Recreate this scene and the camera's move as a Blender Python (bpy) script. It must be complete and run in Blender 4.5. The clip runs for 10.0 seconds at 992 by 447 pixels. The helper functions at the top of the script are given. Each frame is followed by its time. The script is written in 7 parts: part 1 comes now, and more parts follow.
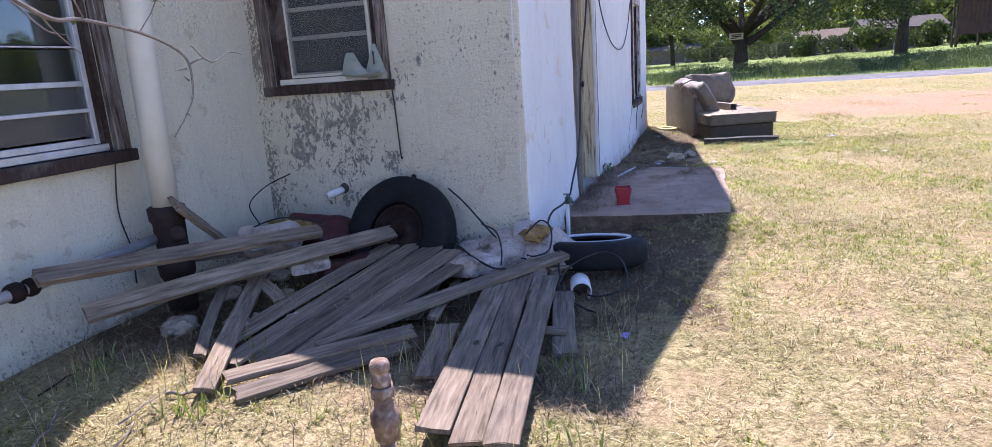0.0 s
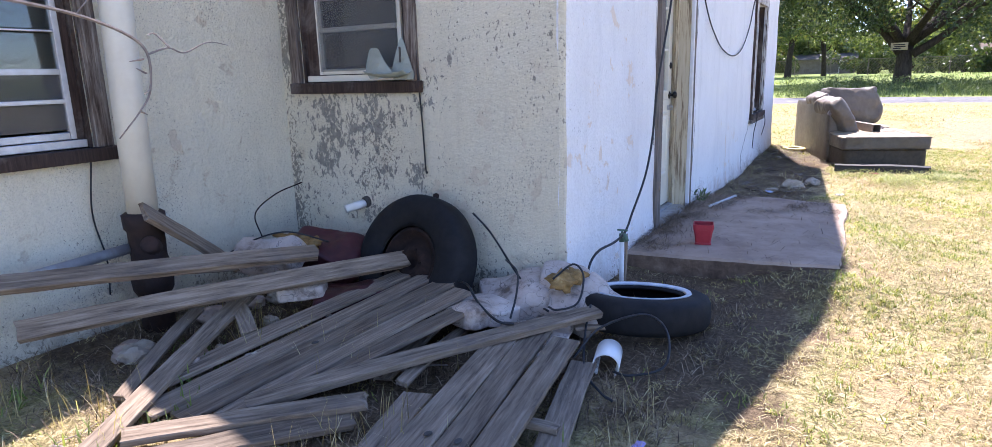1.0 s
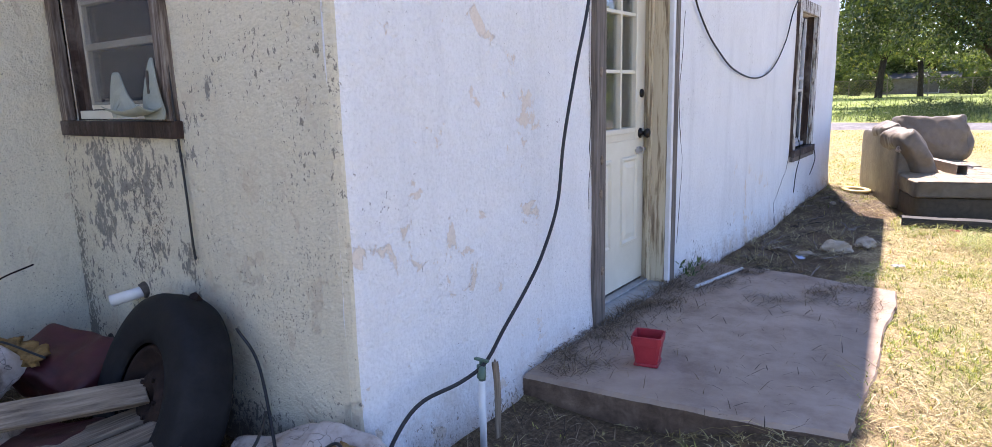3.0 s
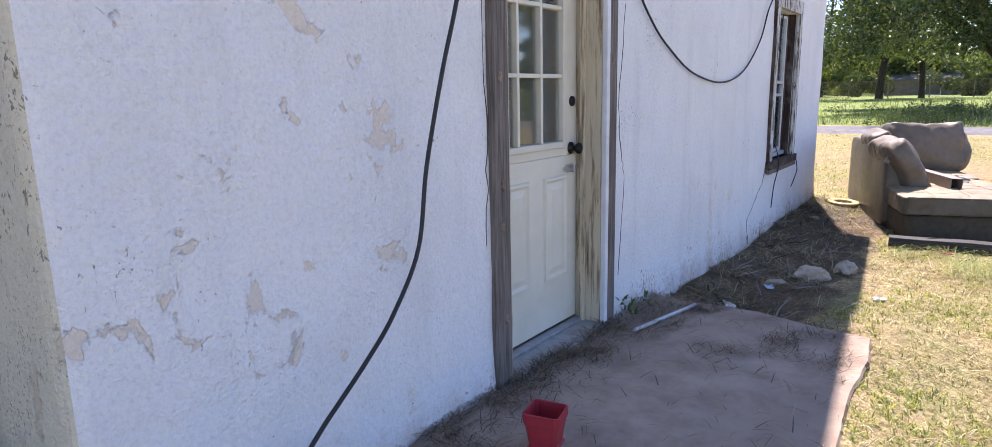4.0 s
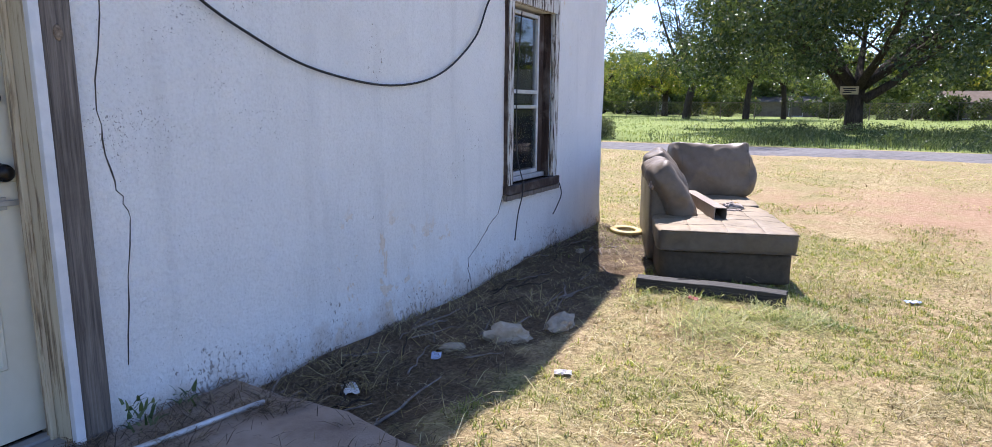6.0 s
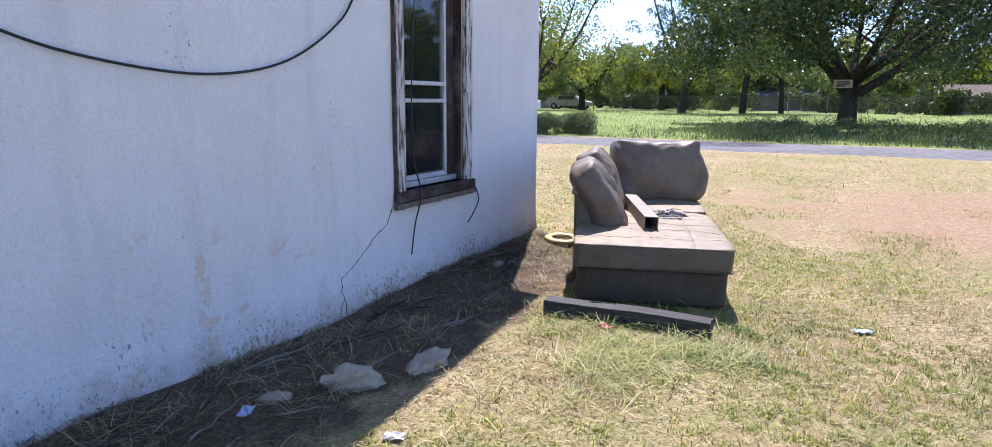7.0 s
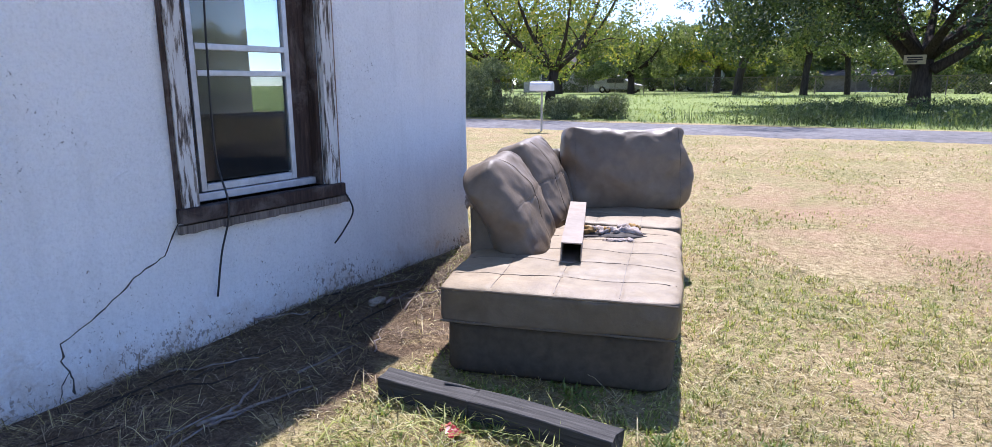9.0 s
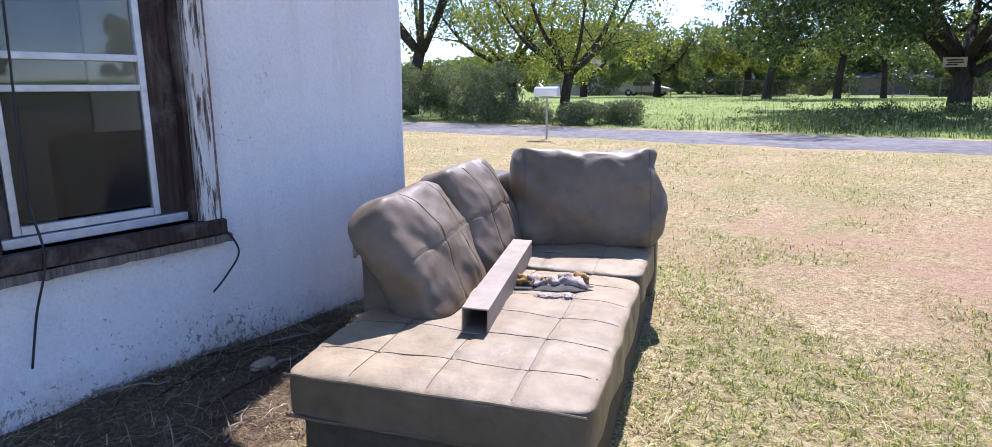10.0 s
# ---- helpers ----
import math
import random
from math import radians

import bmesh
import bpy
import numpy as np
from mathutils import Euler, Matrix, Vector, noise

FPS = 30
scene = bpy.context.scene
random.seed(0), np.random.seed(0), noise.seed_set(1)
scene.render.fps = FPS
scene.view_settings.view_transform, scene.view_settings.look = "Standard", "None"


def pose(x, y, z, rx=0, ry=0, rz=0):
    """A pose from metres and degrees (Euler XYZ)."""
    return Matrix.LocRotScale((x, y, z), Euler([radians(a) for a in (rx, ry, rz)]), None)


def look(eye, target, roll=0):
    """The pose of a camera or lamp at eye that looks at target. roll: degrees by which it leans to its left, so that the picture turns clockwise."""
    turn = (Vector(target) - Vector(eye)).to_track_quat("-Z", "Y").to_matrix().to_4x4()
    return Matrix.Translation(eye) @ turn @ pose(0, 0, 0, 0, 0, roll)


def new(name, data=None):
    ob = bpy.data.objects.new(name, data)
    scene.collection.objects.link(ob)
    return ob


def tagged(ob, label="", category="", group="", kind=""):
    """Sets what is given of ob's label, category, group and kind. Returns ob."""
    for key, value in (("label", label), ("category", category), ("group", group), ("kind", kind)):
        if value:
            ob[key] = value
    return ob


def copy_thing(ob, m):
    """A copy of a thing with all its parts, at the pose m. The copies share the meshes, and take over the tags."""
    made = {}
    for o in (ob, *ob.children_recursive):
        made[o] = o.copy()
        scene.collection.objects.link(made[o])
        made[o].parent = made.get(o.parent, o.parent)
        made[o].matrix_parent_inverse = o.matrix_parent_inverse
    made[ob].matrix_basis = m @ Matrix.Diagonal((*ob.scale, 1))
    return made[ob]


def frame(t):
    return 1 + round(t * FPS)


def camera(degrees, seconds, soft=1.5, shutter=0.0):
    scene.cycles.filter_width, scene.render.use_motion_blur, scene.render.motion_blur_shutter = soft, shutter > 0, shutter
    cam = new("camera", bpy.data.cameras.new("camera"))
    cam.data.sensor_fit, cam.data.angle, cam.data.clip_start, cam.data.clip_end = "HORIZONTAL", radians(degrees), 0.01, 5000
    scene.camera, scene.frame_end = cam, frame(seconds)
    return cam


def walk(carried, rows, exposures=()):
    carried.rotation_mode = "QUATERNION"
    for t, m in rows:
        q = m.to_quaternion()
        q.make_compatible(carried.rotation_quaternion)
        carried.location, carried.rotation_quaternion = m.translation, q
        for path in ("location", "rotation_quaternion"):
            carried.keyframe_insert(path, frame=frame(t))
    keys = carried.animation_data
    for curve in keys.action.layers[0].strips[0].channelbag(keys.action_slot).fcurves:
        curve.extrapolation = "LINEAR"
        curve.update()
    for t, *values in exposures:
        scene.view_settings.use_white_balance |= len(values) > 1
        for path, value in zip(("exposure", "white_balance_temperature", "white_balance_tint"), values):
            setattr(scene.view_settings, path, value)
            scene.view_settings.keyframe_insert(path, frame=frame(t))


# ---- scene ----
cam = camera(74.3, 10.0, 0.75)
PATH = [
    (0, (0.055, 0.064, 1.362), (-0.575, 1.904, 0.899), -3.9),
    (0.5, (0.192, 0.469, 1.328), (-0.667, 2.22, 0.885), -4.9),
    (1, (0.282, 1.038, 1.355), (-0.69, 2.728, 0.91), -1.6),
    (1.5, (0.379, 1.519, 1.375), (-0.673, 3.166, 0.951), -1.0),
    (2, (0.393, 2.023, 1.318), (-0.705, 3.644, 0.908), -0.8),
    (2.5, (0.417, 2.5, 1.415), (-0.743, 4.078, 1.008), -1.2),
    (2.7, (0.448, 2.671, 1.403), (-0.715, 4.249, 1.008), -1.6),
    (3.8, (0.492, 3.621, 1.395), (-0.692, 5.188, 1.017), -1.1),
    (4, (0.509, 3.779, 1.434), (-0.663, 5.352, 1.044), -1.2),
    (4.5, (0.764, 4.217, 1.454), (-0.403, 5.798, 1.082), -1.3),
    (5, (0.895, 4.782, 1.423), (-0.096, 6.476, 1.038), -0.3),
    (5.5, (1.061, 5.27, 1.39), (0.197, 7.039, 1.033), 0.7),
    (6, (1.247, 5.734, 1.375), (0.318, 7.47, 1.018), 0.5),
    (7.3, (1.628, 6.989, 1.377), (0.69, 8.714, 0.993), 0.5),
    (7.5, (1.638, 7.143, 1.337), (0.657, 8.841, 0.945), 0.5),
    (8, (1.692, 7.679, 1.323), (0.692, 9.362, 0.909), 0.3),
    (8.5, (1.734, 8.128, 1.31), (0.715, 9.796, 0.885), 0.0),
    (9, (1.752, 8.624, 1.3), (0.676, 10.258, 0.884), -0.3),
    (9.5, (1.667, 9.181, 1.348), (0.555, 10.793, 0.938), -0.4),
    (10, (1.791, 9.573, 1.357), (0.643, 11.158, 0.948), -0.3),
]
EXPOSURES = [(0, 1.21, 5850, 29), (0.5, 1.17, 5850, 28), (1.0, 1.66, 6000, 25), (1.6, 1.56, 6300, 25), (2.5, 1.69, 6550, 25), (4, 1.26, 6400, 25), (5, 1.25, 6330, 23), (5.5, 0.99, 6190, 22), (6, 0.99, 6050, 22), (7.5, 0.96, 5780, 23), (10, 0.97, 5720, 23)]
walk(cam, [(t, look(eye, target, roll)) for t, eye, target, roll in PATH], EXPOSURES)

# ---- world, sun, exposure ----
SUN_X, SUN_Y = 0.2415, 0.671          # ground shift of a shadow per metre of height: +x, -y
world = bpy.data.worlds.new("sky_world")
scene.world = world
world.use_nodes = True
wn = world.node_tree
sky = wn.nodes.new("ShaderNodeTexSky")
sky.sky_type = 'NISHITA'
sky.sun_disc = False
sky.sun_elevation = math.atan(1 / math.hypot(SUN_X, SUN_Y))
sky.sun_rotation = radians(-19.8)
sky.altitude = 900
sky.air_density, sky.dust_density, sky.ozone_density = 0.8, 0.0, 2.2
wn.links.new(sky.outputs[0], wn.nodes["Background"].inputs[0])
wn.nodes["Background"].inputs[1].default_value = 0.15
sun = new("sun", bpy.data.lights.new("sun", 'SUN'))
sun.data.energy = 5.0
sun.data.angle = radians(0.55)
sun.data.color = (1.0, 0.95, 0.87)
sun.matrix_world = look((-SUN_X * 30, SUN_Y * 30, 30), (0, 0, 0))

# ---- materials ----


def node_mat(name):
    m = bpy.data.materials.new(name)
    m.use_nodes = True
    return m, m.node_tree, m.node_tree.nodes["Principled BSDF"]


def N(nt, kind, **inputs):
    n = nt.nodes.new("ShaderNode" + kind)
    for key, value in inputs.items():
        n.inputs[key.replace("_", " ")].default_value = value
    return n


def ramp(nt, stops):
    r = nt.nodes.new("ShaderNodeValToRGB")
    el = r.color_ramp.elements
    while len(el) < len(stops):
        el.new(0.5)
    for e, (p, c) in zip(el, stops):
        e.position = p
        e.color = (*c, 1) if len(c) == 3 else c
    return r


def mix(nt, a, b, fac, kind='MIX'):
    m = nt.nodes.new("ShaderNodeMix")
    m.data_type, m.blend_type = 'RGBA', kind
    for sock, value in ((m.inputs[0], fac), (m.inputs[6], a), (m.inputs[7], b)):
        if hasattr(value, "links"):
            nt.links.new(value, sock)
        elif isinstance(value, tuple):
            sock.default_value = (*value, 1)
        else:
            sock.default_value = value
    return m.outputs[2]


def math_node(nt, op, a, b=0.0, clamp=False):
    m = nt.nodes.new("ShaderNodeMath")
    m.operation, m.use_clamp = op, clamp
    for sock, value in ((m.inputs[0], a), (m.inputs[1], b)):
        if hasattr(value, "links"):
            nt.links.new(value, sock)
        else:
            sock.default_value = value
    return m.outputs[0]


def coords(nt, stretch=(1, 1, 1), world_space=False, shift=True):
    """Texture coordinates in metres, shifted per object so that repeats differ."""
    if world_space:
        src = nt.nodes.new("ShaderNodeNewGeometry").outputs["Position"]
    else:
        src = nt.nodes.new("ShaderNodeTexCoord").outputs["Object"]
    mp = nt.nodes.new("ShaderNodeMapping")
    mp.inputs["Scale"].default_value = stretch
    nt.links.new(src, mp.inputs["Vector"])
    if shift and not world_space:
        info = nt.nodes.new("ShaderNodeObjectInfo")
        comb = nt.nodes.new("ShaderNodeCombineXYZ")
        k = math_node(nt, 'MULTIPLY', info.outputs["Random"], 37.0)
        for i in range(3):
            nt.links.new(k, comb.inputs[i])
        nt.links.new(comb.outputs[0], mp.inputs["Location"])
    return mp.outputs[0]


def noise_tex(nt, vec, scale, detail=6.0, rough=0.6, distortion=0.0):
    n = nt.nodes.new("ShaderNodeTexNoise")
    n.inputs["Scale"].default_value = scale
    n.inputs["Detail"].default_value = detail
    n.inputs["Roughness"].default_value = rough
    n.inputs["Distortion"].default_value = distortion
    nt.links.new(vec, n.inputs["Vector"])
    return n.outputs["Fac"]


def bump(nt, bsdf, height, strength, distance):
    b = nt.nodes.new("ShaderNodeBump")
    b.inputs["Strength"].default_value = strength
    b.inputs["Distance"].default_value = distance
    nt.links.new(height, b.inputs["Height"])
    nt.links.new(b.outputs[0], bsdf.inputs["Normal"])


def surface(name, stops, scale, rough=0.8, bump_scale=60, bump_mm=1.0, stretch=(1, 1, 1), metal=0.0, spec=0.4,
            vary=0.25, big=0.0, big_col=(0.1, 0.08, 0.05), rnd=0.0, world_space=False, distortion=0.3):
    """A worn surface: fine colour noise, a larger mottling, optional stains, and relief."""
    m, nt, bs = node_mat(name)
    v = coords(nt, stretch, world_space)
    f = noise_tex(nt, v, scale, 8, 0.65, distortion)
    r = ramp(nt, stops)
    nt.links.new(f, r.inputs[0])
    v2 = coords(nt, (1, 1, 1), world_space)
    g = noise_tex(nt, v2, max(scale / 9, 0.4), 4, 0.6)
    tone = ramp(nt, [(0.25, (1 - vary,) * 3), (0.75, (1 + vary * 0.4,) * 3)])
    nt.links.new(g, tone.inputs[0])
    c = mix(nt, r.outputs[0], tone.outputs[0], 1.0, 'MULTIPLY')
    if big:
        s = noise_tex(nt, v2, max(scale / 4, 0.9), 7, 0.7, 0.6)
        k = ramp(nt, [(0.5, (0, 0, 0)), (0.66, (1, 1, 1))])
        nt.links.new(s, k.inputs[0])
        c = mix(nt, c, big_col, math_node(nt, 'MULTIPLY', k.outputs[0], big))
    if rnd:
        info = nt.nodes.new("ShaderNodeObjectInfo")
        tone2 = ramp(nt, [(0, (1 - rnd,) * 3), (1, (1 + rnd,) * 3)])
        nt.links.new(info.outputs["Random"], tone2.inputs[0])
        c = mix(nt, c, tone2.outputs[0], 1.0, 'MULTIPLY')
    nt.links.new(c, bs.inputs["Base Color"])
    rr = ramp(nt, [(0.3, (max(rough - 0.12, 0.02),) * 3), (0.7, (min(rough + 0.1, 1),) * 3)])
    nt.links.new(g, rr.inputs[0])
    nt.links.new(rr.outputs[0], bs.inputs["Roughness"])
    bs.inputs["Metallic"].default_value = metal
    bs.inputs["Specular IOR Level"].default_value = spec
    if bump_mm:
        h = noise_tex(nt, v, bump_scale, 6, 0.65)
        bump(nt, bs, h, 1.0, bump_mm / 1000)
    return m


def stucco(name, paint, peel, chip, peel_at, chip_at, patch=None, gate_at=0.47, splash=0, corner=None):
    """Painted stucco: trowel relief, mottled paint, flaked patches that bare the coat below, dark chips."""
    m, nt, bs = node_mat(name)
    v = coords(nt, (1, 1, 1), True)
    tone = ramp(nt, [(0.3, tuple(c * 0.9 for c in paint)), (0.7, paint)])
    nt.links.new(noise_tex(nt, v, 1.3, 6, 0.65), tone.inputs[0])
    col = tone.outputs[0]
    streak = ramp(nt, [(0.52, (0, 0, 0)), (0.75, (1, 1, 1))])
    nt.links.new(noise_tex(nt, coords(nt, (5, 5, 0.6), True), 1.2, 6, 0.65), streak.inputs[0])
    col = mix(nt, col, tuple(c * 0.72 for c in paint), math_node(nt, 'MULTIPLY', streak.outputs[0], 0.4))
    a = noise_tex(nt, v, 5.6, 9, 0.62, 0.4)
    k1 = ramp(nt, [(peel_at, (0, 0, 0)), (peel_at + 0.015, (1, 1, 1))])
    nt.links.new(a, k1.inputs[0])
    gate = ramp(nt, [(gate_at, (0, 0, 0)), (gate_at + 0.06, (1, 1, 1))])
    # paint flakes more where rain splashes up the foot of the wall
    foot = nt.nodes.new("ShaderNodeSeparateXYZ")
    nt.links.new(v, foot.inputs[0])
    low = math_node(nt, 'MULTIPLY', math_node(nt, 'SUBTRACT', 0.55, foot.outputs[2]), 0.22, True)
    if splash == 1:
        # and between the corner and the door, where the old coat has lost its hold
        loose = math_node(nt, 'MULTIPLY', math_node(nt, 'SUBTRACT', 6.1, foot.outputs[1]), 0.3, True)
        low = math_node(nt, 'ADD', low, math_node(nt, 'MULTIPLY', loose, 0.75))
    nt.links.new(math_node(nt, 'ADD', noise_tex(nt, v, 0.75, 3, 0.5), low), gate.inputs[0])
    bared = math_node(nt, 'MULTIPLY', k1.outputs[0], gate.outputs[0])
    col = mix(nt, col, peel, math_node(nt, 'MULTIPLY', bared, 0.75))
    b = noise_tex(nt, coords(nt, (1, 1, 0.7), True), 52, 5, 0.72, 0.4)
    region = noise_tex(nt, v, 1.7, 4, 0.6)
    lift = math_node(nt, 'MULTIPLY', math_node(nt, 'SUBTRACT', region, 0.5), 0.55)
    k2 = ramp(nt, [(chip_at, (0, 0, 0)), (chip_at + 0.02, (1, 1, 1))])
    near_foot = math_node(nt, 'MULTIPLY', math_node(nt, 'SUBTRACT', 0.36, foot.outputs[2]), 0.5, True)
    wear = math_node(nt, 'ADD', math_node(nt, 'ADD', b, lift), near_foot)
    if corner is not None:
        # paint broken away along the inner corner; extra dark chips also paint its shade
        rim = math_node(nt, 'SUBTRACT', 1.0, math_node(nt, 'MULTIPLY', math_node(nt, 'ABSOLUTE', math_node(nt, 'SUBTRACT', foot.outputs[0], corner)), 1 / 0.16), True)
        wear = math_node(nt, 'ADD', wear, math_node(nt, 'MULTIPLY', rim, 0.17))
    nt.links.new(wear, k2.inputs[0])
    col = mix(nt, col, chip, math_node(nt, 'MULTIPLY', k2.outputs[0], 0.8))
    fall = math_node(nt, 'MULTIPLY', bared, -0.25)
    if patch:
        # a bare patch with a ragged edge: centre, half sizes
        (px, py, pz), (hx, hy, hz) = patch
        sep = nt.nodes.new("ShaderNodeSeparateXYZ")
        geo = nt.nodes.new("ShaderNodeNewGeometry")
        nt.links.new(geo.outputs["Position"], sep.inputs[0])
        dx = math_node(nt, 'ABSOLUTE', math_node(nt, 'MULTIPLY', math_node(nt, 'SUBTRACT', sep.outputs[0], px), 1 / hx))
        dz = math_node(nt, 'ABSOLUTE', math_node(nt, 'MULTIPLY', math_node(nt, 'SUBTRACT', sep.outputs[2], pz), 1 / hz))
        d = math_node(nt, 'MAXIMUM', dx, dz)
        rag = noise_tex(nt, coords(nt, (1, 1, 0.6), True), 30, 7, 0.75, 0.4)
        broad = math_node(nt, 'MULTIPLY', math_node(nt, 'SUBTRACT', noise_tex(nt, v, 5.5, 4, 0.6), 0.5), 0.55)
        inside = math_node(nt, 'SUBTRACT', math_node(nt, 'ADD', math_node(nt, 'ADD', rag, 0.06), broad), math_node(nt, 'MULTIPLY', d, 0.13))
        k3 = ramp(nt, [(0.51, (0, 0, 0)), (0.53, (1, 1, 1))])
        nt.links.new(inside, k3.inputs[0])
        grey = ramp(nt, [(0.35, (0.15, 0.145, 0.13)), (0.7, (0.29, 0.27, 0.24))])
        nt.links.new(noise_tex(nt, v, 25, 6, 0.7), grey.inputs[0])
        col = mix(nt, col, grey.outputs[0], math_node(nt, 'MULTIPLY', k3.outputs[0], 0.85))
        fall = math_node(nt, 'ADD', fall, math_node(nt, 'MULTIPLY', k3.outputs[0], -0.25))
    # fine pinholes where the paint film has burst, in clusters
    pin_at = 0.72 if splash == 1 else 0.63
    pin = ramp(nt, [(pin_at, (0, 0, 0)), (pin_at + 0.04, (1, 1, 1))])
    cl = math_node(nt, 'MULTIPLY', math_node(nt, 'SUBTRACT', noise_tex(nt, v, 1.1, 5, 0.65), 0.53), 0.7)
    nt.links.new(math_node(nt, 'ADD', noise_tex(nt, v, 95, 4, 0.7), cl), pin.inputs[0])
    col = mix(nt, col, tuple(c * 0.45 for c in chip), math_node(nt, 'MULTIPLY', pin.outputs[0], 0.7))
    if splash:
        # reddish soil splashed up from the ground by rain, ragged above
        up = math_node(nt, 'SUBTRACT', noise_tex(nt, v, 6, 7, 0.75), math_node(nt, 'MULTIPLY', foot.outputs[2], 1.35))
        ksp = ramp(nt, [(0.18, (0, 0, 0)), (0.5, (1, 1, 1))])
        nt.links.new(up, ksp.inputs[0])
        col = mix(nt, col, (0.5, 0.38, 0.28) if splash == 1 else (0.26, 0.22, 0.17), math_node(nt, 'MULTIPLY', ksp.outputs[0], 0.6))
    grit = ramp(nt, [(0.3, (0.86,) * 3), (0.5, (1.0,) * 3), (0.7, (1.05,) * 3)])
    nt.links.new(noise_tex(nt, v, 70, 6, 0.75), grit.inputs[0])
    col = mix(nt, col, grit.outputs[0], 1.0, 'MULTIPLY')
    nt.links.new(col, bs.inputs["Base Color"])
    bs.inputs["Roughness"].default_value = 0.82
    bs.inputs["Specular IOR Level"].default_value = 0.25
    h = math_node(nt, 'ADD', noise_tex(nt, v, 24, 5, 0.6), math_node(nt, 'MULTIPLY', noise_tex(nt, v, 85, 4, 0.65), 0.5))
    bump(nt, bs, math_node(nt, 'ADD', h, fall), 0.9, 0.018)
    return m


def foliage(name, stops, back=0.35, rough=0.5):
    m, nt, bs = node_mat(name)
    geo = nt.nodes.new("ShaderNodeNewGeometry")
    r = ramp(nt, stops)
    nt.links.new(geo.outputs["Random Per Island"], r.inputs[0])
    g = ramp(nt, [(0.3, (0.65,) * 3), (0.7, (1.15,) * 3)])
    nt.links.new(noise_tex(nt, coords(nt, (1, 1, 1), True), 0.7, 4), g.inputs[0])
    c = mix(nt, r.outputs[0], g.outputs[0], 1.0, 'MULTIPLY')
    nt.links.new(c, bs.inputs["Base Color"])
    bs.inputs["Roughness"].default_value = rough
    bs.inputs["Specular IOR Level"].default_value = 0.35
    tr = nt.nodes.new("ShaderNodeBsdfTranslucent")
    nt.links.new(mix(nt, c, (1.0, 1.0, 0.45), 1.0, 'MULTIPLY'), tr.inputs[0])
    ms = nt.nodes.new("ShaderNodeMixShader")
    ms.inputs[0].default_value = back
    nt.links.new(bs.outputs[0], ms.inputs[1])
    nt.links.new(tr.outputs[0], ms.inputs[2])
    nt.links.new(ms.outputs[0], nt.nodes["Material Output"].inputs[0])
    return m


def glass_mat(name, tint=(0.75, 0.8, 0.8), dust=0.03, gloss=1.6):
    m, nt, bs = node_mat(name)
    bs.inputs["Base Color"].default_value = (0.02, 0.025, 0.025, 1)
    bs.inputs["Roughness"].default_value = 0.04
    bs.inputs["Specular IOR Level"].default_value = 0.6
    tr = nt.nodes.new("ShaderNodeBsdfTransparent")
    tr.inputs[0].default_value = (*tint, 1)
    gl = nt.nodes.new("ShaderNodeBsdfGlossy")
    gl.inputs["Roughness"].default_value = 0.03
    fr = N(nt, "Fresnel", IOR=1.48)
    ms = nt.nodes.new("ShaderNodeMixShader")
    nt.links.new(math_node(nt, 'MULTIPLY', fr.outputs[0], gloss, True), ms.inputs[0])
    nt.links.new(tr.outputs[0], ms.inputs[1])
    nt.links.new(gl.outputs[0], ms.inputs[2])
    df = nt.nodes.new("ShaderNodeBsdfDiffuse")
    df.inputs[0].default_value = (0.4, 0.38, 0.33, 1)
    m2 = nt.nodes.new("ShaderNodeMixShader")
    d = ramp(nt, [(0.35, (dust * 0.3,) * 3), (0.75, (dust,) * 3)])
    nt.links.new(noise_tex(nt, coords(nt), 9, 6), d.inputs[0])
    nt.links.new(d.outputs[0], m2.inputs[0])
    nt.links.new(ms.outputs[0], m2.inputs[1])
    nt.links.new(df.outputs[0], m2.inputs[2])
    nt.links.new(m2.outputs[0], nt.nodes["Material Output"].inputs[0])
    return m


def cracked(name):
    """Old vinyl: dirty white skin, split by dark cracks."""
    m, nt, bs = node_mat(name)
    v = coords(nt)
    tone = ramp(nt, [(0.34, (0.15, 0.107, 0.078)), (0.46, (0.43, 0.345, 0.28)), (0.7, (0.62, 0.53, 0.455))])
    nt.links.new(noise_tex(nt, v, 7, 7, 0.65), tone.inputs[0])
    vo = nt.nodes.new("ShaderNodeTexVoronoi")
    vo.feature = 'DISTANCE_TO_EDGE'
    vo.inputs["Scale"].default_value = 6
    warp = nt.nodes.new("ShaderNodeVectorMath")
    warp.operation = 'ADD'
    nt.links.new(v, warp.inputs[0])
    nx = nt.nodes.new("ShaderNodeTexNoise")
    nx.inputs["Scale"].default_value = 9
    nt.links.new(v, nx.inputs["Vector"])
    sc = nt.nodes.new("ShaderNodeVectorMath")
    sc.operation = 'SCALE'
    sc.inputs["Scale"].default_value = 0.35
    nt.links.new(nx.outputs["Color"], sc.inputs[0])
    nt.links.new(sc.outputs[0], warp.inputs[1])
    nt.links.new(warp.outputs[0], vo.inputs["Vector"])
    k = ramp(nt, [(0.003, (0.1, 0.1, 0.1)), (0.016, (1, 1, 1))])
    nt.links.new(vo.outputs["Distance"], k.inputs[0])
    nt.links.new(mix(nt, (0.17, 0.14, 0.12), tone.outputs[0], k.outputs[0]), bs.inputs["Base Color"])
    bs.inputs["Roughness"].default_value = 0.6
    bump(nt, bs, math_node(nt, 'ADD', k.outputs[0], noise_tex(nt, v, 30, 5, 0.6)), 0.8, 0.004)
    return m


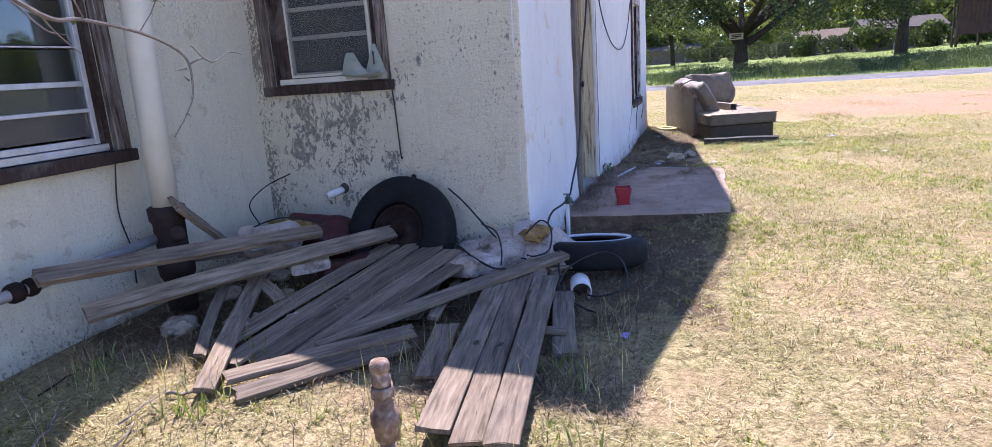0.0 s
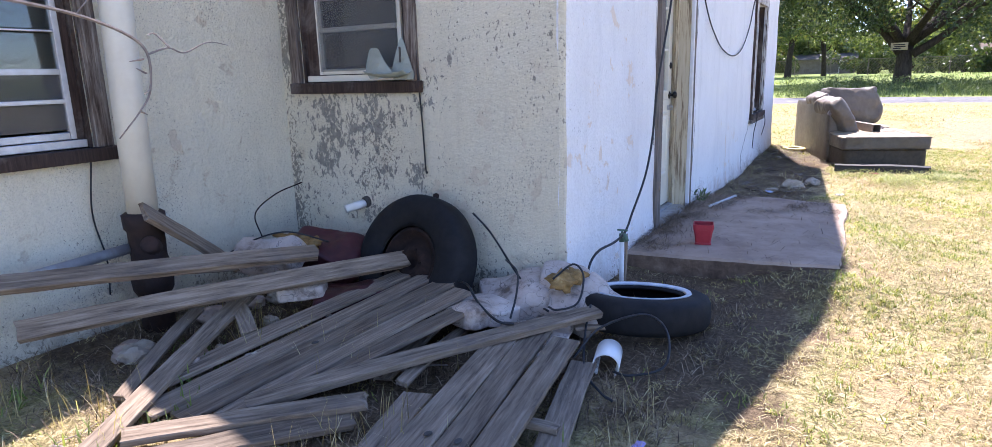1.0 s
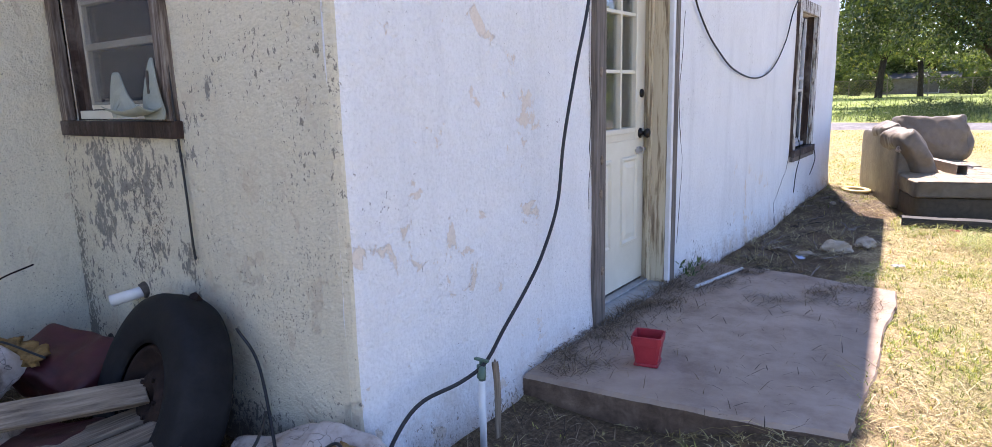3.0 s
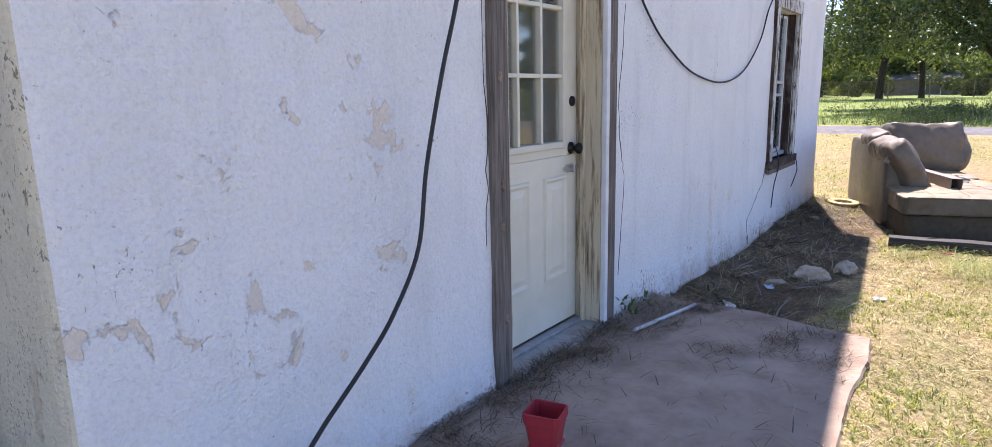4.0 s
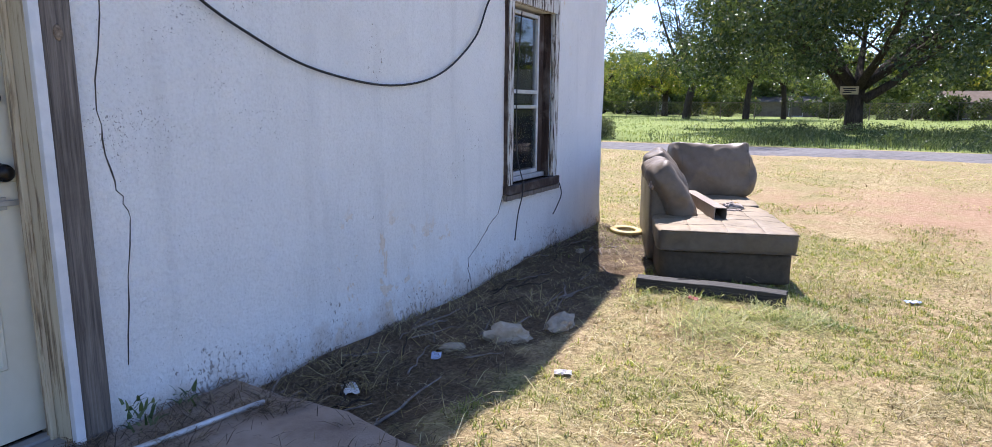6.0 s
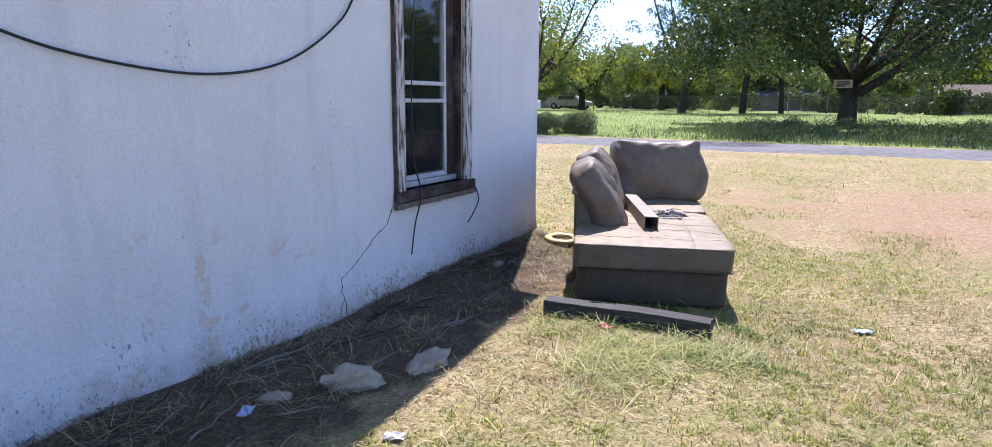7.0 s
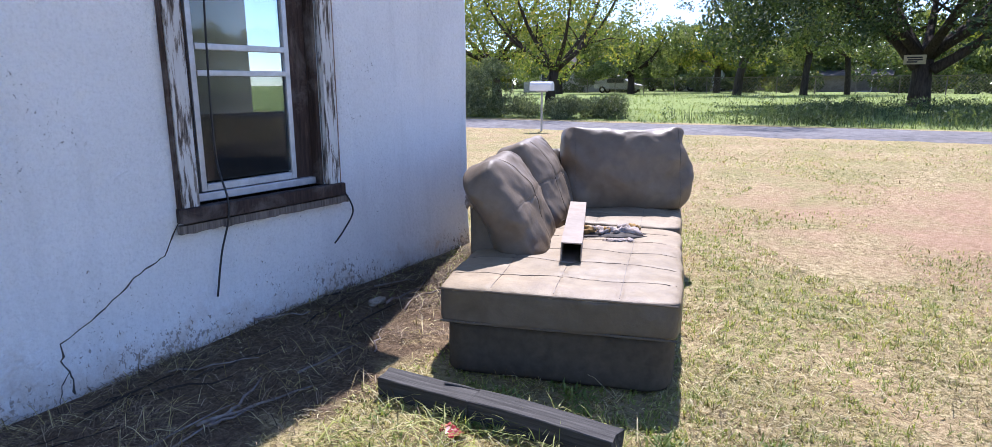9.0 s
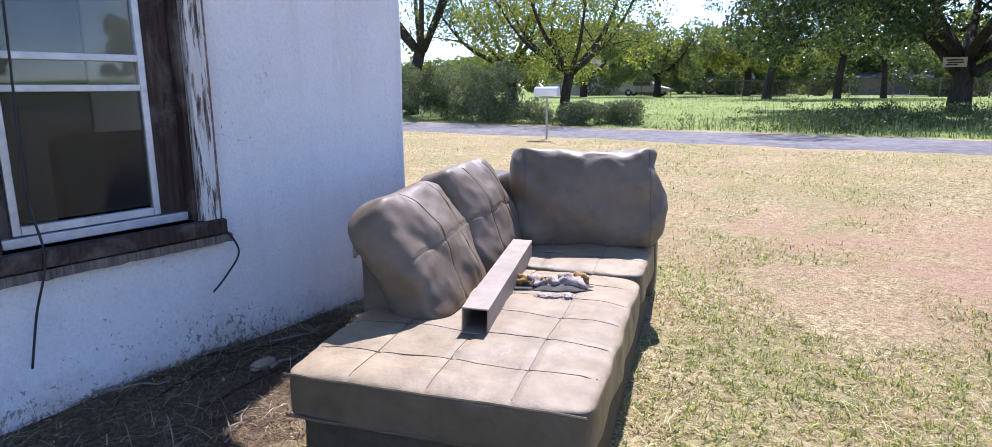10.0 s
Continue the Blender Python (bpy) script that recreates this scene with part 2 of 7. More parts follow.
def screen_mat(name, tone):
    """Insect screen: half open weave of dark wire."""
    m, nt, bs = node_mat(name)
    tr = nt.nodes.new("ShaderNodeBsdfTransparent")
    df = nt.nodes.new("ShaderNodeBsdfDiffuse")
    df.inputs[0].default_value = (tone, tone * 0.97, tone * 0.94, 1)
    ms = nt.nodes.new("ShaderNodeMixShader")
    ms.inputs[0].default_value = 0.28
    nt.links.new(tr.outputs[0], ms.inputs[1])
    nt.links.new(df.outputs[0], ms.inputs[2])
    nt.links.new(ms.outputs[0], nt.nodes["Material Output"].inputs[0])
    return m


M_MESH = screen_mat("insect_screen", 0.035)
M_MESH_DUSTY = screen_mat("dusty_insect_screen", 0.16)
M_FRONT = stucco("stucco_front", (0.86, 0.855, 0.84), (0.76, 0.65, 0.52), (0.2, 0.17, 0.14), 0.612, 0.7, None, 0.6, 1)
M_SIDE = stucco("stucco_side", (0.72, 0.665, 0.505), (0.62, 0.54, 0.4), (0.15, 0.135, 0.11), 0.585, 0.652,
                ((-2.62, 4.31, 0.98), (0.5, 1, 0.4)), 0.44, 2, -3.2)
M_WING = stucco("stucco_wing", (0.75, 0.695, 0.53), (0.6, 0.51, 0.37), (0.22, 0.19, 0.15), 0.6, 0.70, None, 0.47, 2)
M_WOOD_GREY = surface("weathered_wood", [(0.28, (0.068, 0.049, 0.034)), (0.5, (0.235, 0.178, 0.125)), (0.78, (0.43, 0.343, 0.252))],
                      8, 0.85, 14, 2.0, (0.5, 6, 6), vary=0.3, big=0.35, big_col=(0.1, 0.085, 0.075), rnd=0.22, spec=0.2)
M_WOOD_CASE = surface("weathered_casing", [(0.3, (0.07, 0.06, 0.052)), (0.55, (0.2, 0.17, 0.145)), (0.8, (0.33, 0.29, 0.25))],
                      9, 0.85, 14, 2.0, (9, 9, 0.35), vary=0.3, big=0.3, big_col=(0.08, 0.06, 0.045), spec=0.2)
M_WOOD_BROWN = surface("stained_window_wood", [(0.3, (0.02, 0.014, 0.011)), (0.6, (0.07, 0.045, 0.035)), (0.85, (0.17, 0.12, 0.095))],
                       8, 0.75, 20, 2.0, (7, 7, 0.6), vary=0.3, big=0.5, big_col=(0.26, 0.23, 0.2), spec=0.25)
M_WOOD_ROT = surface("rotten_casing_wood", [(0.3, (0.04, 0.028, 0.022)), (0.46, (0.13, 0.1, 0.08)), (0.6, (0.25, 0.215, 0.18)), (0.75, (0.5, 0.46, 0.4))],
                     7, 0.85, 16, 3.0, (7, 7, 0.6), vary=0.3, spec=0.2)
M_WOOD_PEEL = surface("peeling_white_wood", [(0.38, (0.07, 0.055, 0.045)), (0.46, (0.3, 0.26, 0.22)), (0.5, (0.62, 0.6, 0.56)), (0.75, (0.72, 0.71, 0.68))],
                      7, 0.8, 16, 2.5, (6, 6, 0.7), vary=0.2, spec=0.25)
M_CREAM_PEEL = surface("peeling_cream_jamb", [(0.3, (0.1, 0.07, 0.045)), (0.42, (0.36, 0.28, 0.18)), (0.5, (0.6, 0.52, 0.36)), (0.8, (0.68, 0.61, 0.45))],
                       6, 0.7, 18, 1.6, (7, 7, 0.5), vary=0.25, spec=0.3)
M_DOOR = surface("cream_door_paint", [(0.3, (0.66, 0.62, 0.49)), (0.7, (0.74, 0.70, 0.57))], 5, 0.45, 90, 0.25, vary=0.12, spec=0.4)
M_ALU = surface("aluminium_sash", [(0.3, (0.5, 0.5, 0.5)), (0.7, (0.72, 0.72, 0.72))], 14, 0.45, 60, 0.3, metal=0.55, vary=0.2, spec=0.5)
M_WHITE_METAL = surface("white_metal_strip", [(0.3, (0.62, 0.63, 0.64)), (0.7, (0.8, 0.8, 0.8))], 9, 0.4, 60, 0.2, vary=0.2)
M_GLASS = glass_mat("window_glass")
M_GLASS_DOOR = glass_mat("door_glass", (0.93, 0.94, 0.92), 0.06, 0.9)
M_SCREEN = surface("dark_insect_screen", [(0.4, (0.03, 0.032, 0.036)), (0.6, (0.06, 0.062, 0.066))], 40, 0.7, 300, 0.3)
M_CONC = surface("porch_concrete", [(0.3, (0.3, 0.215, 0.16)), (0.5, (0.42, 0.315, 0.24)), (0.75, (0.5, 0.385, 0.295))], 5, 0.9, 90, 2.5,
                 vary=0.3, big=0.45, big_col=(0.25, 0.175, 0.125), world_space=True, spec=0.2, distortion=0.0)
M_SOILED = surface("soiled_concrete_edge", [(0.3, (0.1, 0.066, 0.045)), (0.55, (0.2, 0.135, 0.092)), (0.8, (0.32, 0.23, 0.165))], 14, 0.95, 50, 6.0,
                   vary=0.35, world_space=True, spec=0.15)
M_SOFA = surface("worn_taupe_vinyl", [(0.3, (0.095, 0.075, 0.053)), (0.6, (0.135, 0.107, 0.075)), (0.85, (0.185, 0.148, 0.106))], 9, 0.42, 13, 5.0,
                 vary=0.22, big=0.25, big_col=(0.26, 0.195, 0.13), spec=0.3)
M_PILLOW = surface("creased_tan_vinyl", [(0.3, (0.14, 0.108, 0.075)), (0.6, (0.185, 0.143, 0.1)), (0.85, (0.25, 0.195, 0.138))], 9, 0.5, 26, 2.2,
                   vary=0.2, big=0.25, big_col=(0.3, 0.225, 0.15), spec=0.28)
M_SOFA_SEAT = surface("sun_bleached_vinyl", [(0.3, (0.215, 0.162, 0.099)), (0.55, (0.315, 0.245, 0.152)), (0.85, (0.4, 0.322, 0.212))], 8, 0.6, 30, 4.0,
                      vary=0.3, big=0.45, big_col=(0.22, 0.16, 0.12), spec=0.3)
M_SOFA_BASE = surface("sofa_base_fabric", [(0.3, (0.06, 0.048, 0.033)), (0.7, (0.1, 0.08, 0.056))], 20, 0.8, 220, 0.5, vary=0.25, spec=0.2)
M_STUFF = surface("sofa_stuffing", [(0.25, (0.13, 0.09, 0.068)), (0.46, (0.34, 0.275, 0.235)), (0.8, (0.62, 0.57, 0.53))], 30, 0.95, 60, 4, vary=0.3)
M_SLEEVE = surface("brown_post_sleeve", [(0.3, (0.25, 0.2, 0.155)), (0.7, (0.36, 0.295, 0.235))], 10, 0.6, 60, 0.5, vary=0.25, spec=0.3)
M_TIMBER = surface("charred_timber", [(0.3, (0.022, 0.021, 0.02)), (0.55, (0.06, 0.057, 0.053)), (0.85, (0.16, 0.15, 0.14))], 8, 0.75, 20, 3,
                   (0.4, 8, 8), vary=0.3, spec=0.3)
M_RUBBER = surface("old_tyre_rubber", [(0.3, (0.009, 0.009, 0.01)), (0.7, (0.022, 0.021, 0.021))], 15, 0.75, 90, 0.8, vary=0.3, spec=0.22)
M_WHITEWALL = surface("white_sidewall_band", [(0.3, (0.5, 0.52, 0.55)), (0.7, (0.72, 0.73, 0.74))], 15, 0.6, 90, 0.4)
M_RUST = surface("rusted_steel", [(0.3, (0.014, 0.009, 0.008)), (0.55, (0.03, 0.018, 0.014)), (0.8, (0.07, 0.04, 0.03))], 16, 0.85, 60, 1.6, vary=0.4, spec=0.2)
M_RUST_PALE = surface("flaking_rusty_valve", [(0.35, (0.13, 0.075, 0.05)), (0.55, (0.3, 0.2, 0.145)), (0.7, (0.55, 0.48, 0.42))], 22, 0.75, 60, 1.5, vary=0.3, spec=0.3)
M_IRON = surface("dark_red_cast_iron", [(0.3, (0.02, 0.012, 0.01)), (0.7, (0.05, 0.027, 0.021))], 14, 0.8, 50, 2, vary=0.35)
M_GALV = surface("galvanised_pipe", [(0.3, (0.3, 0.3, 0.3)), (0.7, (0.45, 0.45, 0.44))], 12, 0.55, 60, 0.6, metal=0.3, vary=0.35, big=0.35, big_col=(0.25, 0.16, 0.1))
M_PVC = surface("yellowed_white_pvc", [(0.3, (0.62, 0.58, 0.47)), (0.7, (0.72, 0.69, 0.58))], 5, 0.4, 40, 0.3, vary=0.16, big=0.2, big_col=(0.4, 0.34, 0.25))
M_PVC_WHITE = surface("white_pvc", [(0.3, (0.68, 0.67, 0.62)), (0.7, (0.8, 0.79, 0.76))], 6, 0.4, 50, 0.3, vary=0.2)
M_BLACK = surface("black_cable_sheath", [(0.3, (0.012, 0.012, 0.013)), (0.7, (0.03, 0.03, 0.032))], 20, 0.5, 80, 0.2)
M_RED = surface("red_plastic", [(0.3, (0.3, 0.022, 0.03)), (0.7, (0.42, 0.035, 0.045))], 12, 0.4, 60, 0.3, vary=0.2)
M_MAROON = surface("maroon_vinyl", [(0.3, (0.05, 0.012, 0.014)), (0.7, (0.1, 0.022, 0.026))], 12, 0.5, 60, 1, vary=0.3)
M_FOAM = surface("yellow_foam", [(0.3, (0.16, 0.085, 0.028)), (0.55, (0.34, 0.2, 0.065)), (0.8, (0.52, 0.38, 0.18))], 22, 0.95, 50, 4, vary=0.35)
M_BAG = cracked("cracked_white_vinyl")
M_JUG = surface("pale_green_plastic", [(0.3, (0.24, 0.265, 0.22)), (0.7, (0.33, 0.35, 0.3))], 9, 0.45, 60, 0.4, vary=0.2)
M_TAP = surface("green_brass_tap", [(0.3, (0.08, 0.14, 0.1)), (0.7, (0.16, 0.24, 0.17))], 25, 0.55, 60, 0.6, metal=0.4)
M_STONE = surface("pale_limestone", [(0.3, (0.32, 0.255, 0.18)), (0.7, (0.5, 0.42, 0.315))], 12, 0.9, 40, 5, vary=0.3)
M_DARK_METAL = surface("oiled_bronze", [(0.3, (0.018, 0.016, 0.015)), (0.7, (0.04, 0.036, 0.034))], 20, 0.35, 60, 0.2, metal=0.7)
M_STEEL = surface("zinc_steel", [(0.3, (0.4, 0.4, 0.4)), (0.7, (0.6, 0.6, 0.6))], 20, 0.4, 60, 0.2, metal=0.8)
M_BLIND = surface("blind_slats", [(0.3, (0.62, 0.61, 0.56)), (0.7, (0.78, 0.77, 0.72))], 8, 0.6, 60, 0.2, vary=0.2, rnd=0.1)
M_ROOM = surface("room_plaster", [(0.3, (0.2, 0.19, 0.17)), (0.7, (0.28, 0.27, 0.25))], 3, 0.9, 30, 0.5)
M_ROOF = surface("roof_shingle", [(0.3, (0.11, 0.1, 0.09)), (0.7, (0.17, 0.15, 0.13))], 14, 0.95, 40, 3, vary=0.3, spec=0.05)
M_ASPHALT = surface("sunlit_asphalt", [(0.3, (0.1, 0.096, 0.1)), (0.5, (0.17, 0.163, 0.165)), (0.75, (0.26, 0.25, 0.245))], 5, 0.9, 80, 5,
                    vary=0.35, big=0.25, big_col=(0.25, 0.2, 0.16), world_space=True, spec=0.2)
M_BARK = surface("tree_bark", [(0.3, (0.03, 0.023, 0.018)), (0.7, (0.1, 0.078, 0.06))], 5, 0.95, 14, 18, (3, 3, 0.7), vary=0.3, spec=0.15)
M_TWIG = surface("bleached_twig", [(0.3, (0.16, 0.12, 0.1)), (0.7, (0.34, 0.29, 0.25))], 30, 0.9, 90, 0.5)
M_WHITE_PAINT = surface("white_enamel", [(0.3, (0.68, 0.68, 0.67)), (0.7, (0.8, 0.8, 0.8))], 4, 0.4, 30, 0.3, vary=0.15)
M_SIDING = surface("beige_siding", [(0.3, (0.42, 0.38, 0.31)), (0.7, (0.54, 0.5, 0.42))], 2, 0.8, 20, 2, vary=0.2)
M_SHED = surface("grey_board_siding", [(0.3, (0.14, 0.115, 0.1)), (0.7, (0.25, 0.215, 0.19))], 3, 0.85, 20, 2, vary=0.35)
M_TIN = surface("tin_roof", [(0.3, (0.16, 0.125, 0.095)), (0.7, (0.26, 0.205, 0.16))], 3, 0.9, 20, 2, vary=0.3, spec=0.05)
M_BRICKRED = surface("red_brown_panel", [(0.3, (0.06, 0.032, 0.026)), (0.7, (0.12, 0.066, 0.052))], 4, 0.85, 20, 2, vary=0.3)
M_BLUE = surface("blue_plastic_scrap", [(0.3, (0.3, 0.4, 0.6)), (0.7, (0.5, 0.58, 0.75))], 40, 0.4, 60, 0.5)
M_PURPLE = surface("lilac_plastic_scrap", [(0.3, (0.3, 0.22, 0.5)), (0.7, (0.5, 0.42, 0.7))], 40, 0.4, 60, 0.5)
M_YELLOW = surface("faded_yellow_plastic", [(0.3, (0.5, 0.36, 0.1)), (0.7, (0.62, 0.47, 0.18))], 20, 0.6, 60, 0.5)
M_SIGNFACE = surface("yellow_sign_face", [(0.3, (0.45, 0.36, 0.2)), (0.7, (0.55, 0.46, 0.28))], 8, 0.6, 60, 0.5)
M_CRACK = surface("crack_shadowed_render", [(0.3, (0.05, 0.042, 0.036)), (0.7, (0.11, 0.095, 0.08))], 30, 0.95, 60, 1)
M_LEAF_BIG = foliage("broadleaf_dark", [(0.0, (0.036, 0.06, 0.024)), (0.6, (0.075, 0.112, 0.042)), (0.93, (0.15, 0.19, 0.07)), (1.0, (0.3, 0.27, 0.08))], 0.36, 0.3)
M_LEAF_PALE = foliage("leaf_yellow_green", [(0.0, (0.1, 0.15, 0.03)), (0.5, (0.2, 0.26, 0.05)), (0.85, (0.34, 0.34, 0.07)), (1.0, (0.48, 0.4, 0.09))], 0.5)
M_LEAF_FAR = foliage("leaf_mid_green", [(0.0, (0.09, 0.125, 0.05)), (0.6, (0.2, 0.26, 0.1)), (1.0, (0.34, 0.38, 0.16))], 0.5)
M_BUSH = foliage("grey_green_bush", [(0.0, (0.11, 0.14, 0.08)), (0.6, (0.2, 0.24, 0.14)), (1.0, (0.33, 0.36, 0.23))], 0.45)
M_STRAW = foliage("dry_straw", [(0.0, (0.13, 0.09, 0.042)), (0.3, (0.36, 0.28, 0.12)), (0.7, (0.6, 0.5, 0.25)), (1.0, (0.84, 0.77, 0.52))], 0.4, 0.6)
M_STALK = foliage("grey_stalks", [(0.0, (0.05, 0.033, 0.022)), (0.5, (0.17, 0.115, 0.072)), (0.85, (0.34, 0.25, 0.16)), (1.0, (0.52, 0.41, 0.28))], 0.12, 0.75)
M_GREEN = foliage("lawn_green", [(0.0, (0.17, 0.21, 0.05)), (0.5, (0.34, 0.39, 0.1)), (0.8, (0.55, 0.54, 0.18)), (1.0, (0.72, 0.68, 0.3))], 0.45)
M_FIELD = foliage("field_green", [(0.0, (0.14, 0.2, 0.05)), (0.6, (0.23, 0.31, 0.085)), (1.0, (0.36, 0.41, 0.15))], 0.45)
M_WEED = foliage("tall_dark_weeds", [(0.0, (0.06, 0.095, 0.04)), (0.6, (0.12, 0.165, 0.07)), (1.0, (0.22, 0.26, 0.13))], 0.4)

# ---- mesh helpers ----


def part(name, bm, material, parent=None, label="", smooth=False):
    """Link a bmesh as one mesh object, under a thing or a part."""
    me = bpy.data.meshes.new(name)
    bmesh.ops.recalc_face_normals(bm, faces=bm.faces)
    bm.to_mesh(me)
    bm.free()
    if smooth:
        me.shade_smooth()
    me.materials.append(material)
    ob = new(name, me)
    if parent is not None:
        ob.parent = parent
    if label:
        ob["label"] = label
    return ob


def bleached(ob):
    """Top stays bleached; the sides' shade is put in as darker vinyl."""
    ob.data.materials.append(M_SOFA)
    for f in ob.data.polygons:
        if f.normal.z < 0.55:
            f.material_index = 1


def thing(name, label, category, group="", kind="", m=None):
    ob = new(name)
    ob.empty_display_size = 0.1
    if m is not None:
        ob.matrix_basis = m
    return tagged(ob, label, category, group, kind)


def box(bm, x0, x1, y0, y1, z0, z1, bev=0.0, m=None):
    vs = [bm.verts.new((x, y, z)) for x in (x0, x1) for y in (y0, y1) for z in (z0, z1)]
    fs = [bm.faces.new([vs[i] for i in f]) for f in ((0, 1, 3, 2), (4, 6, 7, 5), (0, 4, 5, 1), (2, 3, 7, 6), (0, 2, 6, 4), (1, 5, 7, 3))]
    if bev:
        es = list({e for f in fs for e in f.edges})
        r = bmesh.ops.bevel(bm, geom=es, offset=bev, segments=2, affect='EDGES', profile=0.5)
        vs = list({v for f in r["faces"] for v in f.verts} | {v for v in vs if v.is_valid})
    if m is not None:
        bmesh.ops.transform(bm, matrix=m, verts=vs)
    return vs


def B(*args, **kw):
    bm = bmesh.new()
    box(bm, *args, **kw)
    return bm


def tube(bm, pts, radius, seg=8, cap=True):
    """A round tube along points; radius: one number or one for each point."""
    pts = [Vector(p) for p in pts]
    rad = radius if isinstance(radius, (list, tuple)) else [radius] * len(pts)
    rings = []
    side = None
    for i, p in enumerate(pts):
        d = (pts[min(i + 1, len(pts) - 1)] - pts[max(i - 1, 0)]).normalized()
        if side is None:
            side = d.orthogonal().normalized()
        side = (side - d * side.dot(d)).normalized()
        up = d.cross(side)
        rings.append([bm.verts.new(p + (side * math.cos(a) + up * math.sin(a)) * rad[i])
                      for a in (2 * math.pi * k / seg for k in range(seg))])
    for a, b in zip(rings, rings[1:]):
        for k in range(seg):
            bm.faces.new((a[k], a[(k + 1) % seg], b[(k + 1) % seg], b[k]))
    if cap:
        bm.faces.new(rings[0][::-1])
        bm.faces.new(rings[-1])


def T3(*args, **kw):
    bm = bmesh.new()
    tube(bm, *args, **kw)
    return bm


def curve_pts(ctrl, n=8):
    """Catmull-Rom through control points."""
    c = [Vector(p) for p in ctrl]
    c = [c[0] * 2 - c[1]] + c + [c[-1] * 2 - c[-2]]
    out = []
    for i in range(1, len(c) - 2):
        for k in range(n):
            t = k / n
            a, b, d, e = c[i - 1], c[i], c[i + 1], c[i + 2]
            out.append(0.5 * (2 * b + (d - a) * t + (2 * a - 5 * b + 4 * d - e) * t * t + (3 * b - a - 3 * d + e) * t ** 3))
    return out + [c[-2]]


def lathe(bm, prof, seg=32, m=None, closed=False):
    """Turn a profile of (radius, z) about the z axis."""
    rings = []
    for r, z in prof:
        rings.append([bm.verts.new((r * math.cos(a), r * math.sin(a), z)) for a in (2 * math.pi * k / seg for k in range(seg))])
    pairs = list(zip(rings, rings[1:])) + ([(rings[-1], rings[0])] if closed else [])
    for a, b in pairs:
        for k in range(seg):
            bm.faces.new((a[k], a[(k + 1) % seg], b[(k + 1) % seg], b[k]))
    if not closed:
        if prof[0][0] > 1e-4:
            bm.faces.new(rings[0][::-1])
        if prof[-1][0] > 1e-4:
            bm.faces.new(rings[-1])
    if m is not None:
        bmesh.ops.transform(bm, matrix=m, verts=[v for r in rings for v in r])


def cushion(sx, sy, sz, power=6.0, cuts=22, lines_x=(), lines_y=(), dent=0.012, puff=0.02, rumple=0.006, seed=0, top_only=True, ear=0.0):
    """A stuffed cushion about its centre, with stitched lines pulled in and a slack surface."""
    bm = bmesh.new()
    bmesh.ops.create_cube(bm, size=2)
    bmesh.ops.subdivide_edges(bm, edges=bm.edges[:], cuts=cuts, use_grid_fill=True)
    for v in bm.verts:
        p = v.co
        k = max(abs(p.x), abs(p.y), abs(p.z)) / (abs(p.x) ** power + abs(p.y) ** power + abs(p.z) ** power) ** (1 / power)
        q = p * k
        w = Vector((q.x * sx / 2, q.y * sy / 2, q.z * sz / 2))
        pull = 1 + ear * (abs(q.x) * abs(q.y)) ** 3
        w.x, w.y = w.x * pull, w.y * pull
        bulge = puff * (1 - q.x * q.x) * (1 - q.y * q.y)
        d = 0.0
        for lx in lines_x:
            d += math.exp(-((w.x - lx) / 0.008) ** 2)
        for ly in lines_y:
            d += math.exp(-((w.y - ly) / 0.008) ** 2)
        if p.z > 0.6 or not top_only:
            w.z += (bulge - dent * min(d, 1.6)) * (1 if p.z > 0 else -1)
        n = noise.noise_vector(Vector((w.x * 5 + seed, w.y * 5, w.z * 5))) * rumple
        n += noise.noise_vector(Vector((w.x * 15, w.y * 15 + seed, w.z * 15))) * rumple * 0.2
        v.co = w + n
    return bm


def mesh_object(name, verts, faces, material, smooth=False):
    me = bpy.data.meshes.new(name)
    me.from_pydata(verts, [], faces)
    me.update()
    if smooth:
        me.shade_smooth()
    me.materials.append(material)
    return new(name, me)


def smoothstep(a, b, v):
    t = min(max((v - a) / (b - a), 0), 1)
    return t * t * (3 - 2 * t)


HEAP_Y, HEAP_Z = (7.2, 8.2, 9.6, 11.0, 12.6, 13.4), (0, 0.055, 0.01, 0.085, 0.09, 0)   # litter banked against the wall


def terrain(x, y):
    """Height of the ground: flat by the house, rising gently to the road and the field."""
    z = 0.31 * smoothstep(11.5, 21.5, y) + 0.12 * smoothstep(23, 40, y)
    z += min(0.03 * max(0, x - 6), 2.0) * smoothstep(25, 45, y)
    if -1.6 < x < 0.6:
        z += float(np.interp(y, HEAP_Y, HEAP_Z)) * math.exp(-(max(0, x + 1.14) / 0.4) ** 2)
        z += (0.03 + 0.07 * smoothstep(5.2, 5.5, y)) * math.exp(-(max(0, x + 1.14) / 0.25) ** 2) * smoothstep(4.0, 4.9, y) * (1 - smoothstep(7, 8.0, y))
    if x < -1.0 and y < 4.4:
        z += 0.05 * (1 - smoothstep(-3.0, -1.0, x)) * smoothstep(1.2, 2.4, y)
    if x > -1.1:
        z += 0.12 * smoothstep(-0.5, 0.0, x) * smoothstep(5.25, 5.7, y) * (1 - smoothstep(7.8, 8.5, y)) * math.exp(-(max(0, x - 0.1) / 0.4) ** 2)
        z += 0.115 * smoothstep(-0.6, 0.12, x) * smoothstep(4.75, 5.3, y) * (1 - smoothstep(5.25, 5.7, y)) * math.exp(-(max(0, x - 0.1) / 0.4) ** 2)
    if y < 24 and abs(x) < 15:
        z += 0.018 * noise.noise(Vector((x * 0.9, y * 0.9, 0))) + 0.008 * noise.noise(Vector((x * 4, y * 4, 3)))
    return z


# ---- ground ----


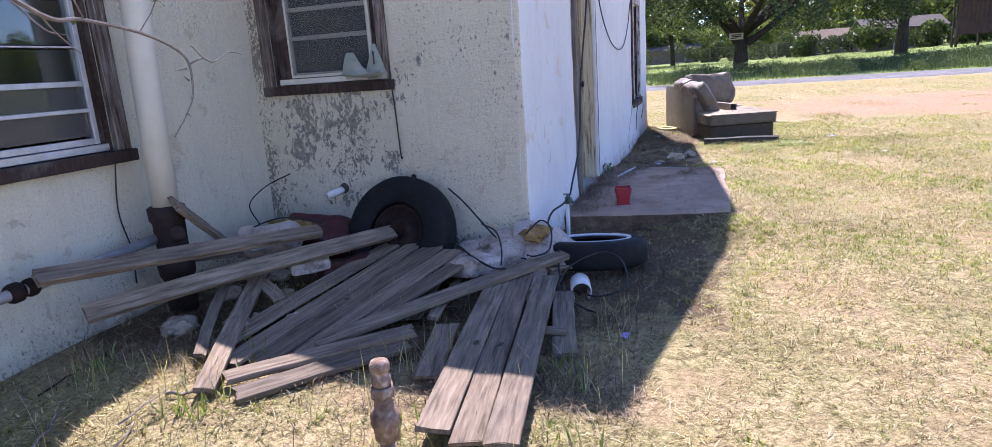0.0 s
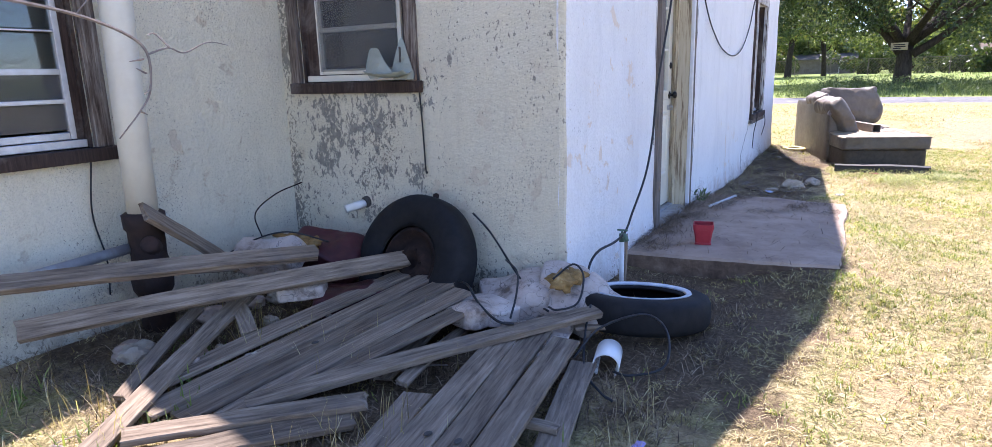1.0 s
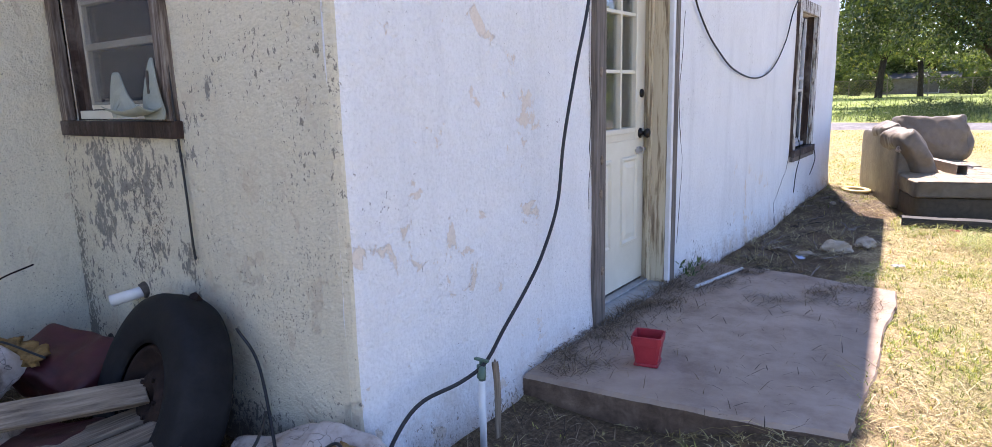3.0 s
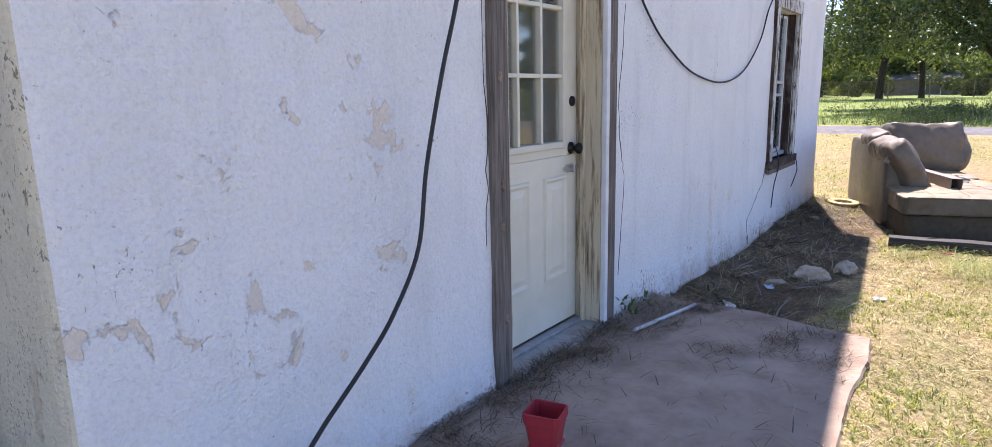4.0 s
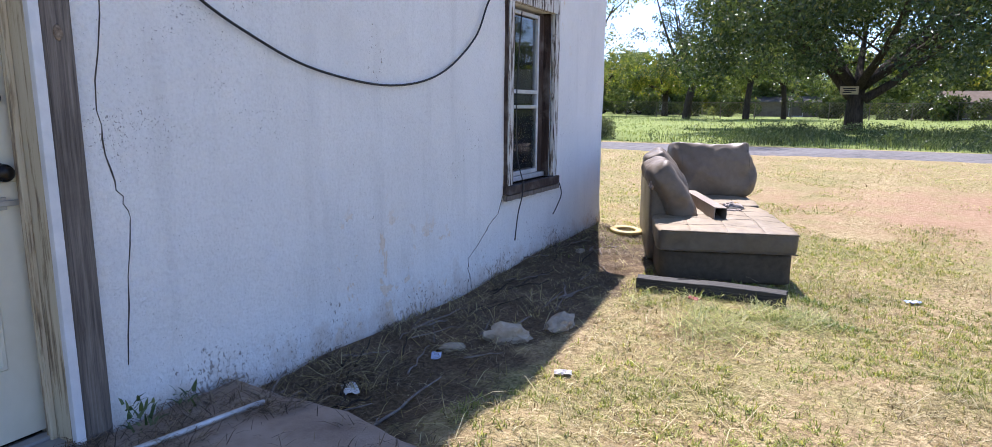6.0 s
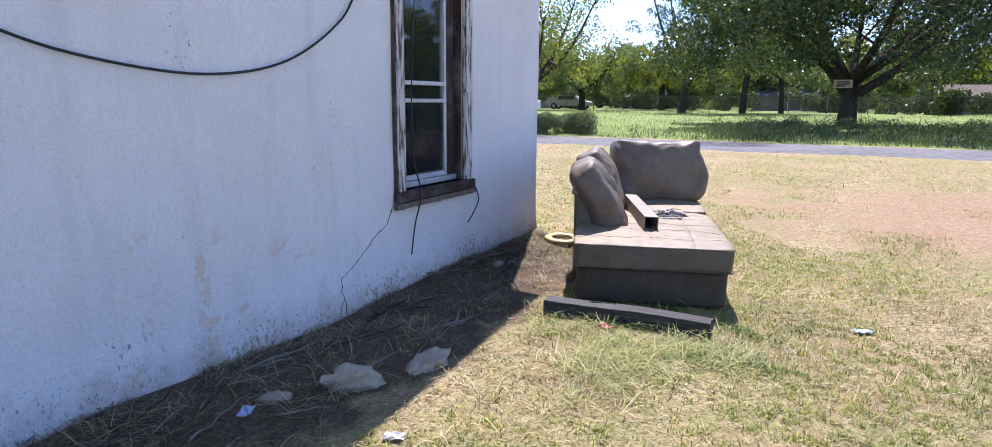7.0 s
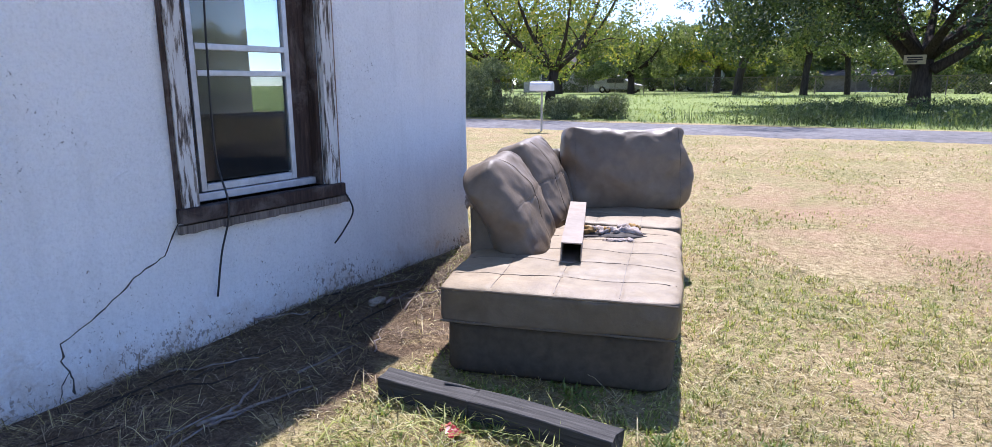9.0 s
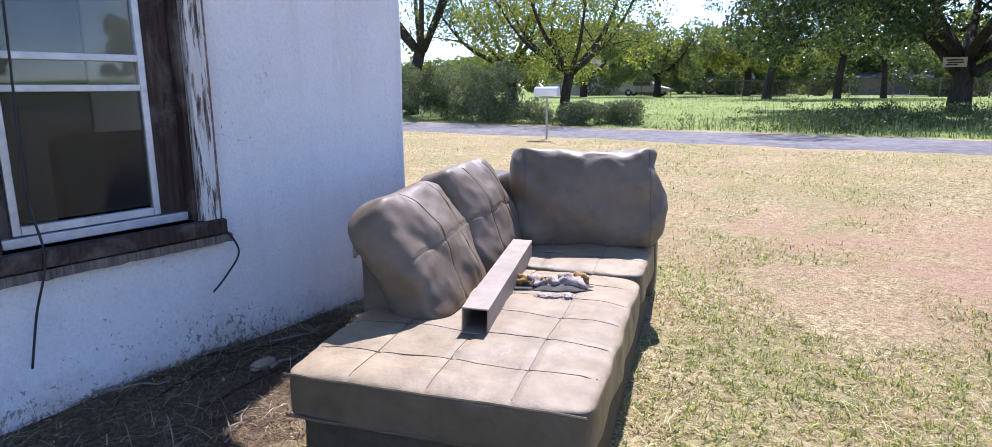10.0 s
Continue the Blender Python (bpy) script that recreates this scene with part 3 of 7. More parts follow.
def ground_material():
    m, nt, bs = node_mat("dry_lawn_soil")
    v = coords(nt, (1, 1, 1), True)
    sep = nt.nodes.new("ShaderNodeSeparateXYZ")
    nt.links.new(nt.nodes.new("ShaderNodeNewGeometry").outputs["Position"], sep.inputs[0])
    fine = ramp(nt, [(0.38, (0.06, 0.044, 0.02)), (0.47, (0.29, 0.22, 0.105)), (0.57, (0.6, 0.48, 0.27))])
    nt.links.new(noise_tex(nt, v, 24, 9, 0.85, 1.0), fine.inputs[0])
    green = ramp(nt, [(0.38, (0.045, 0.05, 0.016)), (0.6, (0.36, 0.37, 0.12))])
    nt.links.new(noise_tex(nt, v, 26, 9, 0.85), green.inputs[0])
    kg = ramp(nt, [(0.4, (0, 0, 0)), (0.58, (1, 1, 1))])
    nt.links.new(noise_tex(nt, v, 0.9, 7, 0.65, 0.3), kg.inputs[0])
    c = mix(nt, fine.outputs[0], green.outputs[0], math_node(nt, 'MULTIPLY', kg.outputs[0], 0.5))
    soil = ramp(nt, [(0.3, (0.25, 0.16, 0.085)), (0.7, (0.52, 0.37, 0.22))])
    nt.links.new(noise_tex(nt, v, 30, 6, 0.7), soil.inputs[0])
    ks = ramp(nt, [(0.47, (0, 0, 0)), (0.6, (1, 1, 1))])
    nt.links.new(noise_tex(nt, v, 1.4, 8, 0.72), ks.inputs[0])
    c = mix(nt, c, soil.outputs[0], math_node(nt, 'MULTIPLY', ks.outputs[0], 0.6))
    # the worn bare patch beside the sofa
    dx = math_node(nt, 'MULTIPLY', math_node(nt, 'SUBTRACT', sep.outputs[0], 4.0), 1 / 4.5)
    dy = math_node(nt, 'MULTIPLY', math_node(nt, 'SUBTRACT', sep.outputs[1], 15.4), 1 / 2.4)
    d = math_node(nt, 'ADD', math_node(nt, 'MULTIPLY', dx, dx), math_node(nt, 'MULTIPLY', dy, dy))
    e = math_node(nt, 'ADD', math_node(nt, 'SUBTRACT', 1.0, d), math_node(nt, 'MULTIPLY', math_node(nt, 'SUBTRACT', noise_tex(nt, v, 1.1, 8, 0.7), 0.5), 3.0))
    kb = ramp(nt, [(0.1, (0, 0, 0)), (0.9, (1, 1, 1))])
    nt.links.new(e, kb.inputs[0])
    bare = ramp(nt, [(0.3, (0.29, 0.18, 0.108)), (0.5, (0.39, 0.245, 0.152)), (0.7, (0.49, 0.325, 0.215))])
    nt.links.new(noise_tex(nt, v, 18, 6, 0.7), bare.inputs[0])
    c = mix(nt, c, bare.outputs[0], math_node(nt, 'MULTIPLY', kb.outputs[0], 0.9))
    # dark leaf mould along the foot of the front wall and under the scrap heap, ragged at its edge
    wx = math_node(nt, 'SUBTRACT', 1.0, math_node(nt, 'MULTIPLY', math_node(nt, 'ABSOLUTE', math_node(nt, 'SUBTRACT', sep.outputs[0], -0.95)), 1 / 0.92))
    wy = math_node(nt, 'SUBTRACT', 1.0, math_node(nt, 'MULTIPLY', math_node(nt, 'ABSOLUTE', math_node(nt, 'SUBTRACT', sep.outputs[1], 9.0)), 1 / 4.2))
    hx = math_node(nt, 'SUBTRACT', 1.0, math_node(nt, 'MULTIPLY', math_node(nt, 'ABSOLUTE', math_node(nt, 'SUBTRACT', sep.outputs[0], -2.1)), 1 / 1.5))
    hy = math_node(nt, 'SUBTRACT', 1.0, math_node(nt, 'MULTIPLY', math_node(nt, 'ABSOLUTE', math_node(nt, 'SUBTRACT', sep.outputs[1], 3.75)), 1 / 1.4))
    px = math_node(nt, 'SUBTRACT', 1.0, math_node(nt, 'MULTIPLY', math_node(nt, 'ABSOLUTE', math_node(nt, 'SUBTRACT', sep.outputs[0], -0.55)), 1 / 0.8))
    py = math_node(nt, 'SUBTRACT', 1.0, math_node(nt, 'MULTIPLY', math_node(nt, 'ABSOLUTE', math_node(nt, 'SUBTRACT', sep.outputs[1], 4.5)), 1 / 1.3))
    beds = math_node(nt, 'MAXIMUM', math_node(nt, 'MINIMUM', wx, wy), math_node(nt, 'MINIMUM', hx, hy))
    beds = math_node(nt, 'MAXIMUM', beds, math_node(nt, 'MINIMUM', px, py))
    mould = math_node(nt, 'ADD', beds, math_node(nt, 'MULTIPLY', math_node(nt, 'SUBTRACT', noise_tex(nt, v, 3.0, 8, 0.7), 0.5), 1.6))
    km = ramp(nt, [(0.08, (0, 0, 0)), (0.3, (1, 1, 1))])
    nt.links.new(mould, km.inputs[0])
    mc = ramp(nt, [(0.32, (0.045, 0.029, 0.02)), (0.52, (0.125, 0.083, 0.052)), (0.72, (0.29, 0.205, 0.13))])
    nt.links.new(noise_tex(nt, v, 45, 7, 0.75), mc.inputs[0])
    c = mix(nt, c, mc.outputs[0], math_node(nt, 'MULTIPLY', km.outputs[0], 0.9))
    # grown field beyond the road
    far = ramp(nt, [(0.3, (0.15, 0.21, 0.05)), (0.7, (0.29, 0.34, 0.11))])
    nt.links.new(noise_tex(nt, v, 0.8, 8, 0.7), far.inputs[0])
    kf = math_node(nt, 'MULTIPLY', math_node(nt, 'SUBTRACT', sep.outputs[1], 25.0), 2.0, True)
    c = mix(nt, c, far.outputs[0], kf)
    nt.links.new(c, bs.inputs["Base Color"])
    bs.inputs["Roughness"].default_value = 0.95
    bs.inputs["Specular IOR Level"].default_value = 0.15
    h = math_node(nt, 'ADD', noise_tex(nt, v, 60, 5, 0.7), math_node(nt, 'MULTIPLY', noise_tex(nt, v, 14, 4, 0.6), 1.2))
    bump(nt, bs, h, 1.0, 0.02)
    return m


def axis(lo, hi, step, far_lo, far_hi):
    mid = list(np.arange(lo, hi + step / 2, step))
    up, down, d = [], [], step
    while (up[-1] if up else hi) < far_hi:
        d *= 1.22
        up.append((up[-1] if up else hi) + d)
    d = step
    while (down[-1] if down else lo) > far_lo:
        d *= 1.22
        down.append((down[-1] if down else lo) - d)
    return down[::-1] + mid + up


gx, gy = axis(-4, 7, 0.1, -900, 900), axis(-1, 25, 0.1, -600, 1500)
verts = [(x, y, terrain(x, y)) for y in gy for x in gx]
w = len(gx)
faces = [(j * w + i, j * w + i + 1, (j + 1) * w + i + 1, (j + 1) * w + i) for j in range(len(gy) - 1) for i in range(w - 1)]
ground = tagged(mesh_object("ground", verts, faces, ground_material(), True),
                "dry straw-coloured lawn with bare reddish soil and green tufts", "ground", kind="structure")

# asphalt road, slightly raised, with ragged edges
rx = [x * 0.6 for x in range(-110, 150)]
rv, rf = [], []
for i, x in enumerate(rx):
    y0 = 21.45 + 0.03 * x + 0.16 * noise.noise(Vector((x * 0.8, 0, 0)))
    y1 = 24.9 + 0.06 * x + 0.2 * noise.noise(Vector((x * 0.7, 5, 0)))
    for k in range(7):
        y = y0 + (y1 - y0) * k / 6
        rv.append((x, y, terrain(x, y) + (0.035 if 0 < k < 6 else -0.02)))
    if i:
        rf += [((i - 1) * 7 + k, i * 7 + k, i * 7 + k + 1, (i - 1) * 7 + k + 1) for k in range(6)]
tagged(mesh_object("road", rv, rf, M_ASPHALT, True), "sun-bleached grey asphalt lane with ragged edges", "road", kind="structure")

# ---- house: walls ----
FX, SY, WX = -1.14, 4.31, -3.24       # outer faces: front wall x, side wall y, wing wall x
NY, EAVE, PEAK_Y, PEAK = 12.64, 2.75, 8.8, 4.92
R1, R2 = 0.05, 0.03


def relief(a, b, c):
    return 0.006 * noise.noise(Vector((a * 2.2, b * 2.2, c * 2.2))) + 0.003 * noise.noise(Vector((a * 8, b * 8, c * 8)))


def front_face(y, z):
    x = FX + relief(0, y, z)
    x += 0.03 * max(0, (0.45 - z) / 0.45) ** 2
    for edge, r, s in ((SY, R1, 1), (NY, R2, -1)):
        d = (y - edge) * s
        if d < r:
            x -= r - math.sqrt(max(r * r - (r - d) ** 2, 0))
    return (x, y, z)


def side_face(x, z):
    return (x, SY + relief(x, 3, z) * 1.2 - 0.025 * max(0, (0.45 - z) / 0.45) ** 2, z)


def wing_face(y, z):
    return (WX + relief(7, y, z) * 1.2 + 0.02 * max(0, (0.5 - z) / 0.5) ** 2, y, z)


def panel(verts, faces, fn, u0, u1, v0, v1, back, step=0.06):
    """A solid piece of wall with an uneven outer face; back: offset to the inner face."""
    nu, nv = max(2, int((u1 - u0) / step)), max(2, int((v1 - v0) / step))
    us = [u0 + (u1 - u0) * i / nu for i in range(nu + 1)]
    if abs(u0 - SY) < 1e-6 or abs(u1 - NY) < 1e-6:
        extra = [SY + R1 * k / 6 for k in range(1, 7)] + [NY - R2 * k / 5 for k in range(1, 6)]
        us = sorted(set(us + [u for u in extra if u0 < u < u1]))
        nu = len(us) - 1
    o = len(verts)
    for j in range(nv + 1):
        for u in us:
            verts.append(fn(u, v0 + (v1 - v0) * j / nv))
    W = nu + 1
    for j in range(nv):
        for i in range(nu):
            faces.append((o + j * W + i, o + j * W + i + 1, o + (j + 1) * W + i + 1, o + (j + 1) * W + i))
    rim = [i for i in range(nu + 1)] + [j * W + nu for j in range(1, nv + 1)] + [nv * W + i for i in range(nu - 1, -1, -1)] + [j * W for j in range(nv - 1, 0, -1)]
    b0 = len(verts)
    for k in rim:
        x, y, z = verts[o + k]
        verts.append((x + back[0], y + back[1], z))
    n = len(rim)
    for k in range(n):
        faces.append((o + rim[k], o + rim[(k + 1) % n], b0 + (k + 1) % n, b0 + k))
    faces.append(tuple(b0 + k for k in range(n))[::-1])


def wall(name, fn, u0, u1, top, back, holes, material, label):
    """holes: (u0, u1, z0, z1), sorted by u."""
    verts, faces = [], []
    u = u0
    for a, b, z0, z1 in holes:
        panel(verts, faces, fn, u, a, -0.3, top, (-0.2, 0.06) if u == SY else back)
        if z0 > -0.3:
            panel(verts, faces, fn, a, b, -0.3, z0, back)
        panel(verts, faces, fn, a, b, z1, top, back)
        u = b
    panel(verts, faces, fn, u, u1, -0.3, top, back)
    return tagged(mesh_object(name, verts, faces, material), label, "wall", kind="structure")


DOOR = (6.06, 6.965, 0.1, 2.3)
W3 = (10.41, 11.22, 0.74, 2.16)
W2 = (-3.06, -2.17, 1.33, 2.16)
W1 = (2.12, 2.98, 1.04, 1.98)
wall_front = wall("wall_front", front_face, SY, NY, EAVE, (-0.2, 0), [DOOR, W3], M_FRONT, "white painted stucco wall with flaking paint and cracks")
wall_front.data.materials.append(M_SIDE)   # the older coat of the side wall wraps half way round the corner
for f in wall_front.data.polygons:
    if f.center.y < SY + 0.0146:
        f.material_index = 1
wall_side = wall("wall_side", side_face, WX - 0.1, FX - R1, EAVE, (0, 0.2), [W2], M_SIDE, "dirty white stucco wall with a bare grey patch")
wall_wing = wall("wall_wing", wing_face, -4.0, SY + 0.02, EAVE, (-0.2, 0), [W1], M_WING, "off-white stucco wall with stained patches")

# gable over the front wall, closing walls, floor, ceilings
bm = bmesh.new()
tri = [(SY, EAVE), (NY, EAVE), (PEAK_Y, PEAK)]
fr = [bm.verts.new((FX, y, z)) for y, z in tri]
bk = [bm.verts.new((FX - 0.2, y, z)) for y, z in tri]
bm.faces.new(fr), bm.faces.new(bk[::-1])
for i in range(3):
    bm.faces.new((fr[i], fr[(i + 1) % 3], bk[(i + 1) % 3], bk[i]))
tagged(part("wall_gable", bm, M_FRONT), "white stucco gable above the front wall", "wall", kind="structure")
tagged(part("wall_back", B(-9.2, -9.0, -4, NY, -0.3, EAVE), M_WING), "plain stucco rear wall", "wall", kind="structure")
bm = bmesh.new()   # end wall, out of view; opening assumed, to let daylight into the room
for x0, x1, z0, z1 in ((-9.0, -3.9, -0.3, EAVE), (-2.4, FX - 0.2, -0.3, EAVE), (-3.9, -2.4, -0.3, 0.8), (-3.9, -2.4, 2.2, EAVE)):
    box(bm, x0, x1, NY - 0.21, NY - 0.01, z0, z1)
tagged(part("wall_north", bm, M_FRONT), "plain white stucco end wall, out of view, with an assumed window opening", "wall", kind="structure")
tagged(part("wall_south", B(-9.0, WX, -4.2, -4.0, -0.3, EAVE), M_WING), "plain stucco end wall", "wall", kind="structure")
tagged(part("floor_wing", B(-9.0, WX - 0.21, -4, SY, 0.04, 0.14), M_WOOD_BROWN), "dark wooden room floor", "floor", kind="structure")
tagged(part("floor", B(-9.0, FX - 0.21, SY + 0.21, NY - 0.22, 0.04, 0.14), M_WOOD_BROWN), "dark wooden room floor", "floor", kind="structure")
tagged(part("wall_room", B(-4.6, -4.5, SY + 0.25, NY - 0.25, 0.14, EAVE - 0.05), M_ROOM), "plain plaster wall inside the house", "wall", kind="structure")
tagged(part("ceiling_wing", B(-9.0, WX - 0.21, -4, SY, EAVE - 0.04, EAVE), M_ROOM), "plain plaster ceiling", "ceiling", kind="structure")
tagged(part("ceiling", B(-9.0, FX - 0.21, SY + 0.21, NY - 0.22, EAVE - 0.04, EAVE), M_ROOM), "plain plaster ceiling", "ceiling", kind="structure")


def slab_between(a, b, c, d, t, material, name, label):
    bm = bmesh.new()
    lo = [bm.verts.new(p) for p in (a, b, c, d)]
    hi = [bm.verts.new((p[0], p[1], p[2] + t)) for p in (a, b, c, d)]
    bm.faces.new(lo[::-1]), bm.faces.new(hi)
    for i in range(4):
        bm.faces.new((lo[i], lo[(i + 1) % 4], hi[(i + 1) % 4], hi[i]))
    return tagged(part(name, bm, material), label, "roof", kind="structure")


OV = 0.2
slab_between((FX + OV, NY + 0.06, EAVE - 0.02), (FX + OV, PEAK_Y, PEAK), (-9.3, PEAK_Y, PEAK), (-9.3, NY + 0.06, EAVE - 0.02), 0.06, M_ROOF, "roof_north", "grey shingle roof slope")
slab_between((FX + OV, PEAK_Y, PEAK), (FX + OV, SY - 0.04, EAVE - 0.02), (-9.3, SY - 0.04, EAVE - 0.02), (-9.3, PEAK_Y, PEAK), 0.06, M_ROOF, "roof_south", "grey shingle roof slope")
slab_between((WX + 0.1, -4.3, EAVE), (WX + 0.1, SY - 0.05, EAVE), (-6.2, SY - 0.05, EAVE + 1.2), (-6.2, -4.3, EAVE + 1.2), 0.06, M_ROOF, "roof_wing_east", "grey shingle roof slope over the wing")
slab_between((-6.2, -4.3, EAVE + 1.2), (-6.2, SY - 0.05, EAVE + 1.2), (-9.3, SY - 0.05, EAVE), (-9.3, -4.3, EAVE), 0.06, M_ROOF, "roof_wing_west", "grey shingle roof slope over the wing")

# ---- cracks in the front wall, thin recessed lines of bare render ----


def crack(pts, r, parent):
    q = []
    for a, b in zip(pts, pts[1:]):
        for k in range(5):
            t = k / 5
            p = Vector(a).lerp(Vector(b), t)
            q.append(p + Vector((0, noise.noise(p * 23) * 0.02, noise.noise(p * 31) * 0.015)))
    q.append(Vector(pts[-1]))
    q = [Vector((front_face(p.y, p.z)[0] - r * 0.15, p.y, p.z)) for p in q]
    rad = [r * (0.5 + 0.9 * abs(noise.noise(p * 40))) for p in q]
    part("crack", T3(q, rad, 5), M_CRACK, parent, "dark open crack in the stucco")


crack([(0, 10.31, 0.67), (0, 10.23, 0.53), (0, 10.11, 0.48), (0, 9.95, 0.36), (0, 9.75, 0.27), (0, 9.76, 0.14), (0, 9.77, 0.04)], 0.0055, wall_front)
crack([(0, 7.22, 1.9), (0, 7.15, 1.34), (0, 7.19, 1.08), (0, 7.24, 0.94), (0, 7.18, 0.37)], 0.004, wall_front)
crack([(0, 5.93, 1.9), (0, 5.94, 1.2), (0, 5.92, 0.8)], 0.005, wall_front)
crack([(0, 9.76, 0.14), (0, 9.72, 0.07), (0, 9.71, 0.02)], 0.004, wall_front)

# ---- windows ----


def plank_strip(length, height, depth):
    """A splintered strip along x with a ragged lower edge."""
    bm = bmesh.new()
    cols = []
    for i in range(31):
        x = length * i / 30
        r = 0.012 * noise.noise(Vector((x * 22, 3, 0)))
        cols.append([bm.verts.new(c) for c in ((x, -depth / 2, -height / 2 + r), (x, depth / 2 + r * 0.5, -height / 2 + r), (x, depth / 2 + r * 0.4, height / 2 - 0.002), (x, -depth / 2, height / 2))])
    for a, b in zip(cols, cols[1:]):
        for k in range(4):
            bm.faces.new((a[k], a[(k + 1) % 4], b[(k + 1) % 4], b[k]))
    bm.faces.new(cols[0][::-1]), bm.faces.new(cols[-1])
    return bm



def window(name, m, width, height, recess, rails, casing, casing_mat, sash_left, sash_right, sill_out, label, screens=1, sash_mat=None):
    """Local frame: x along the wall, y outward, z up from the opening's foot."""
    w = thing(name, label, "window", kind="structure", m=m)
    t = 0.028
    # outer casing boards
    cw = casing
    part("casing", B(-cw, 0.0, -0.02, t, 0, height, 0.004), casing_mat, w, "flaking casing board")
    part("casing", B(width, width + cw, -0.02, t, 0, height, 0.004), casing_mat, w, "flaking casing board")
    part("casing", B(-cw, width + cw, -0.02, t, height, height + 0.12, 0.004), casing_mat, w, "flaking head board")
    # jambs lining the recess
    part("jamb", B(0.0, 0.022, -recess - 0.05, -0.021, 0, height, 0.002), M_WOOD_BROWN, w)
    part("jamb", B(width - 0.022, width, -recess - 0.05, -0.021, 0, height, 0.002), M_WOOD_BROWN, w)
    part("sill", B(-cw - 0.02, width + cw + 0.02, -recess - 0.05, sill_out, -0.07, 0.0, 0.006), M_WOOD_BROWN, w, "rotten dark window sill")
    sash_mat = sash_mat or M_ALU
    # metal sash set back in the recess
    x0, x1 = sash_left, sash_right
    sash = part("sash_frame", B(x0, x0 + 0.03, -recess, -recess + 0.035, 0.05, height - 0.03, 0.003), sash_mat, w, "aluminium sash")
    part("stile", B(x1 - 0.03, x1, -recess, -recess + 0.035, 0.05, height - 0.03, 0.003), sash_mat, sash)
    part("stile", B(0.024, x0 - 0.002, -recess - 0.03, -recess + 0.02, 0.0, height - 0.01, 0.002), M_WOOD_BROWN, sash)
    part("stile", B(x1 + 0.002, width - 0.024, -recess - 0.03, -recess + 0.02, 0.0, height - 0.01, 0.002), M_WOOD_BROWN, sash)
    part("bottom_rail", B(x0 + 0.032, x1 - 0.032, -recess, -recess + 0.035, 0.05, 0.085, 0.003), sash_mat, sash)
    part("bottom_rail", B(0.03, width - 0.03, -recess, -recess + 0.05, 0.005, 0.045, 0.004), sash_mat, sash)
    part("top_rail", B(x0 + 0.032, x1 - 0.032, -recess, -recess + 0.035, height - 0.06, height - 0.03, 0.003), sash_mat, sash)
    levels = [0.085] + [r for r, h in rails] + [height - 0.06]
    for r, h in rails:
        part("meeting_rail", B(x0 + 0.032, x1 - 0.032, -recess + 0.002, -recess + 0.04, r - h / 2, r + h / 2, 0.003), sash_mat, sash)
    for a, b in zip(levels, levels[1:]):
        g = part("pane", B(x0 + 0.03, x1 - 0.03, -recess + 0.008, -recess + 0.013, a + 0.012, b - 0.012), M_GLASS, sash)
        g.visible_shadow = False
    if screens == 3:
        part("insect_screen", B(x0 + 0.025, x1 - 0.025, -recess + 0.046, -recess + 0.048, 0.07, height - 0.04), M_MESH_DUSTY, sash, "dusty insect screen over both sashes")
    for a, b in zip(levels[:screens] if screens < 3 else (), levels[1:]):
        part("insect_screen", B(x0 + 0.03, x1 - 0.03, -recess + 0.022, -recess + 0.024, a + 0.012, b - 0.012), M_MESH if screens == 1 else M_MESH_DUSTY, sash, "dark insect screen")
    return w


# window beside the sofa: x runs along +y, outward is +x
def along_y(y, z, x):
    return Matrix(((0, 1, 0, x), (1, 0, 0, y), (0, 0, 1, z), (0, 0, 0, 1)))


def along_x(x, z, y):
    return Matrix(((1, 0, 0, x), (0, -1, 0, y), (0, 0, 1, z), (0, 0, 0, 1)))


window("window_3", along_y(10.41, 0.74, FX + 0.008), 0.81, 1.42, 0.10, [(0.62, 0.028), (0.745, 0.03)], 0.085, M_WOOD_PEEL, 0.075, 0.66, 0.05,
       "tall aluminium sash window in a flaking white wooden casing")
window("window_2", along_x(-3.06, 1.33, SY - 0.008), 0.89, 0.83, 0.07, [(0.33, 0.03), (0.53, 0.03)], 0.07, M_WOOD_ROT, 0.13, 0.82, 0.03,
       "dark glazed sash window in a rotten brown wooden frame", 3, M_PVC)
window("window_1", along_y(2.12, 1.04, WX + 0.008), 0.86, 0.94, 0.06, [(0.24, 0.022), (0.385, 0.03), (0.58, 0.01)], 0.085, M_WOOD_ROT, 0.06, 0.79, 0.05,
       "aluminium sash window in a dark weathered wooden frame", 2)

# ---- door ----
DX = -1.29
door = thing("door_1", "cream half-glazed front door with nine panes, closed", "door", kind="structure", m=pose(DX, 0, 0))
DY0, DY1, DZ0, DZ1 = 6.115, 6.945, 0.175, 2.29
LY0, LY1, LZ0, LZ1 = 6.165, 6.805, 1.165, 2.2


def raised(bm, y0, y1, z0, z1, x=0.0):
    """A moulded panel: a groove and a raised field."""
    rings = [(0.0, x - 0.006), (0.008, x + 0.006), (0.02, x + 0.007), (0.032, x - 0.004), (0.04, x - 0.004), (0.07, x + 0.005)]
    loops = []
    for inset, xx in rings:
        loops.append([bm.verts.new((xx, y, z)) for y, z in ((y0 + inset, z0 + inset), (y1 - inset, z0 + inset), (y1 - inset, z1 - inset), (y0 + inset, z1 - inset))])
    for a, b in zip(loops, loops[1:]):
        for k in range(4):
            bm.faces.new((a[k], a[(k + 1) % 4], b[(k + 1) % 4], b[k]))
    bm.faces.new(loops[-1])


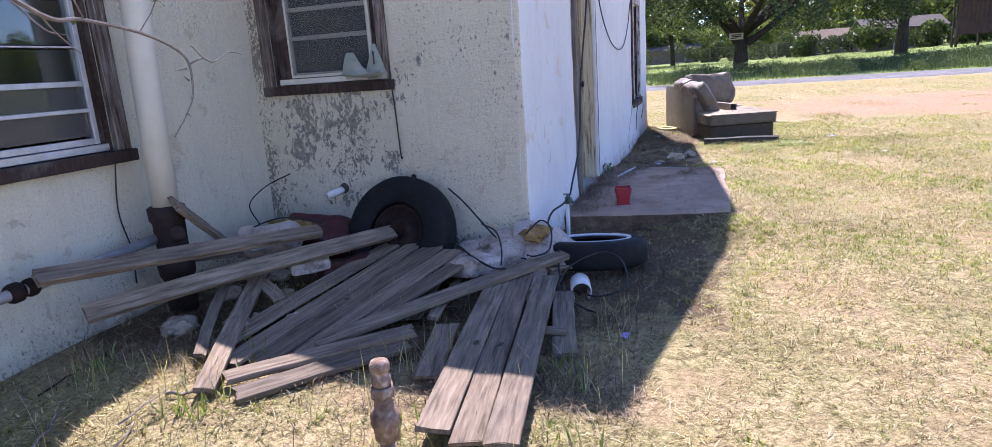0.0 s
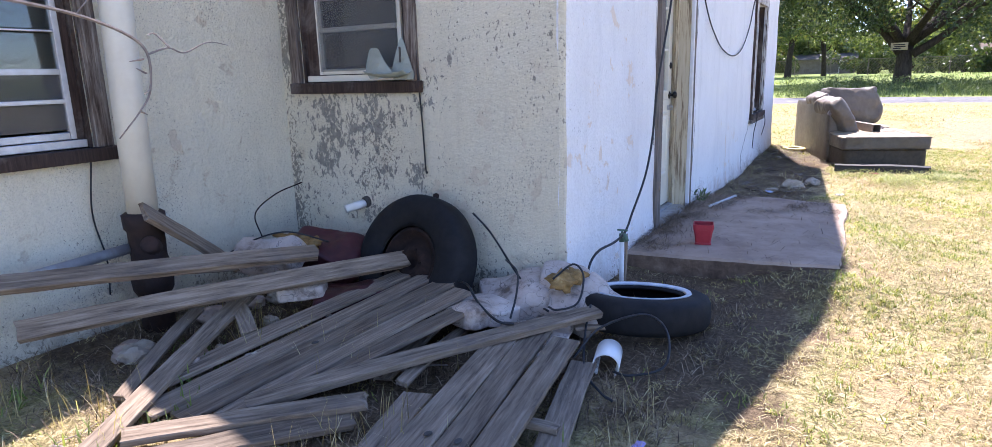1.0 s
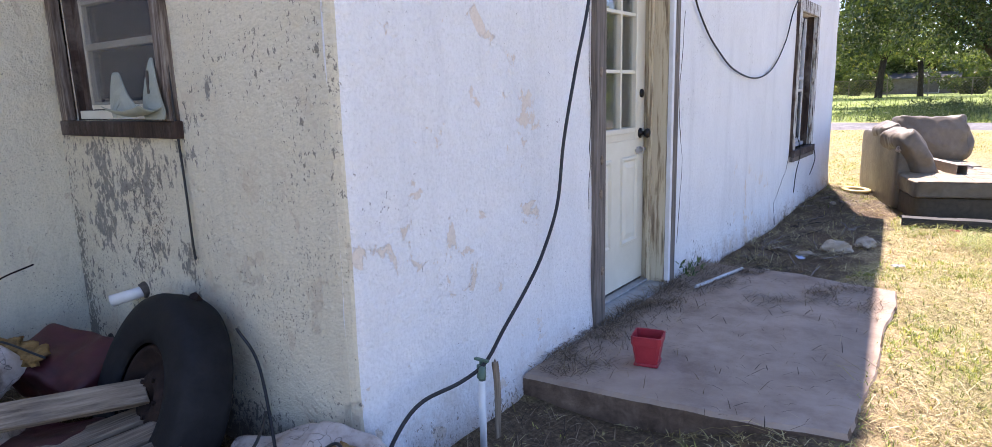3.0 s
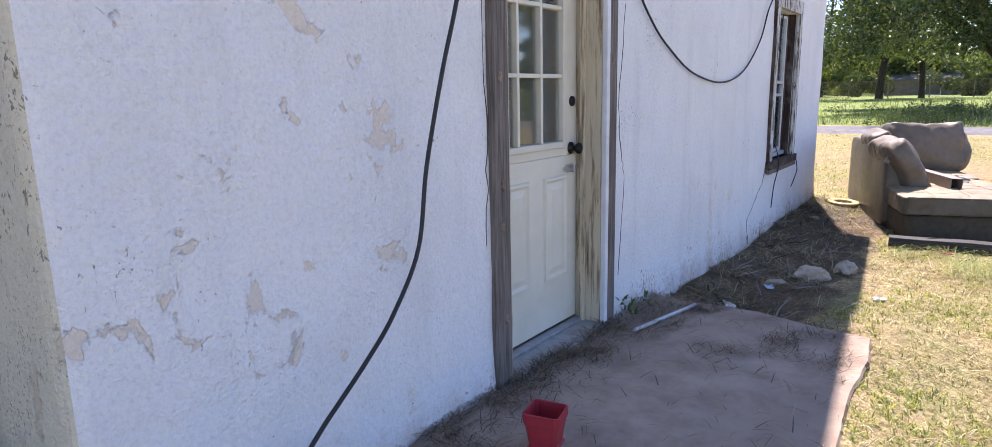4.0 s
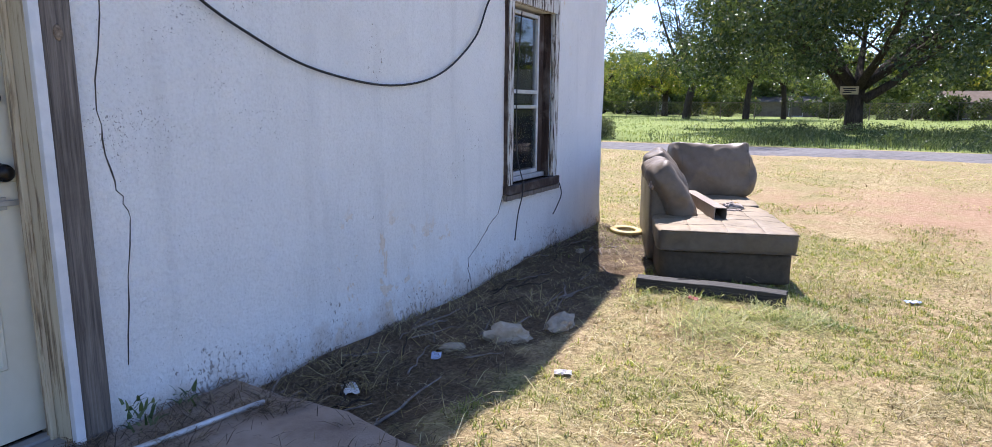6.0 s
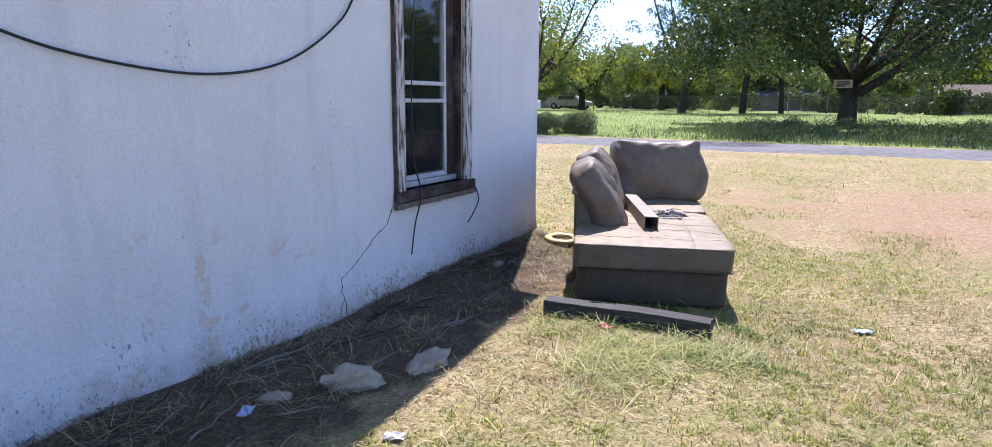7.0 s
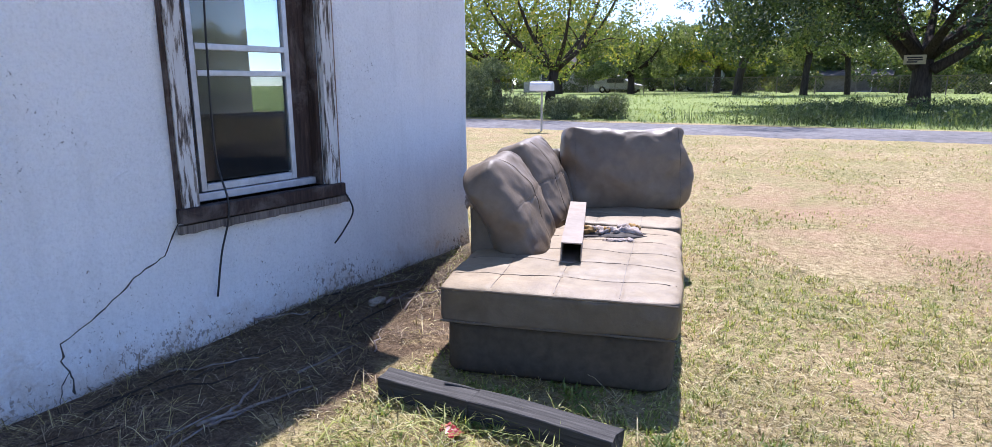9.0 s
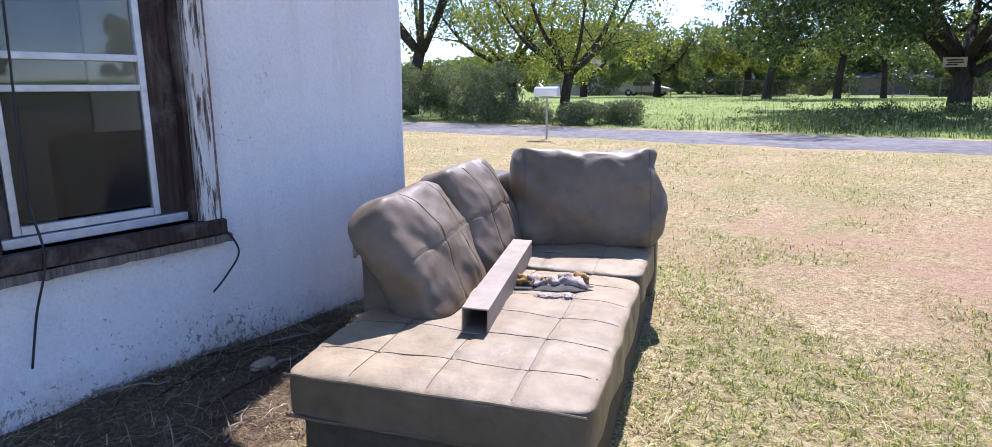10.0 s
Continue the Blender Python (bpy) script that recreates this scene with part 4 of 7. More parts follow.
leaf = part("door_leaf", B(-0.044, 0, DY0, DY1, DZ0, 1.1, 0.002), M_DOOR, door)
part("stile", B(-0.044, 0, DY0, LY0 - 0.001, 1.101, DZ1, 0.002), M_DOOR, leaf)
part("stile", B(-0.044, 0, LY1 + 0.001, DY1, 1.101, DZ1, 0.002), M_DOOR, leaf)
part("rail", B(-0.044, 0, LY0, LY1, LZ1, DZ1, 0.002), M_DOOR, leaf)
part("rail", B(-0.044, 0, LY0, LY1, 1.101, LZ0, 0.002), M_DOOR, leaf)
for y0, y1 in ((6.25, 6.475), (6.605, 6.845)):
    bm = bmesh.new()
    raised(bm, y0, y1, 0.44, 1.0, 0.005)
    part("door_panel", bm, M_DOOR, leaf, "moulded door panel")
# glazing frame and bars
for y0, y1, z0, z1 in ((LY0 - 0.022, LY0 + 0.012, LZ0 - 0.022, LZ1 + 0.022), (LY1 - 0.012, LY1 + 0.022, LZ0 - 0.022, LZ1 + 0.022),
                       (LY0 + 0.012, LY1 - 0.012, LZ0 - 0.022, LZ0 + 0.012), (LY0 + 0.012, LY1 - 0.012, LZ1 - 0.012, LZ1 + 0.022)):
    part("glazing_frame", B(-0.03, 0.012, y0, y1, z0, z1, 0.005), M_DOOR, leaf)
ph, pw = (LZ1 - LZ0 - 0.024) / 3, (LY1 - LY0 - 0.024) / 3
for k in (1, 2):
    y = LY0 + 0.012 + k * pw
    part("glazing_bar", B(-0.03, 0.009, y - 0.01, y + 0.01, LZ0 + 0.013, LZ1 - 0.013, 0.003), M_DOOR, leaf)
for k in (1, 2):
    z = LZ0 + 0.012 + k * ph
    for i in range(3):
        y = LY0 + 0.012 + i * pw
        part("glazing_bar", B(-0.03, 0.0085, y + 0.011, y + pw - 0.011, z - 0.01, z + 0.01, 0.003), M_DOOR, leaf)
for i in range(3):
    for j in range(3):
        y, z = LY0 + 0.012 + i * pw, LZ0 + 0.012 + j * ph
        p = part("pane", B(-0.02, -0.015, y + 0.004, y + pw - 0.004, z + 0.004, z + ph - 0.004), M_GLASS_DOOR, leaf)
        p.visible_shadow = False
# knob, deadbolt, hasp
bm = bmesh.new()
lathe(bm, [(0.033, 0), (0.033, 0.006), (0.013, 0.012), (0.012, 0.03), (0.026, 0.038), (0.031, 0.05), (0.027, 0.062), (0.012, 0.068), (0.0, 0.068)], 20,
      pose(0.0, 6.885, 1.135, 0, 90, 0))
part("door_knob", bm, M_DARK_METAL, leaf, "dark bronze door knob", True)
bm = bmesh.new()
lathe(bm, [(0.027, 0), (0.027, 0.008), (0.018, 0.014), (0.0, 0.014)], 20, pose(0.0, 6.895, 1.385, 0, 90, 0))
part("deadbolt", bm, M_DARK_METAL, leaf, "dark deadbolt rose", True)
bm = bmesh.new()
box(bm, 0.002, 0.008, 6.83, 6.9, 1.005, 1.05, 0.002)
box(bm, 0.008, 0.014, 6.80, 6.955, 1.018, 1.038, 0.002)
tube(bm, curve_pts([(0.01, 6.86, 1.012), (0.035, 6.86, 1.012), (0.035, 6.86, 1.045), (0.01, 6.86, 1.045)], 4), 0.004, 6)
part("hasp", bm, M_STEEL, leaf, "zinc-plated hasp and staple")
# casing, jambs, strip, threshold
part("casing", B(FX - DX - 0.012, FX - DX + 0.03, 5.95, 6.06, 0.08, 2.42, 0.006), M_WOOD_CASE, door, "weathered grey casing board")
part("casing", B(FX - DX - 0.012, FX - DX + 0.026, 6.985, 7.085, 0.08, 2.42, 0.006), M_WOOD_CASE, door, "weathered grey casing board")
part("casing", B(FX - DX - 0.012, FX - DX + 0.026, 6.06, 6.985, 2.3, 2.42, 0.006), M_WOOD_CASE, door)
part("jamb", B(-0.05, FX - DX + 0.004, 6.066, 6.1, 0.12, 2.295, 0.003), M_CREAM_PEEL, door)
part("jamb", B(-0.05, FX - DX + 0.004, 6.948, 6.964, 0.12, 2.295, 0.002), M_CREAM_PEEL, door, "cream jamb with peeling paint")
part("jamb", B(0.03, 0.06, 6.925, 6.947, 0.12, 2.295, 0.003), M_CREAM_PEEL, door)
for y, z in ((6.0, 1.5), (6.01, 1.05), (6.0, 0.87), (7.035, 1.6), (6.02, 0.45)):
    bm = bmesh.new()
    lathe(bm, [(0.016, 0.0), (0.014, 0.003), (0.009, 0.004), (0.006, 0.002), (0.0, 0.003)], 14, pose(FX - DX + (0.03 if y < 6.5 else 0.026), y, z, 0, 90, 0) @ Matrix.Diagonal((1.7, 1, 1, 1)))
    part("knot", bm, M_WOOD_GREY, door, "pale weathered knot", True)
part("weather_strip", B(FX - DX + 0.006, FX - DX + 0.036, 6.945, 6.98, 0.1, 2.3, 0.004), M_WHITE_METAL, door, "white metal edge strip")
bm = bmesh.new()
box(bm, -0.05, 0.2, 6.03, 6.97, 0.1, 0.15, 0.008)
box(bm, 0.0, 0.05, 6.1, 6.94, 0.15, 0.165, 0.004)
part("threshold", bm, M_GALV, door, "worn grey metal threshold")

# blind behind the door's panes
blind = thing("window_blind", "closed off-white slatted blind behind the door panes", "blind", m=pose(DX - 0.062, 0, 0))
for k in range(46):
    z = 1.12 + k * 0.024
    bm = B(-0.0135, 0.0135, 6.14, 6.83, -0.0007, 0.0007)
    s = part("slat", bm, M_BLIND, blind)
    s.matrix_basis = pose(0.003 * noise.noise(Vector((k, 0, 0))), 0, z, 0, 58 + 8 * noise.noise(Vector((k * 0.7, 4, 0))), 0)
w3 = bpy.data.objects["window_3"]
part("apron", plank_strip(1.06, 0.042, 0.03), M_WOOD_CASE, w3, "splintered pale apron board").matrix_basis = pose(-0.115, 0.02, -0.098)
# brown strips stand in for the dark, shaded gap along the casing
for x in (-0.1, 0.897):
    part("edge_strip", B(x, x + 0.013, -0.01, 0.02, -0.06, 1.5, 0.003), M_RUST_PALE if x > 0 else M_WOOD_BROWN, w3, "brown strip in place of the gap along the casing")
# dim things in the room behind the sash window
part("interior_panel", B(-3.3, -3.26, 11.7, 12.35, 0.14, 2.3, 0.01), M_DOOR)
tagged(bpy.data.objects["interior_panel"], "cream panel standing inside the dim room", "panel")
bm = bmesh.new()
box(bm, -2.2, -1.75, 11.0, 11.9, 0.14, 0.62, 0.03)
box(bm, -2.2, -2.05, 11.0, 11.9, 0.62, 1.12, 0.03)
tagged(part("dark_settee", bm, M_TIMBER), "dark upholstered settee inside the dim room", "settee")
part("head_rail", B(-0.02, 0.02, 6.13, 6.84, 2.225, 2.26), M_BLIND, blind)

# ---- porch slab ----
bm = bmesh.new()
outline = [(-1.12, 5.25), (-0.6, 5.32), (-0.1, 5.39), (0.185, 5.45), (0.2, 6.1), (0.16, 6.8), (0.175, 7.2), (0.14, 7.54), (-0.12, 7.58), (-0.45, 7.66), (-0.8, 7.64), (-1.12, 7.66)]
ring = []
for a, b in zip(outline, outline[1:] + outline[:1]):
    n = max(1, int((Vector(b) - Vector(a)).length / 0.06))
    for k in range(n):
        p = Vector(a).lerp(Vector(b), k / n)
        j = noise.noise_vector(Vector((p.x * 9, p.y * 9, 1))) * 0.012
        ring.append((p.x + j.x, p.y + j.y))
cx, cy = -0.5, 6.45
levels = [(1.0, -0.25), (1.0, 0.12), (0.988, 0.138)] + [(s, 0.143) for s in (0.9, 0.75, 0.6, 0.45, 0.3, 0.15)]
rows = []
for s, z in levels:
    rows.append([bm.verts.new((cx + (x - cx) * s, cy + (y - cy) * s,
                               z + (0.006 * noise.noise(Vector((x * s * 2.5, y * s * 2.5, 0))) if z > 0.1 else 0))) for x, y in ring])
for a, b in zip(rows, rows[1:]):
    for k in range(len(ring)):
        bm.faces.new((a[k], a[(k + 1) % len(ring)], b[(k + 1) % len(ring)], b[k]))
bm.faces.new(rows[-1])
bm.faces.new(rows[0][::-1])
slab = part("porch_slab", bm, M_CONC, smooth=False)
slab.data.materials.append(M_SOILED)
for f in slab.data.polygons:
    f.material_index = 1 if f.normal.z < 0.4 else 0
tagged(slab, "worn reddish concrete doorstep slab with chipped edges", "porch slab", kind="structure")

# ---- sofa ----
from mathutils.bvhtree import BVHTree
SOFA = pose(-0.02, 10.82, 0.0, 0, 0, 18.1)
sofa = thing("chaise_sofa", "torn sun-bleached taupe vinyl chaise sofa abandoned on the lawn", "sofa", m=SOFA)


def seams(bm, parent, lines_x, lines_y, sx, sy, at, mat):
    """Stitched seams: thin dark threads lying in the grooves of a cushion's upper face."""
    tree_ = BVHTree.FromBMesh(bm)
    runs = [[(lx, sy * (k / 40 - 0.5)) for k in range(1, 40)] for lx in lines_x] + [[(sx * (k / 40 - 0.5), ly) for k in range(1, 40)] for ly in lines_y]
    for run in runs:
        q = []
        for x, y in run:
            hit = tree_.ray_cast(Vector((x, y, 2)), Vector((0, 0, -1)))[0]
            if hit and hit.z > 0.03:
                q.append(hit + Vector((0, 0, 0.0005)))
        if len(q) > 3:
            part("seam", T3(q, 0.0022, 4), mat, parent).matrix_basis = pose(*at)


def placed(ob, *p):
    ob.matrix_basis = pose(*p)
    return ob


bm = cushion(1.04, 2.2, 0.27, 14, 20, rumple=0.004, puff=0)
placed(part("base", bm, M_SOFA_BASE, sofa, "dark dusty base", True), 0.53, 1.12, 0.125)
bm = cushion(1.08, 1.48, 0.185, 13, 84, (-0.28, 0.0, 0.28), (-0.5, -0.24, 0.02, 0.28, 0.52), 0.006, 0.016, 0.013, 3)
seams(bm, sofa, (-0.28, 0.0, 0.28), (-0.5, -0.24, 0.02, 0.28, 0.52), 1.08, 1.48, (0.53, 0.73, 0.335), M_PILLOW)
seat1 = placed(part("seat_cushion", bm, M_SOFA_SEAT, sofa, "bleached tufted seat cushion with a torn hole", True), 0.53, 0.73, 0.335)
bm = cushion(1.06, 0.8, 0.185, 12, 60, (-0.28, 0.0, 0.28), (-0.15, 0.12), 0.006, 0.02, 0.013, 8)
seams(bm, sofa, (-0.28, 0.0, 0.28), (-0.15, 0.12), 1.06, 0.8, (0.54, 1.87, 0.34), M_PILLOW)
seat2 = placed(part("seat_cushion", bm, M_SOFA_SEAT, sofa, "bleached tufted seat cushion", True), 0.54, 1.87, 0.34)
for z in (0.262, 0.412):
    q = [(0.02 + 1.03 * k / 20, -0.01 + 0.004 * noise.noise(Vector((k * 0.4, z, 0))), z + 0.004 * noise.noise(Vector((k * 0.5, z, 3)))) for k in range(21)]
    part("piping", T3(q, 0.0055, 6), M_SOFA, sofa)
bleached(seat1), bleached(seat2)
# frame of the back along one long side, and across the far end
bm = cushion(0.19, 1.9, 0.82, 12, 18, rumple=0.006, puff=0)
placed(part("back_frame", bm, M_SOFA, sofa, "upright padded back frame", True), 0.05, 1.58, 0.41)
bm = cushion(1.1, 0.2, 0.80, 12, 18, rumple=0.006, puff=0)
placed(part("end_frame", bm, M_SOFA, sofa, "padded end frame", True), 0.52, 2.46, 0.40)
# back pillows: local z is the outer face
bm = cushion(0.6, 0.8, 0.25, 4.6, 80, (-0.02,), (0.16, -0.12), 0.005, 0.04, 0.03, 11, ear=0.12)
seams(bm, sofa, (-0.02, 0.26), (0.16, -0.12, 0.33), 0.6, 0.8, (0.13, 0.93, 0.615, 0, 61, 4), M_SOFA)
placed(part("back_pillow", bm, M_PILLOW, sofa, "slumped tufted back pillow, seam split", True), 0.13, 0.93, 0.615, 0, 61, 4)
bm = cushion(0.62, 0.68, 0.24, 5.0, 80, (-0.02,), (0.14, -0.12), 0.005, 0.04, 0.028, 17, ear=0.12)
seams(bm, sofa, (-0.02, 0.25), (0.14, -0.12), 0.6, 0.66, (0.14, 1.6, 0.64, 0, 66, -2), M_SOFA)
placed(part("back_pillow", bm, M_PILLOW, sofa, "slumped tufted back pillow", True), 0.14, 1.6, 0.64, 0, 66, -2)
bm = cushion(0.87, 0.62, 0.27, 4.6, 60, (), (), 0.0, 0.05, 0.03, 23, ear=0.22)
for v in bm.verts:
    # slack between the upper corners, with folds running down from them
    up = max(0.0, v.co.y / 0.31)
    v.co.y -= 0.05 * up * max(0.0, 1 - (v.co.x / 0.47) ** 2)
    v.co.x += (0.045 * math.exp(-((v.co.y + 0.02) / 0.1) ** 2) - 0.03 * math.exp(-((v.co.y - 0.17) / 0.06) ** 2)) * smoothstep(0.25, 0.46, v.co.x)
    v.co.z += 0.011 * math.sin(26 * (abs(v.co.x) - 0.9 * v.co.y)) * math.exp(-((abs(v.co.x) - 0.36) / 0.13) ** 2)
seams(bm, sofa, (-0.36, 0.36), (), 0.93, 0.62, (0.66, 2.1, 0.715, 76, 0, 14), M_SOFA)
placed(part("back_pillow", bm, M_PILLOW, sofa, "large creased end pillow", True), 0.66, 2.1, 0.715, 76, 0, 14)


def lump(r, seed, squash=(1, 1, 0.6), rough=0.4, sub=3):
    bm = bmesh.new()
    bmesh.ops.create_icosphere(bm, subdivisions=sub, radius=1)
    for v in bm.verts:
        k = 1 + rough * noise.noise(v.co * 1.6 + Vector((seed, 0, 0))) + rough * 0.5 * noise.noise(v.co * 4.5 + Vector((0, seed, 0)))
        v.co = Vector((v.co.x * squash[0], v.co.y * squash[1], v.co.z * squash[2])) * r * k
    return bm


bm = lump(0.15, 61, (1.15, 0.55, 0.1), 0.5)
o = part("tear", bm, M_CRACK, sofa, "dark torn hole in the seat cover", True)
o.matrix_basis = pose(0.68, 1.13, 0.437, 0, 0, 10)
# torn hole with stuffing, along the middle of the first cushion
rs = random.Random(5)
for k in range(9):
    u, v = 0.52 + 0.035 * k + rs.uniform(-0.02, 0.02), 1.13 + 0.012 * k + rs.uniform(-0.05, 0.05)
    o = part("stuffing", lump(rs.uniform(0.028, 0.05), k, (1.4, 0.8, 0.7), 0.9), M_STUFF if k % 4 else M_FOAM, sofa, "grey stuffing torn out of the seat", True)
    o.matrix_basis = pose(u, v, 0.445, 0, 0, rs.uniform(0, 180))
for k in range(3):
    o = part("stuffing", lump(0.03, 40 + k, (1.2, 0.8, 0.35), 0.6), M_STUFF, sofa, "grey stuffing torn out of the seat", True)
    o.matrix_basis = pose(0.68 + 0.05 * k, 0.97 + 0.015 * k, 0.442, 0, 0, 40 * k)
o = part("stuffing", lump(0.05, 77, (0.5, 1.0, 0.8), 0.7), M_STUFF, sofa, "pale wadding at the split seam", True)
o.matrix_basis = pose(-0.03, 0.63, 0.70)

# hollow post sleeve lying on the seat
bm = bmesh.new()
L, h, t = 1.15, 0.052, 0.006
for y0, y1, z0, z1 in ((-h, h, -h, -h + t), (-h, h, h - t, h), (-h, -h + t, -h + t, h - t), (h - t, h, -h + t, h - t)):
    box(bm, 0, L, y0, y1, z0, z1)
sleeve = part("post_sleeve", bm, M_SLEEVE)
sleeve.matrix_basis = pose(0.345, 11.43, 0.487, 0, 0, 114.6) @ pose(0, 0, 0, 2, 0, 0)
tagged(sleeve, "hollow brown square post sleeve lying on the sofa seat", "post sleeve")

# timber in front of the sofa
rs = random.Random(9)


def plank(L, w, t, seed, bend=0.01, ragged=0.02, segs=18):
    """A weathered board along local x, centred across; edges uneven, ends ragged."""
    bm = bmesh.new()
    loops = []
    for i in range(segs + 1):
        x = L * i / segs
        dy = bend * math.sin(math.pi * i / segs) + 0.003 * noise.noise(Vector((x * 6, seed, 0)))
        dz = 0.6 * bend * math.sin(math.pi * i / segs + seed) + 0.002 * noise.noise(Vector((x * 9, seed, 7)))
        e = 0.0035
        sec = [(-w / 2 + e, -t / 2), (w / 2 - e, -t / 2), (w / 2, -t / 2 + e), (w / 2, t / 2 - e), (w / 2 - e, t / 2), (0, t / 2 - 0.001), (-w / 2 + e, t / 2), (-w / 2, t / 2 - e), (-w / 2, -t / 2 + e)]
        ring = []
        for k, (y, z) in enumerate(sec):
            jx = ragged * noise.noise(Vector((k * 0.9, seed * 3 + i, 1))) if i in (0, segs) else 0
            n = 0.004 * noise.noise(Vector((x * 8, y * 30 + seed, k)))
            ring.append(bm.verts.new((x + jx, y * (1 + n * 3) + dy, z + dz + n * 0.3)))
        loops.append(ring)
    n = len(loops[0])
    for a, b in zip(loops, loops[1:]):
        for k in range(n):
            bm.faces.new((a[k], a[(k + 1) % n], b[(k + 1) % n], b[k]))
    bm.faces.new(loops[0][::-1])
    bm.faces.new(loops[-1])
    return bm


def lay(p1, p2, roll=0.0):
    """Pose with local x from p1 to p2 and local z as near up as can be, then rolled."""
    a, b = Vector(p1), Vector(p2)
    x = (b - a).normalized()
    y = Vector((0, 0, 1)).cross(x).normalized()
    z = x.cross(y)
    m = Matrix((x, y, z)).transposed().to_4x4()
    m.translation = a
    return m @ pose(0, 0, 0, roll)


timber = thing("landscape_timber", "black weathered landscape timber lying in grass before the sofa", "timber", m=lay((-0.09, 10.55, 0.045), (0.93, 10.6, 0.05), 4))
part("beam", plank(0.452, 0.1, 0.1, 4, 0.004, 0.02), M_TIMBER, timber, "charred butt end")
o = part("beam", plank(0.592, 0.1, 0.1, 7, 0.006, 0.02), M_TIMBER, timber, "charred length past the split")
o.matrix_basis = pose(0.457, 0.002, 0.002, 1, 0, -0.6)
part("splinter", plank(0.3, 0.014, 0.008, 15, 0.004, 0.03, 8), M_TIMBER, timber).matrix_basis = pose(0.3, 0.03, 0.052, 0, 0, 3)

# ---- heap of boards ----
BOARDS = [  # ends, width, thickness, roll, label
    ((-2.94, 2.35, 0.29), (-2.06, 4.03, 0.30), 0.10, 0.042, 48, "long weathered stud with a broken end"),
    ((-3.0, 2.19, 0.535), (-2.38, 3.62, 0.40), 0.095, 0.038, 35, "long weathered stud propped on the metal pipe"),
    ((-2.86, 2.96, 0.73), (-3.0, 3.55, 0.27), 0.11, 0.03, 50, "dark short board leaning on the drain"),
    ((-2.36, 2.46, 0.06), (-2.06, 4.03, 0.215), 0.15, 0.022, -3, "grey weathered fence plank with knot holes"),
    ((-2.18, 2.42, 0.05), (-1.88, 3.98, 0.22), 0.15, 0.022, -3, "grey weathered fence plank with knot holes"),
    ((-2.02, 2.46, 0.055), (-1.71, 3.92, 0.222), 0.15, 0.022, -4, "grey weathered fence plank"),
    ((-1.88, 2.55, 0.05), (-1.55, 3.84, 0.222), 0.15, 0.022, -5, "grey weathered fence plank"),
    ((-1.77, 2.66, 0.055), (-1.40, 3.70, 0.22), 0.14, 0.022, -6, "grey weathered fence plank with a split edge"),
    ((-2.06, 2.14, 0.07), (-2.66, 3.36, 0.20), 0.095, 0.03, 8, "weathered stud lying across the heap"),
    ((-2.33, 2.42, 0.09), (-2.74, 3.1, 0.18), 0.06, 0.025, 20, "narrow weathered batten in the heap"),
    ((-2.74, 3.3, 0.2), (-2.33, 3.08, 0.13), 0.08, 0.022, 5, "short broken board end in the heap"),
    ((-0.915, 2.02, 0.08), (-1.18, 3.76, 0.13), 0.135, 0.022, 2, "pale weathered plank with a knot hole"),
    ((-0.77, 1.98, 0.075), (-1.045, 3.74, 0.12), 0.125, 0.022, -2, "pale weathered plank between two others"),
    ((-0.64, 1.98, 0.08), (-0.885, 3.7, 0.12), 0.13, 0.022, 3, "pale weathered plank with a ragged end"),
    ((-1.78, 2.6, 0.10), (-0.84, 4.0, 0.175), 0.085, 0.035, 12, "weathered stud lying across the planks"),
    ((-2.03, 2.24, 0.075), (-1.36, 2.83, 0.115), 0.09, 0.03, 10, "short weathered stud in dry grass"),
    ((-1.90, 2.15, 0.06), (-1.38, 2.75, 0.06), 0.10, 0.03, 14, "short board with its end in the sun"),
    ((-1.5, 3.08, 0.07), (-1.58, 3.66, 0.12), 0.11, 0.02, 0, "short grey board in the heap"),
    ((-1.36, 3.05, 0.08), (-1.42, 3.68, 0.11), 0.06, 0.02, 12, "narrow grey batten in the heap"),
    ((-1.15, 2.5, 0.035), (-1.28, 3.05, 0.05), 0.13, 0.02, 0, "short grey board half sunk in grass"),
    ((-0.60, 2.85, 0.03), (-0.78, 3.66, 0.04), 0.12, 0.02, 0, "dark board half sunk in grass"),
    ((-0.86, 3.0, 0.06), (-0.64, 3.06, 0.05), 0.045, 0.03, 0, "broken stick of grey wood"),
    ((-0.92, 3.9, 0.1), (-0.68, 4.1, 0.09), 0.07, 0.022, 0, "short broken board by the tyre"),
    ((-3.12, 3.3, 0.3), (-2.72, 3.75, 0.27), 0.08, 0.03, 10, "short board end behind the studs"),
]
for i, (a, b, w_, t_, roll, label) in enumerate(BOARDS):
    o = part("board", plank((Vector(b) - Vector(a)).length, w_, t_, i * 1.7 + 2, 0.006 if w_ > 0.1 else 0.012, 0.03), M_WOOD_GREY)
    o.matrix_basis = lay(a, b, roll)
    tagged(o, label, "board", "boards of the scrap heap")
# knot holes: dark rounds let into the planks
for x, y, z in ((-0.995, 2.73, 0.1155), (-2.05, 3.35, 0.173), (-1.9, 3.1, 0.15), (-0.88, 2.75, 0.107)):
    bm = bmesh.new()
    lathe(bm, [(0.013, 0), (0.011, 0.004), (0.0, 0.0045)], 12)
    o = tagged(part("knot_hole", bm, M_CRACK), "dark knot hole in a plank", "knot hole", "knot holes of the planks")
    o.matrix_basis = pose(x, y, z, 0, 0, 80) @ Matrix.Diagonal((1.5, 1, 1, 1))


# ---- tyres ----


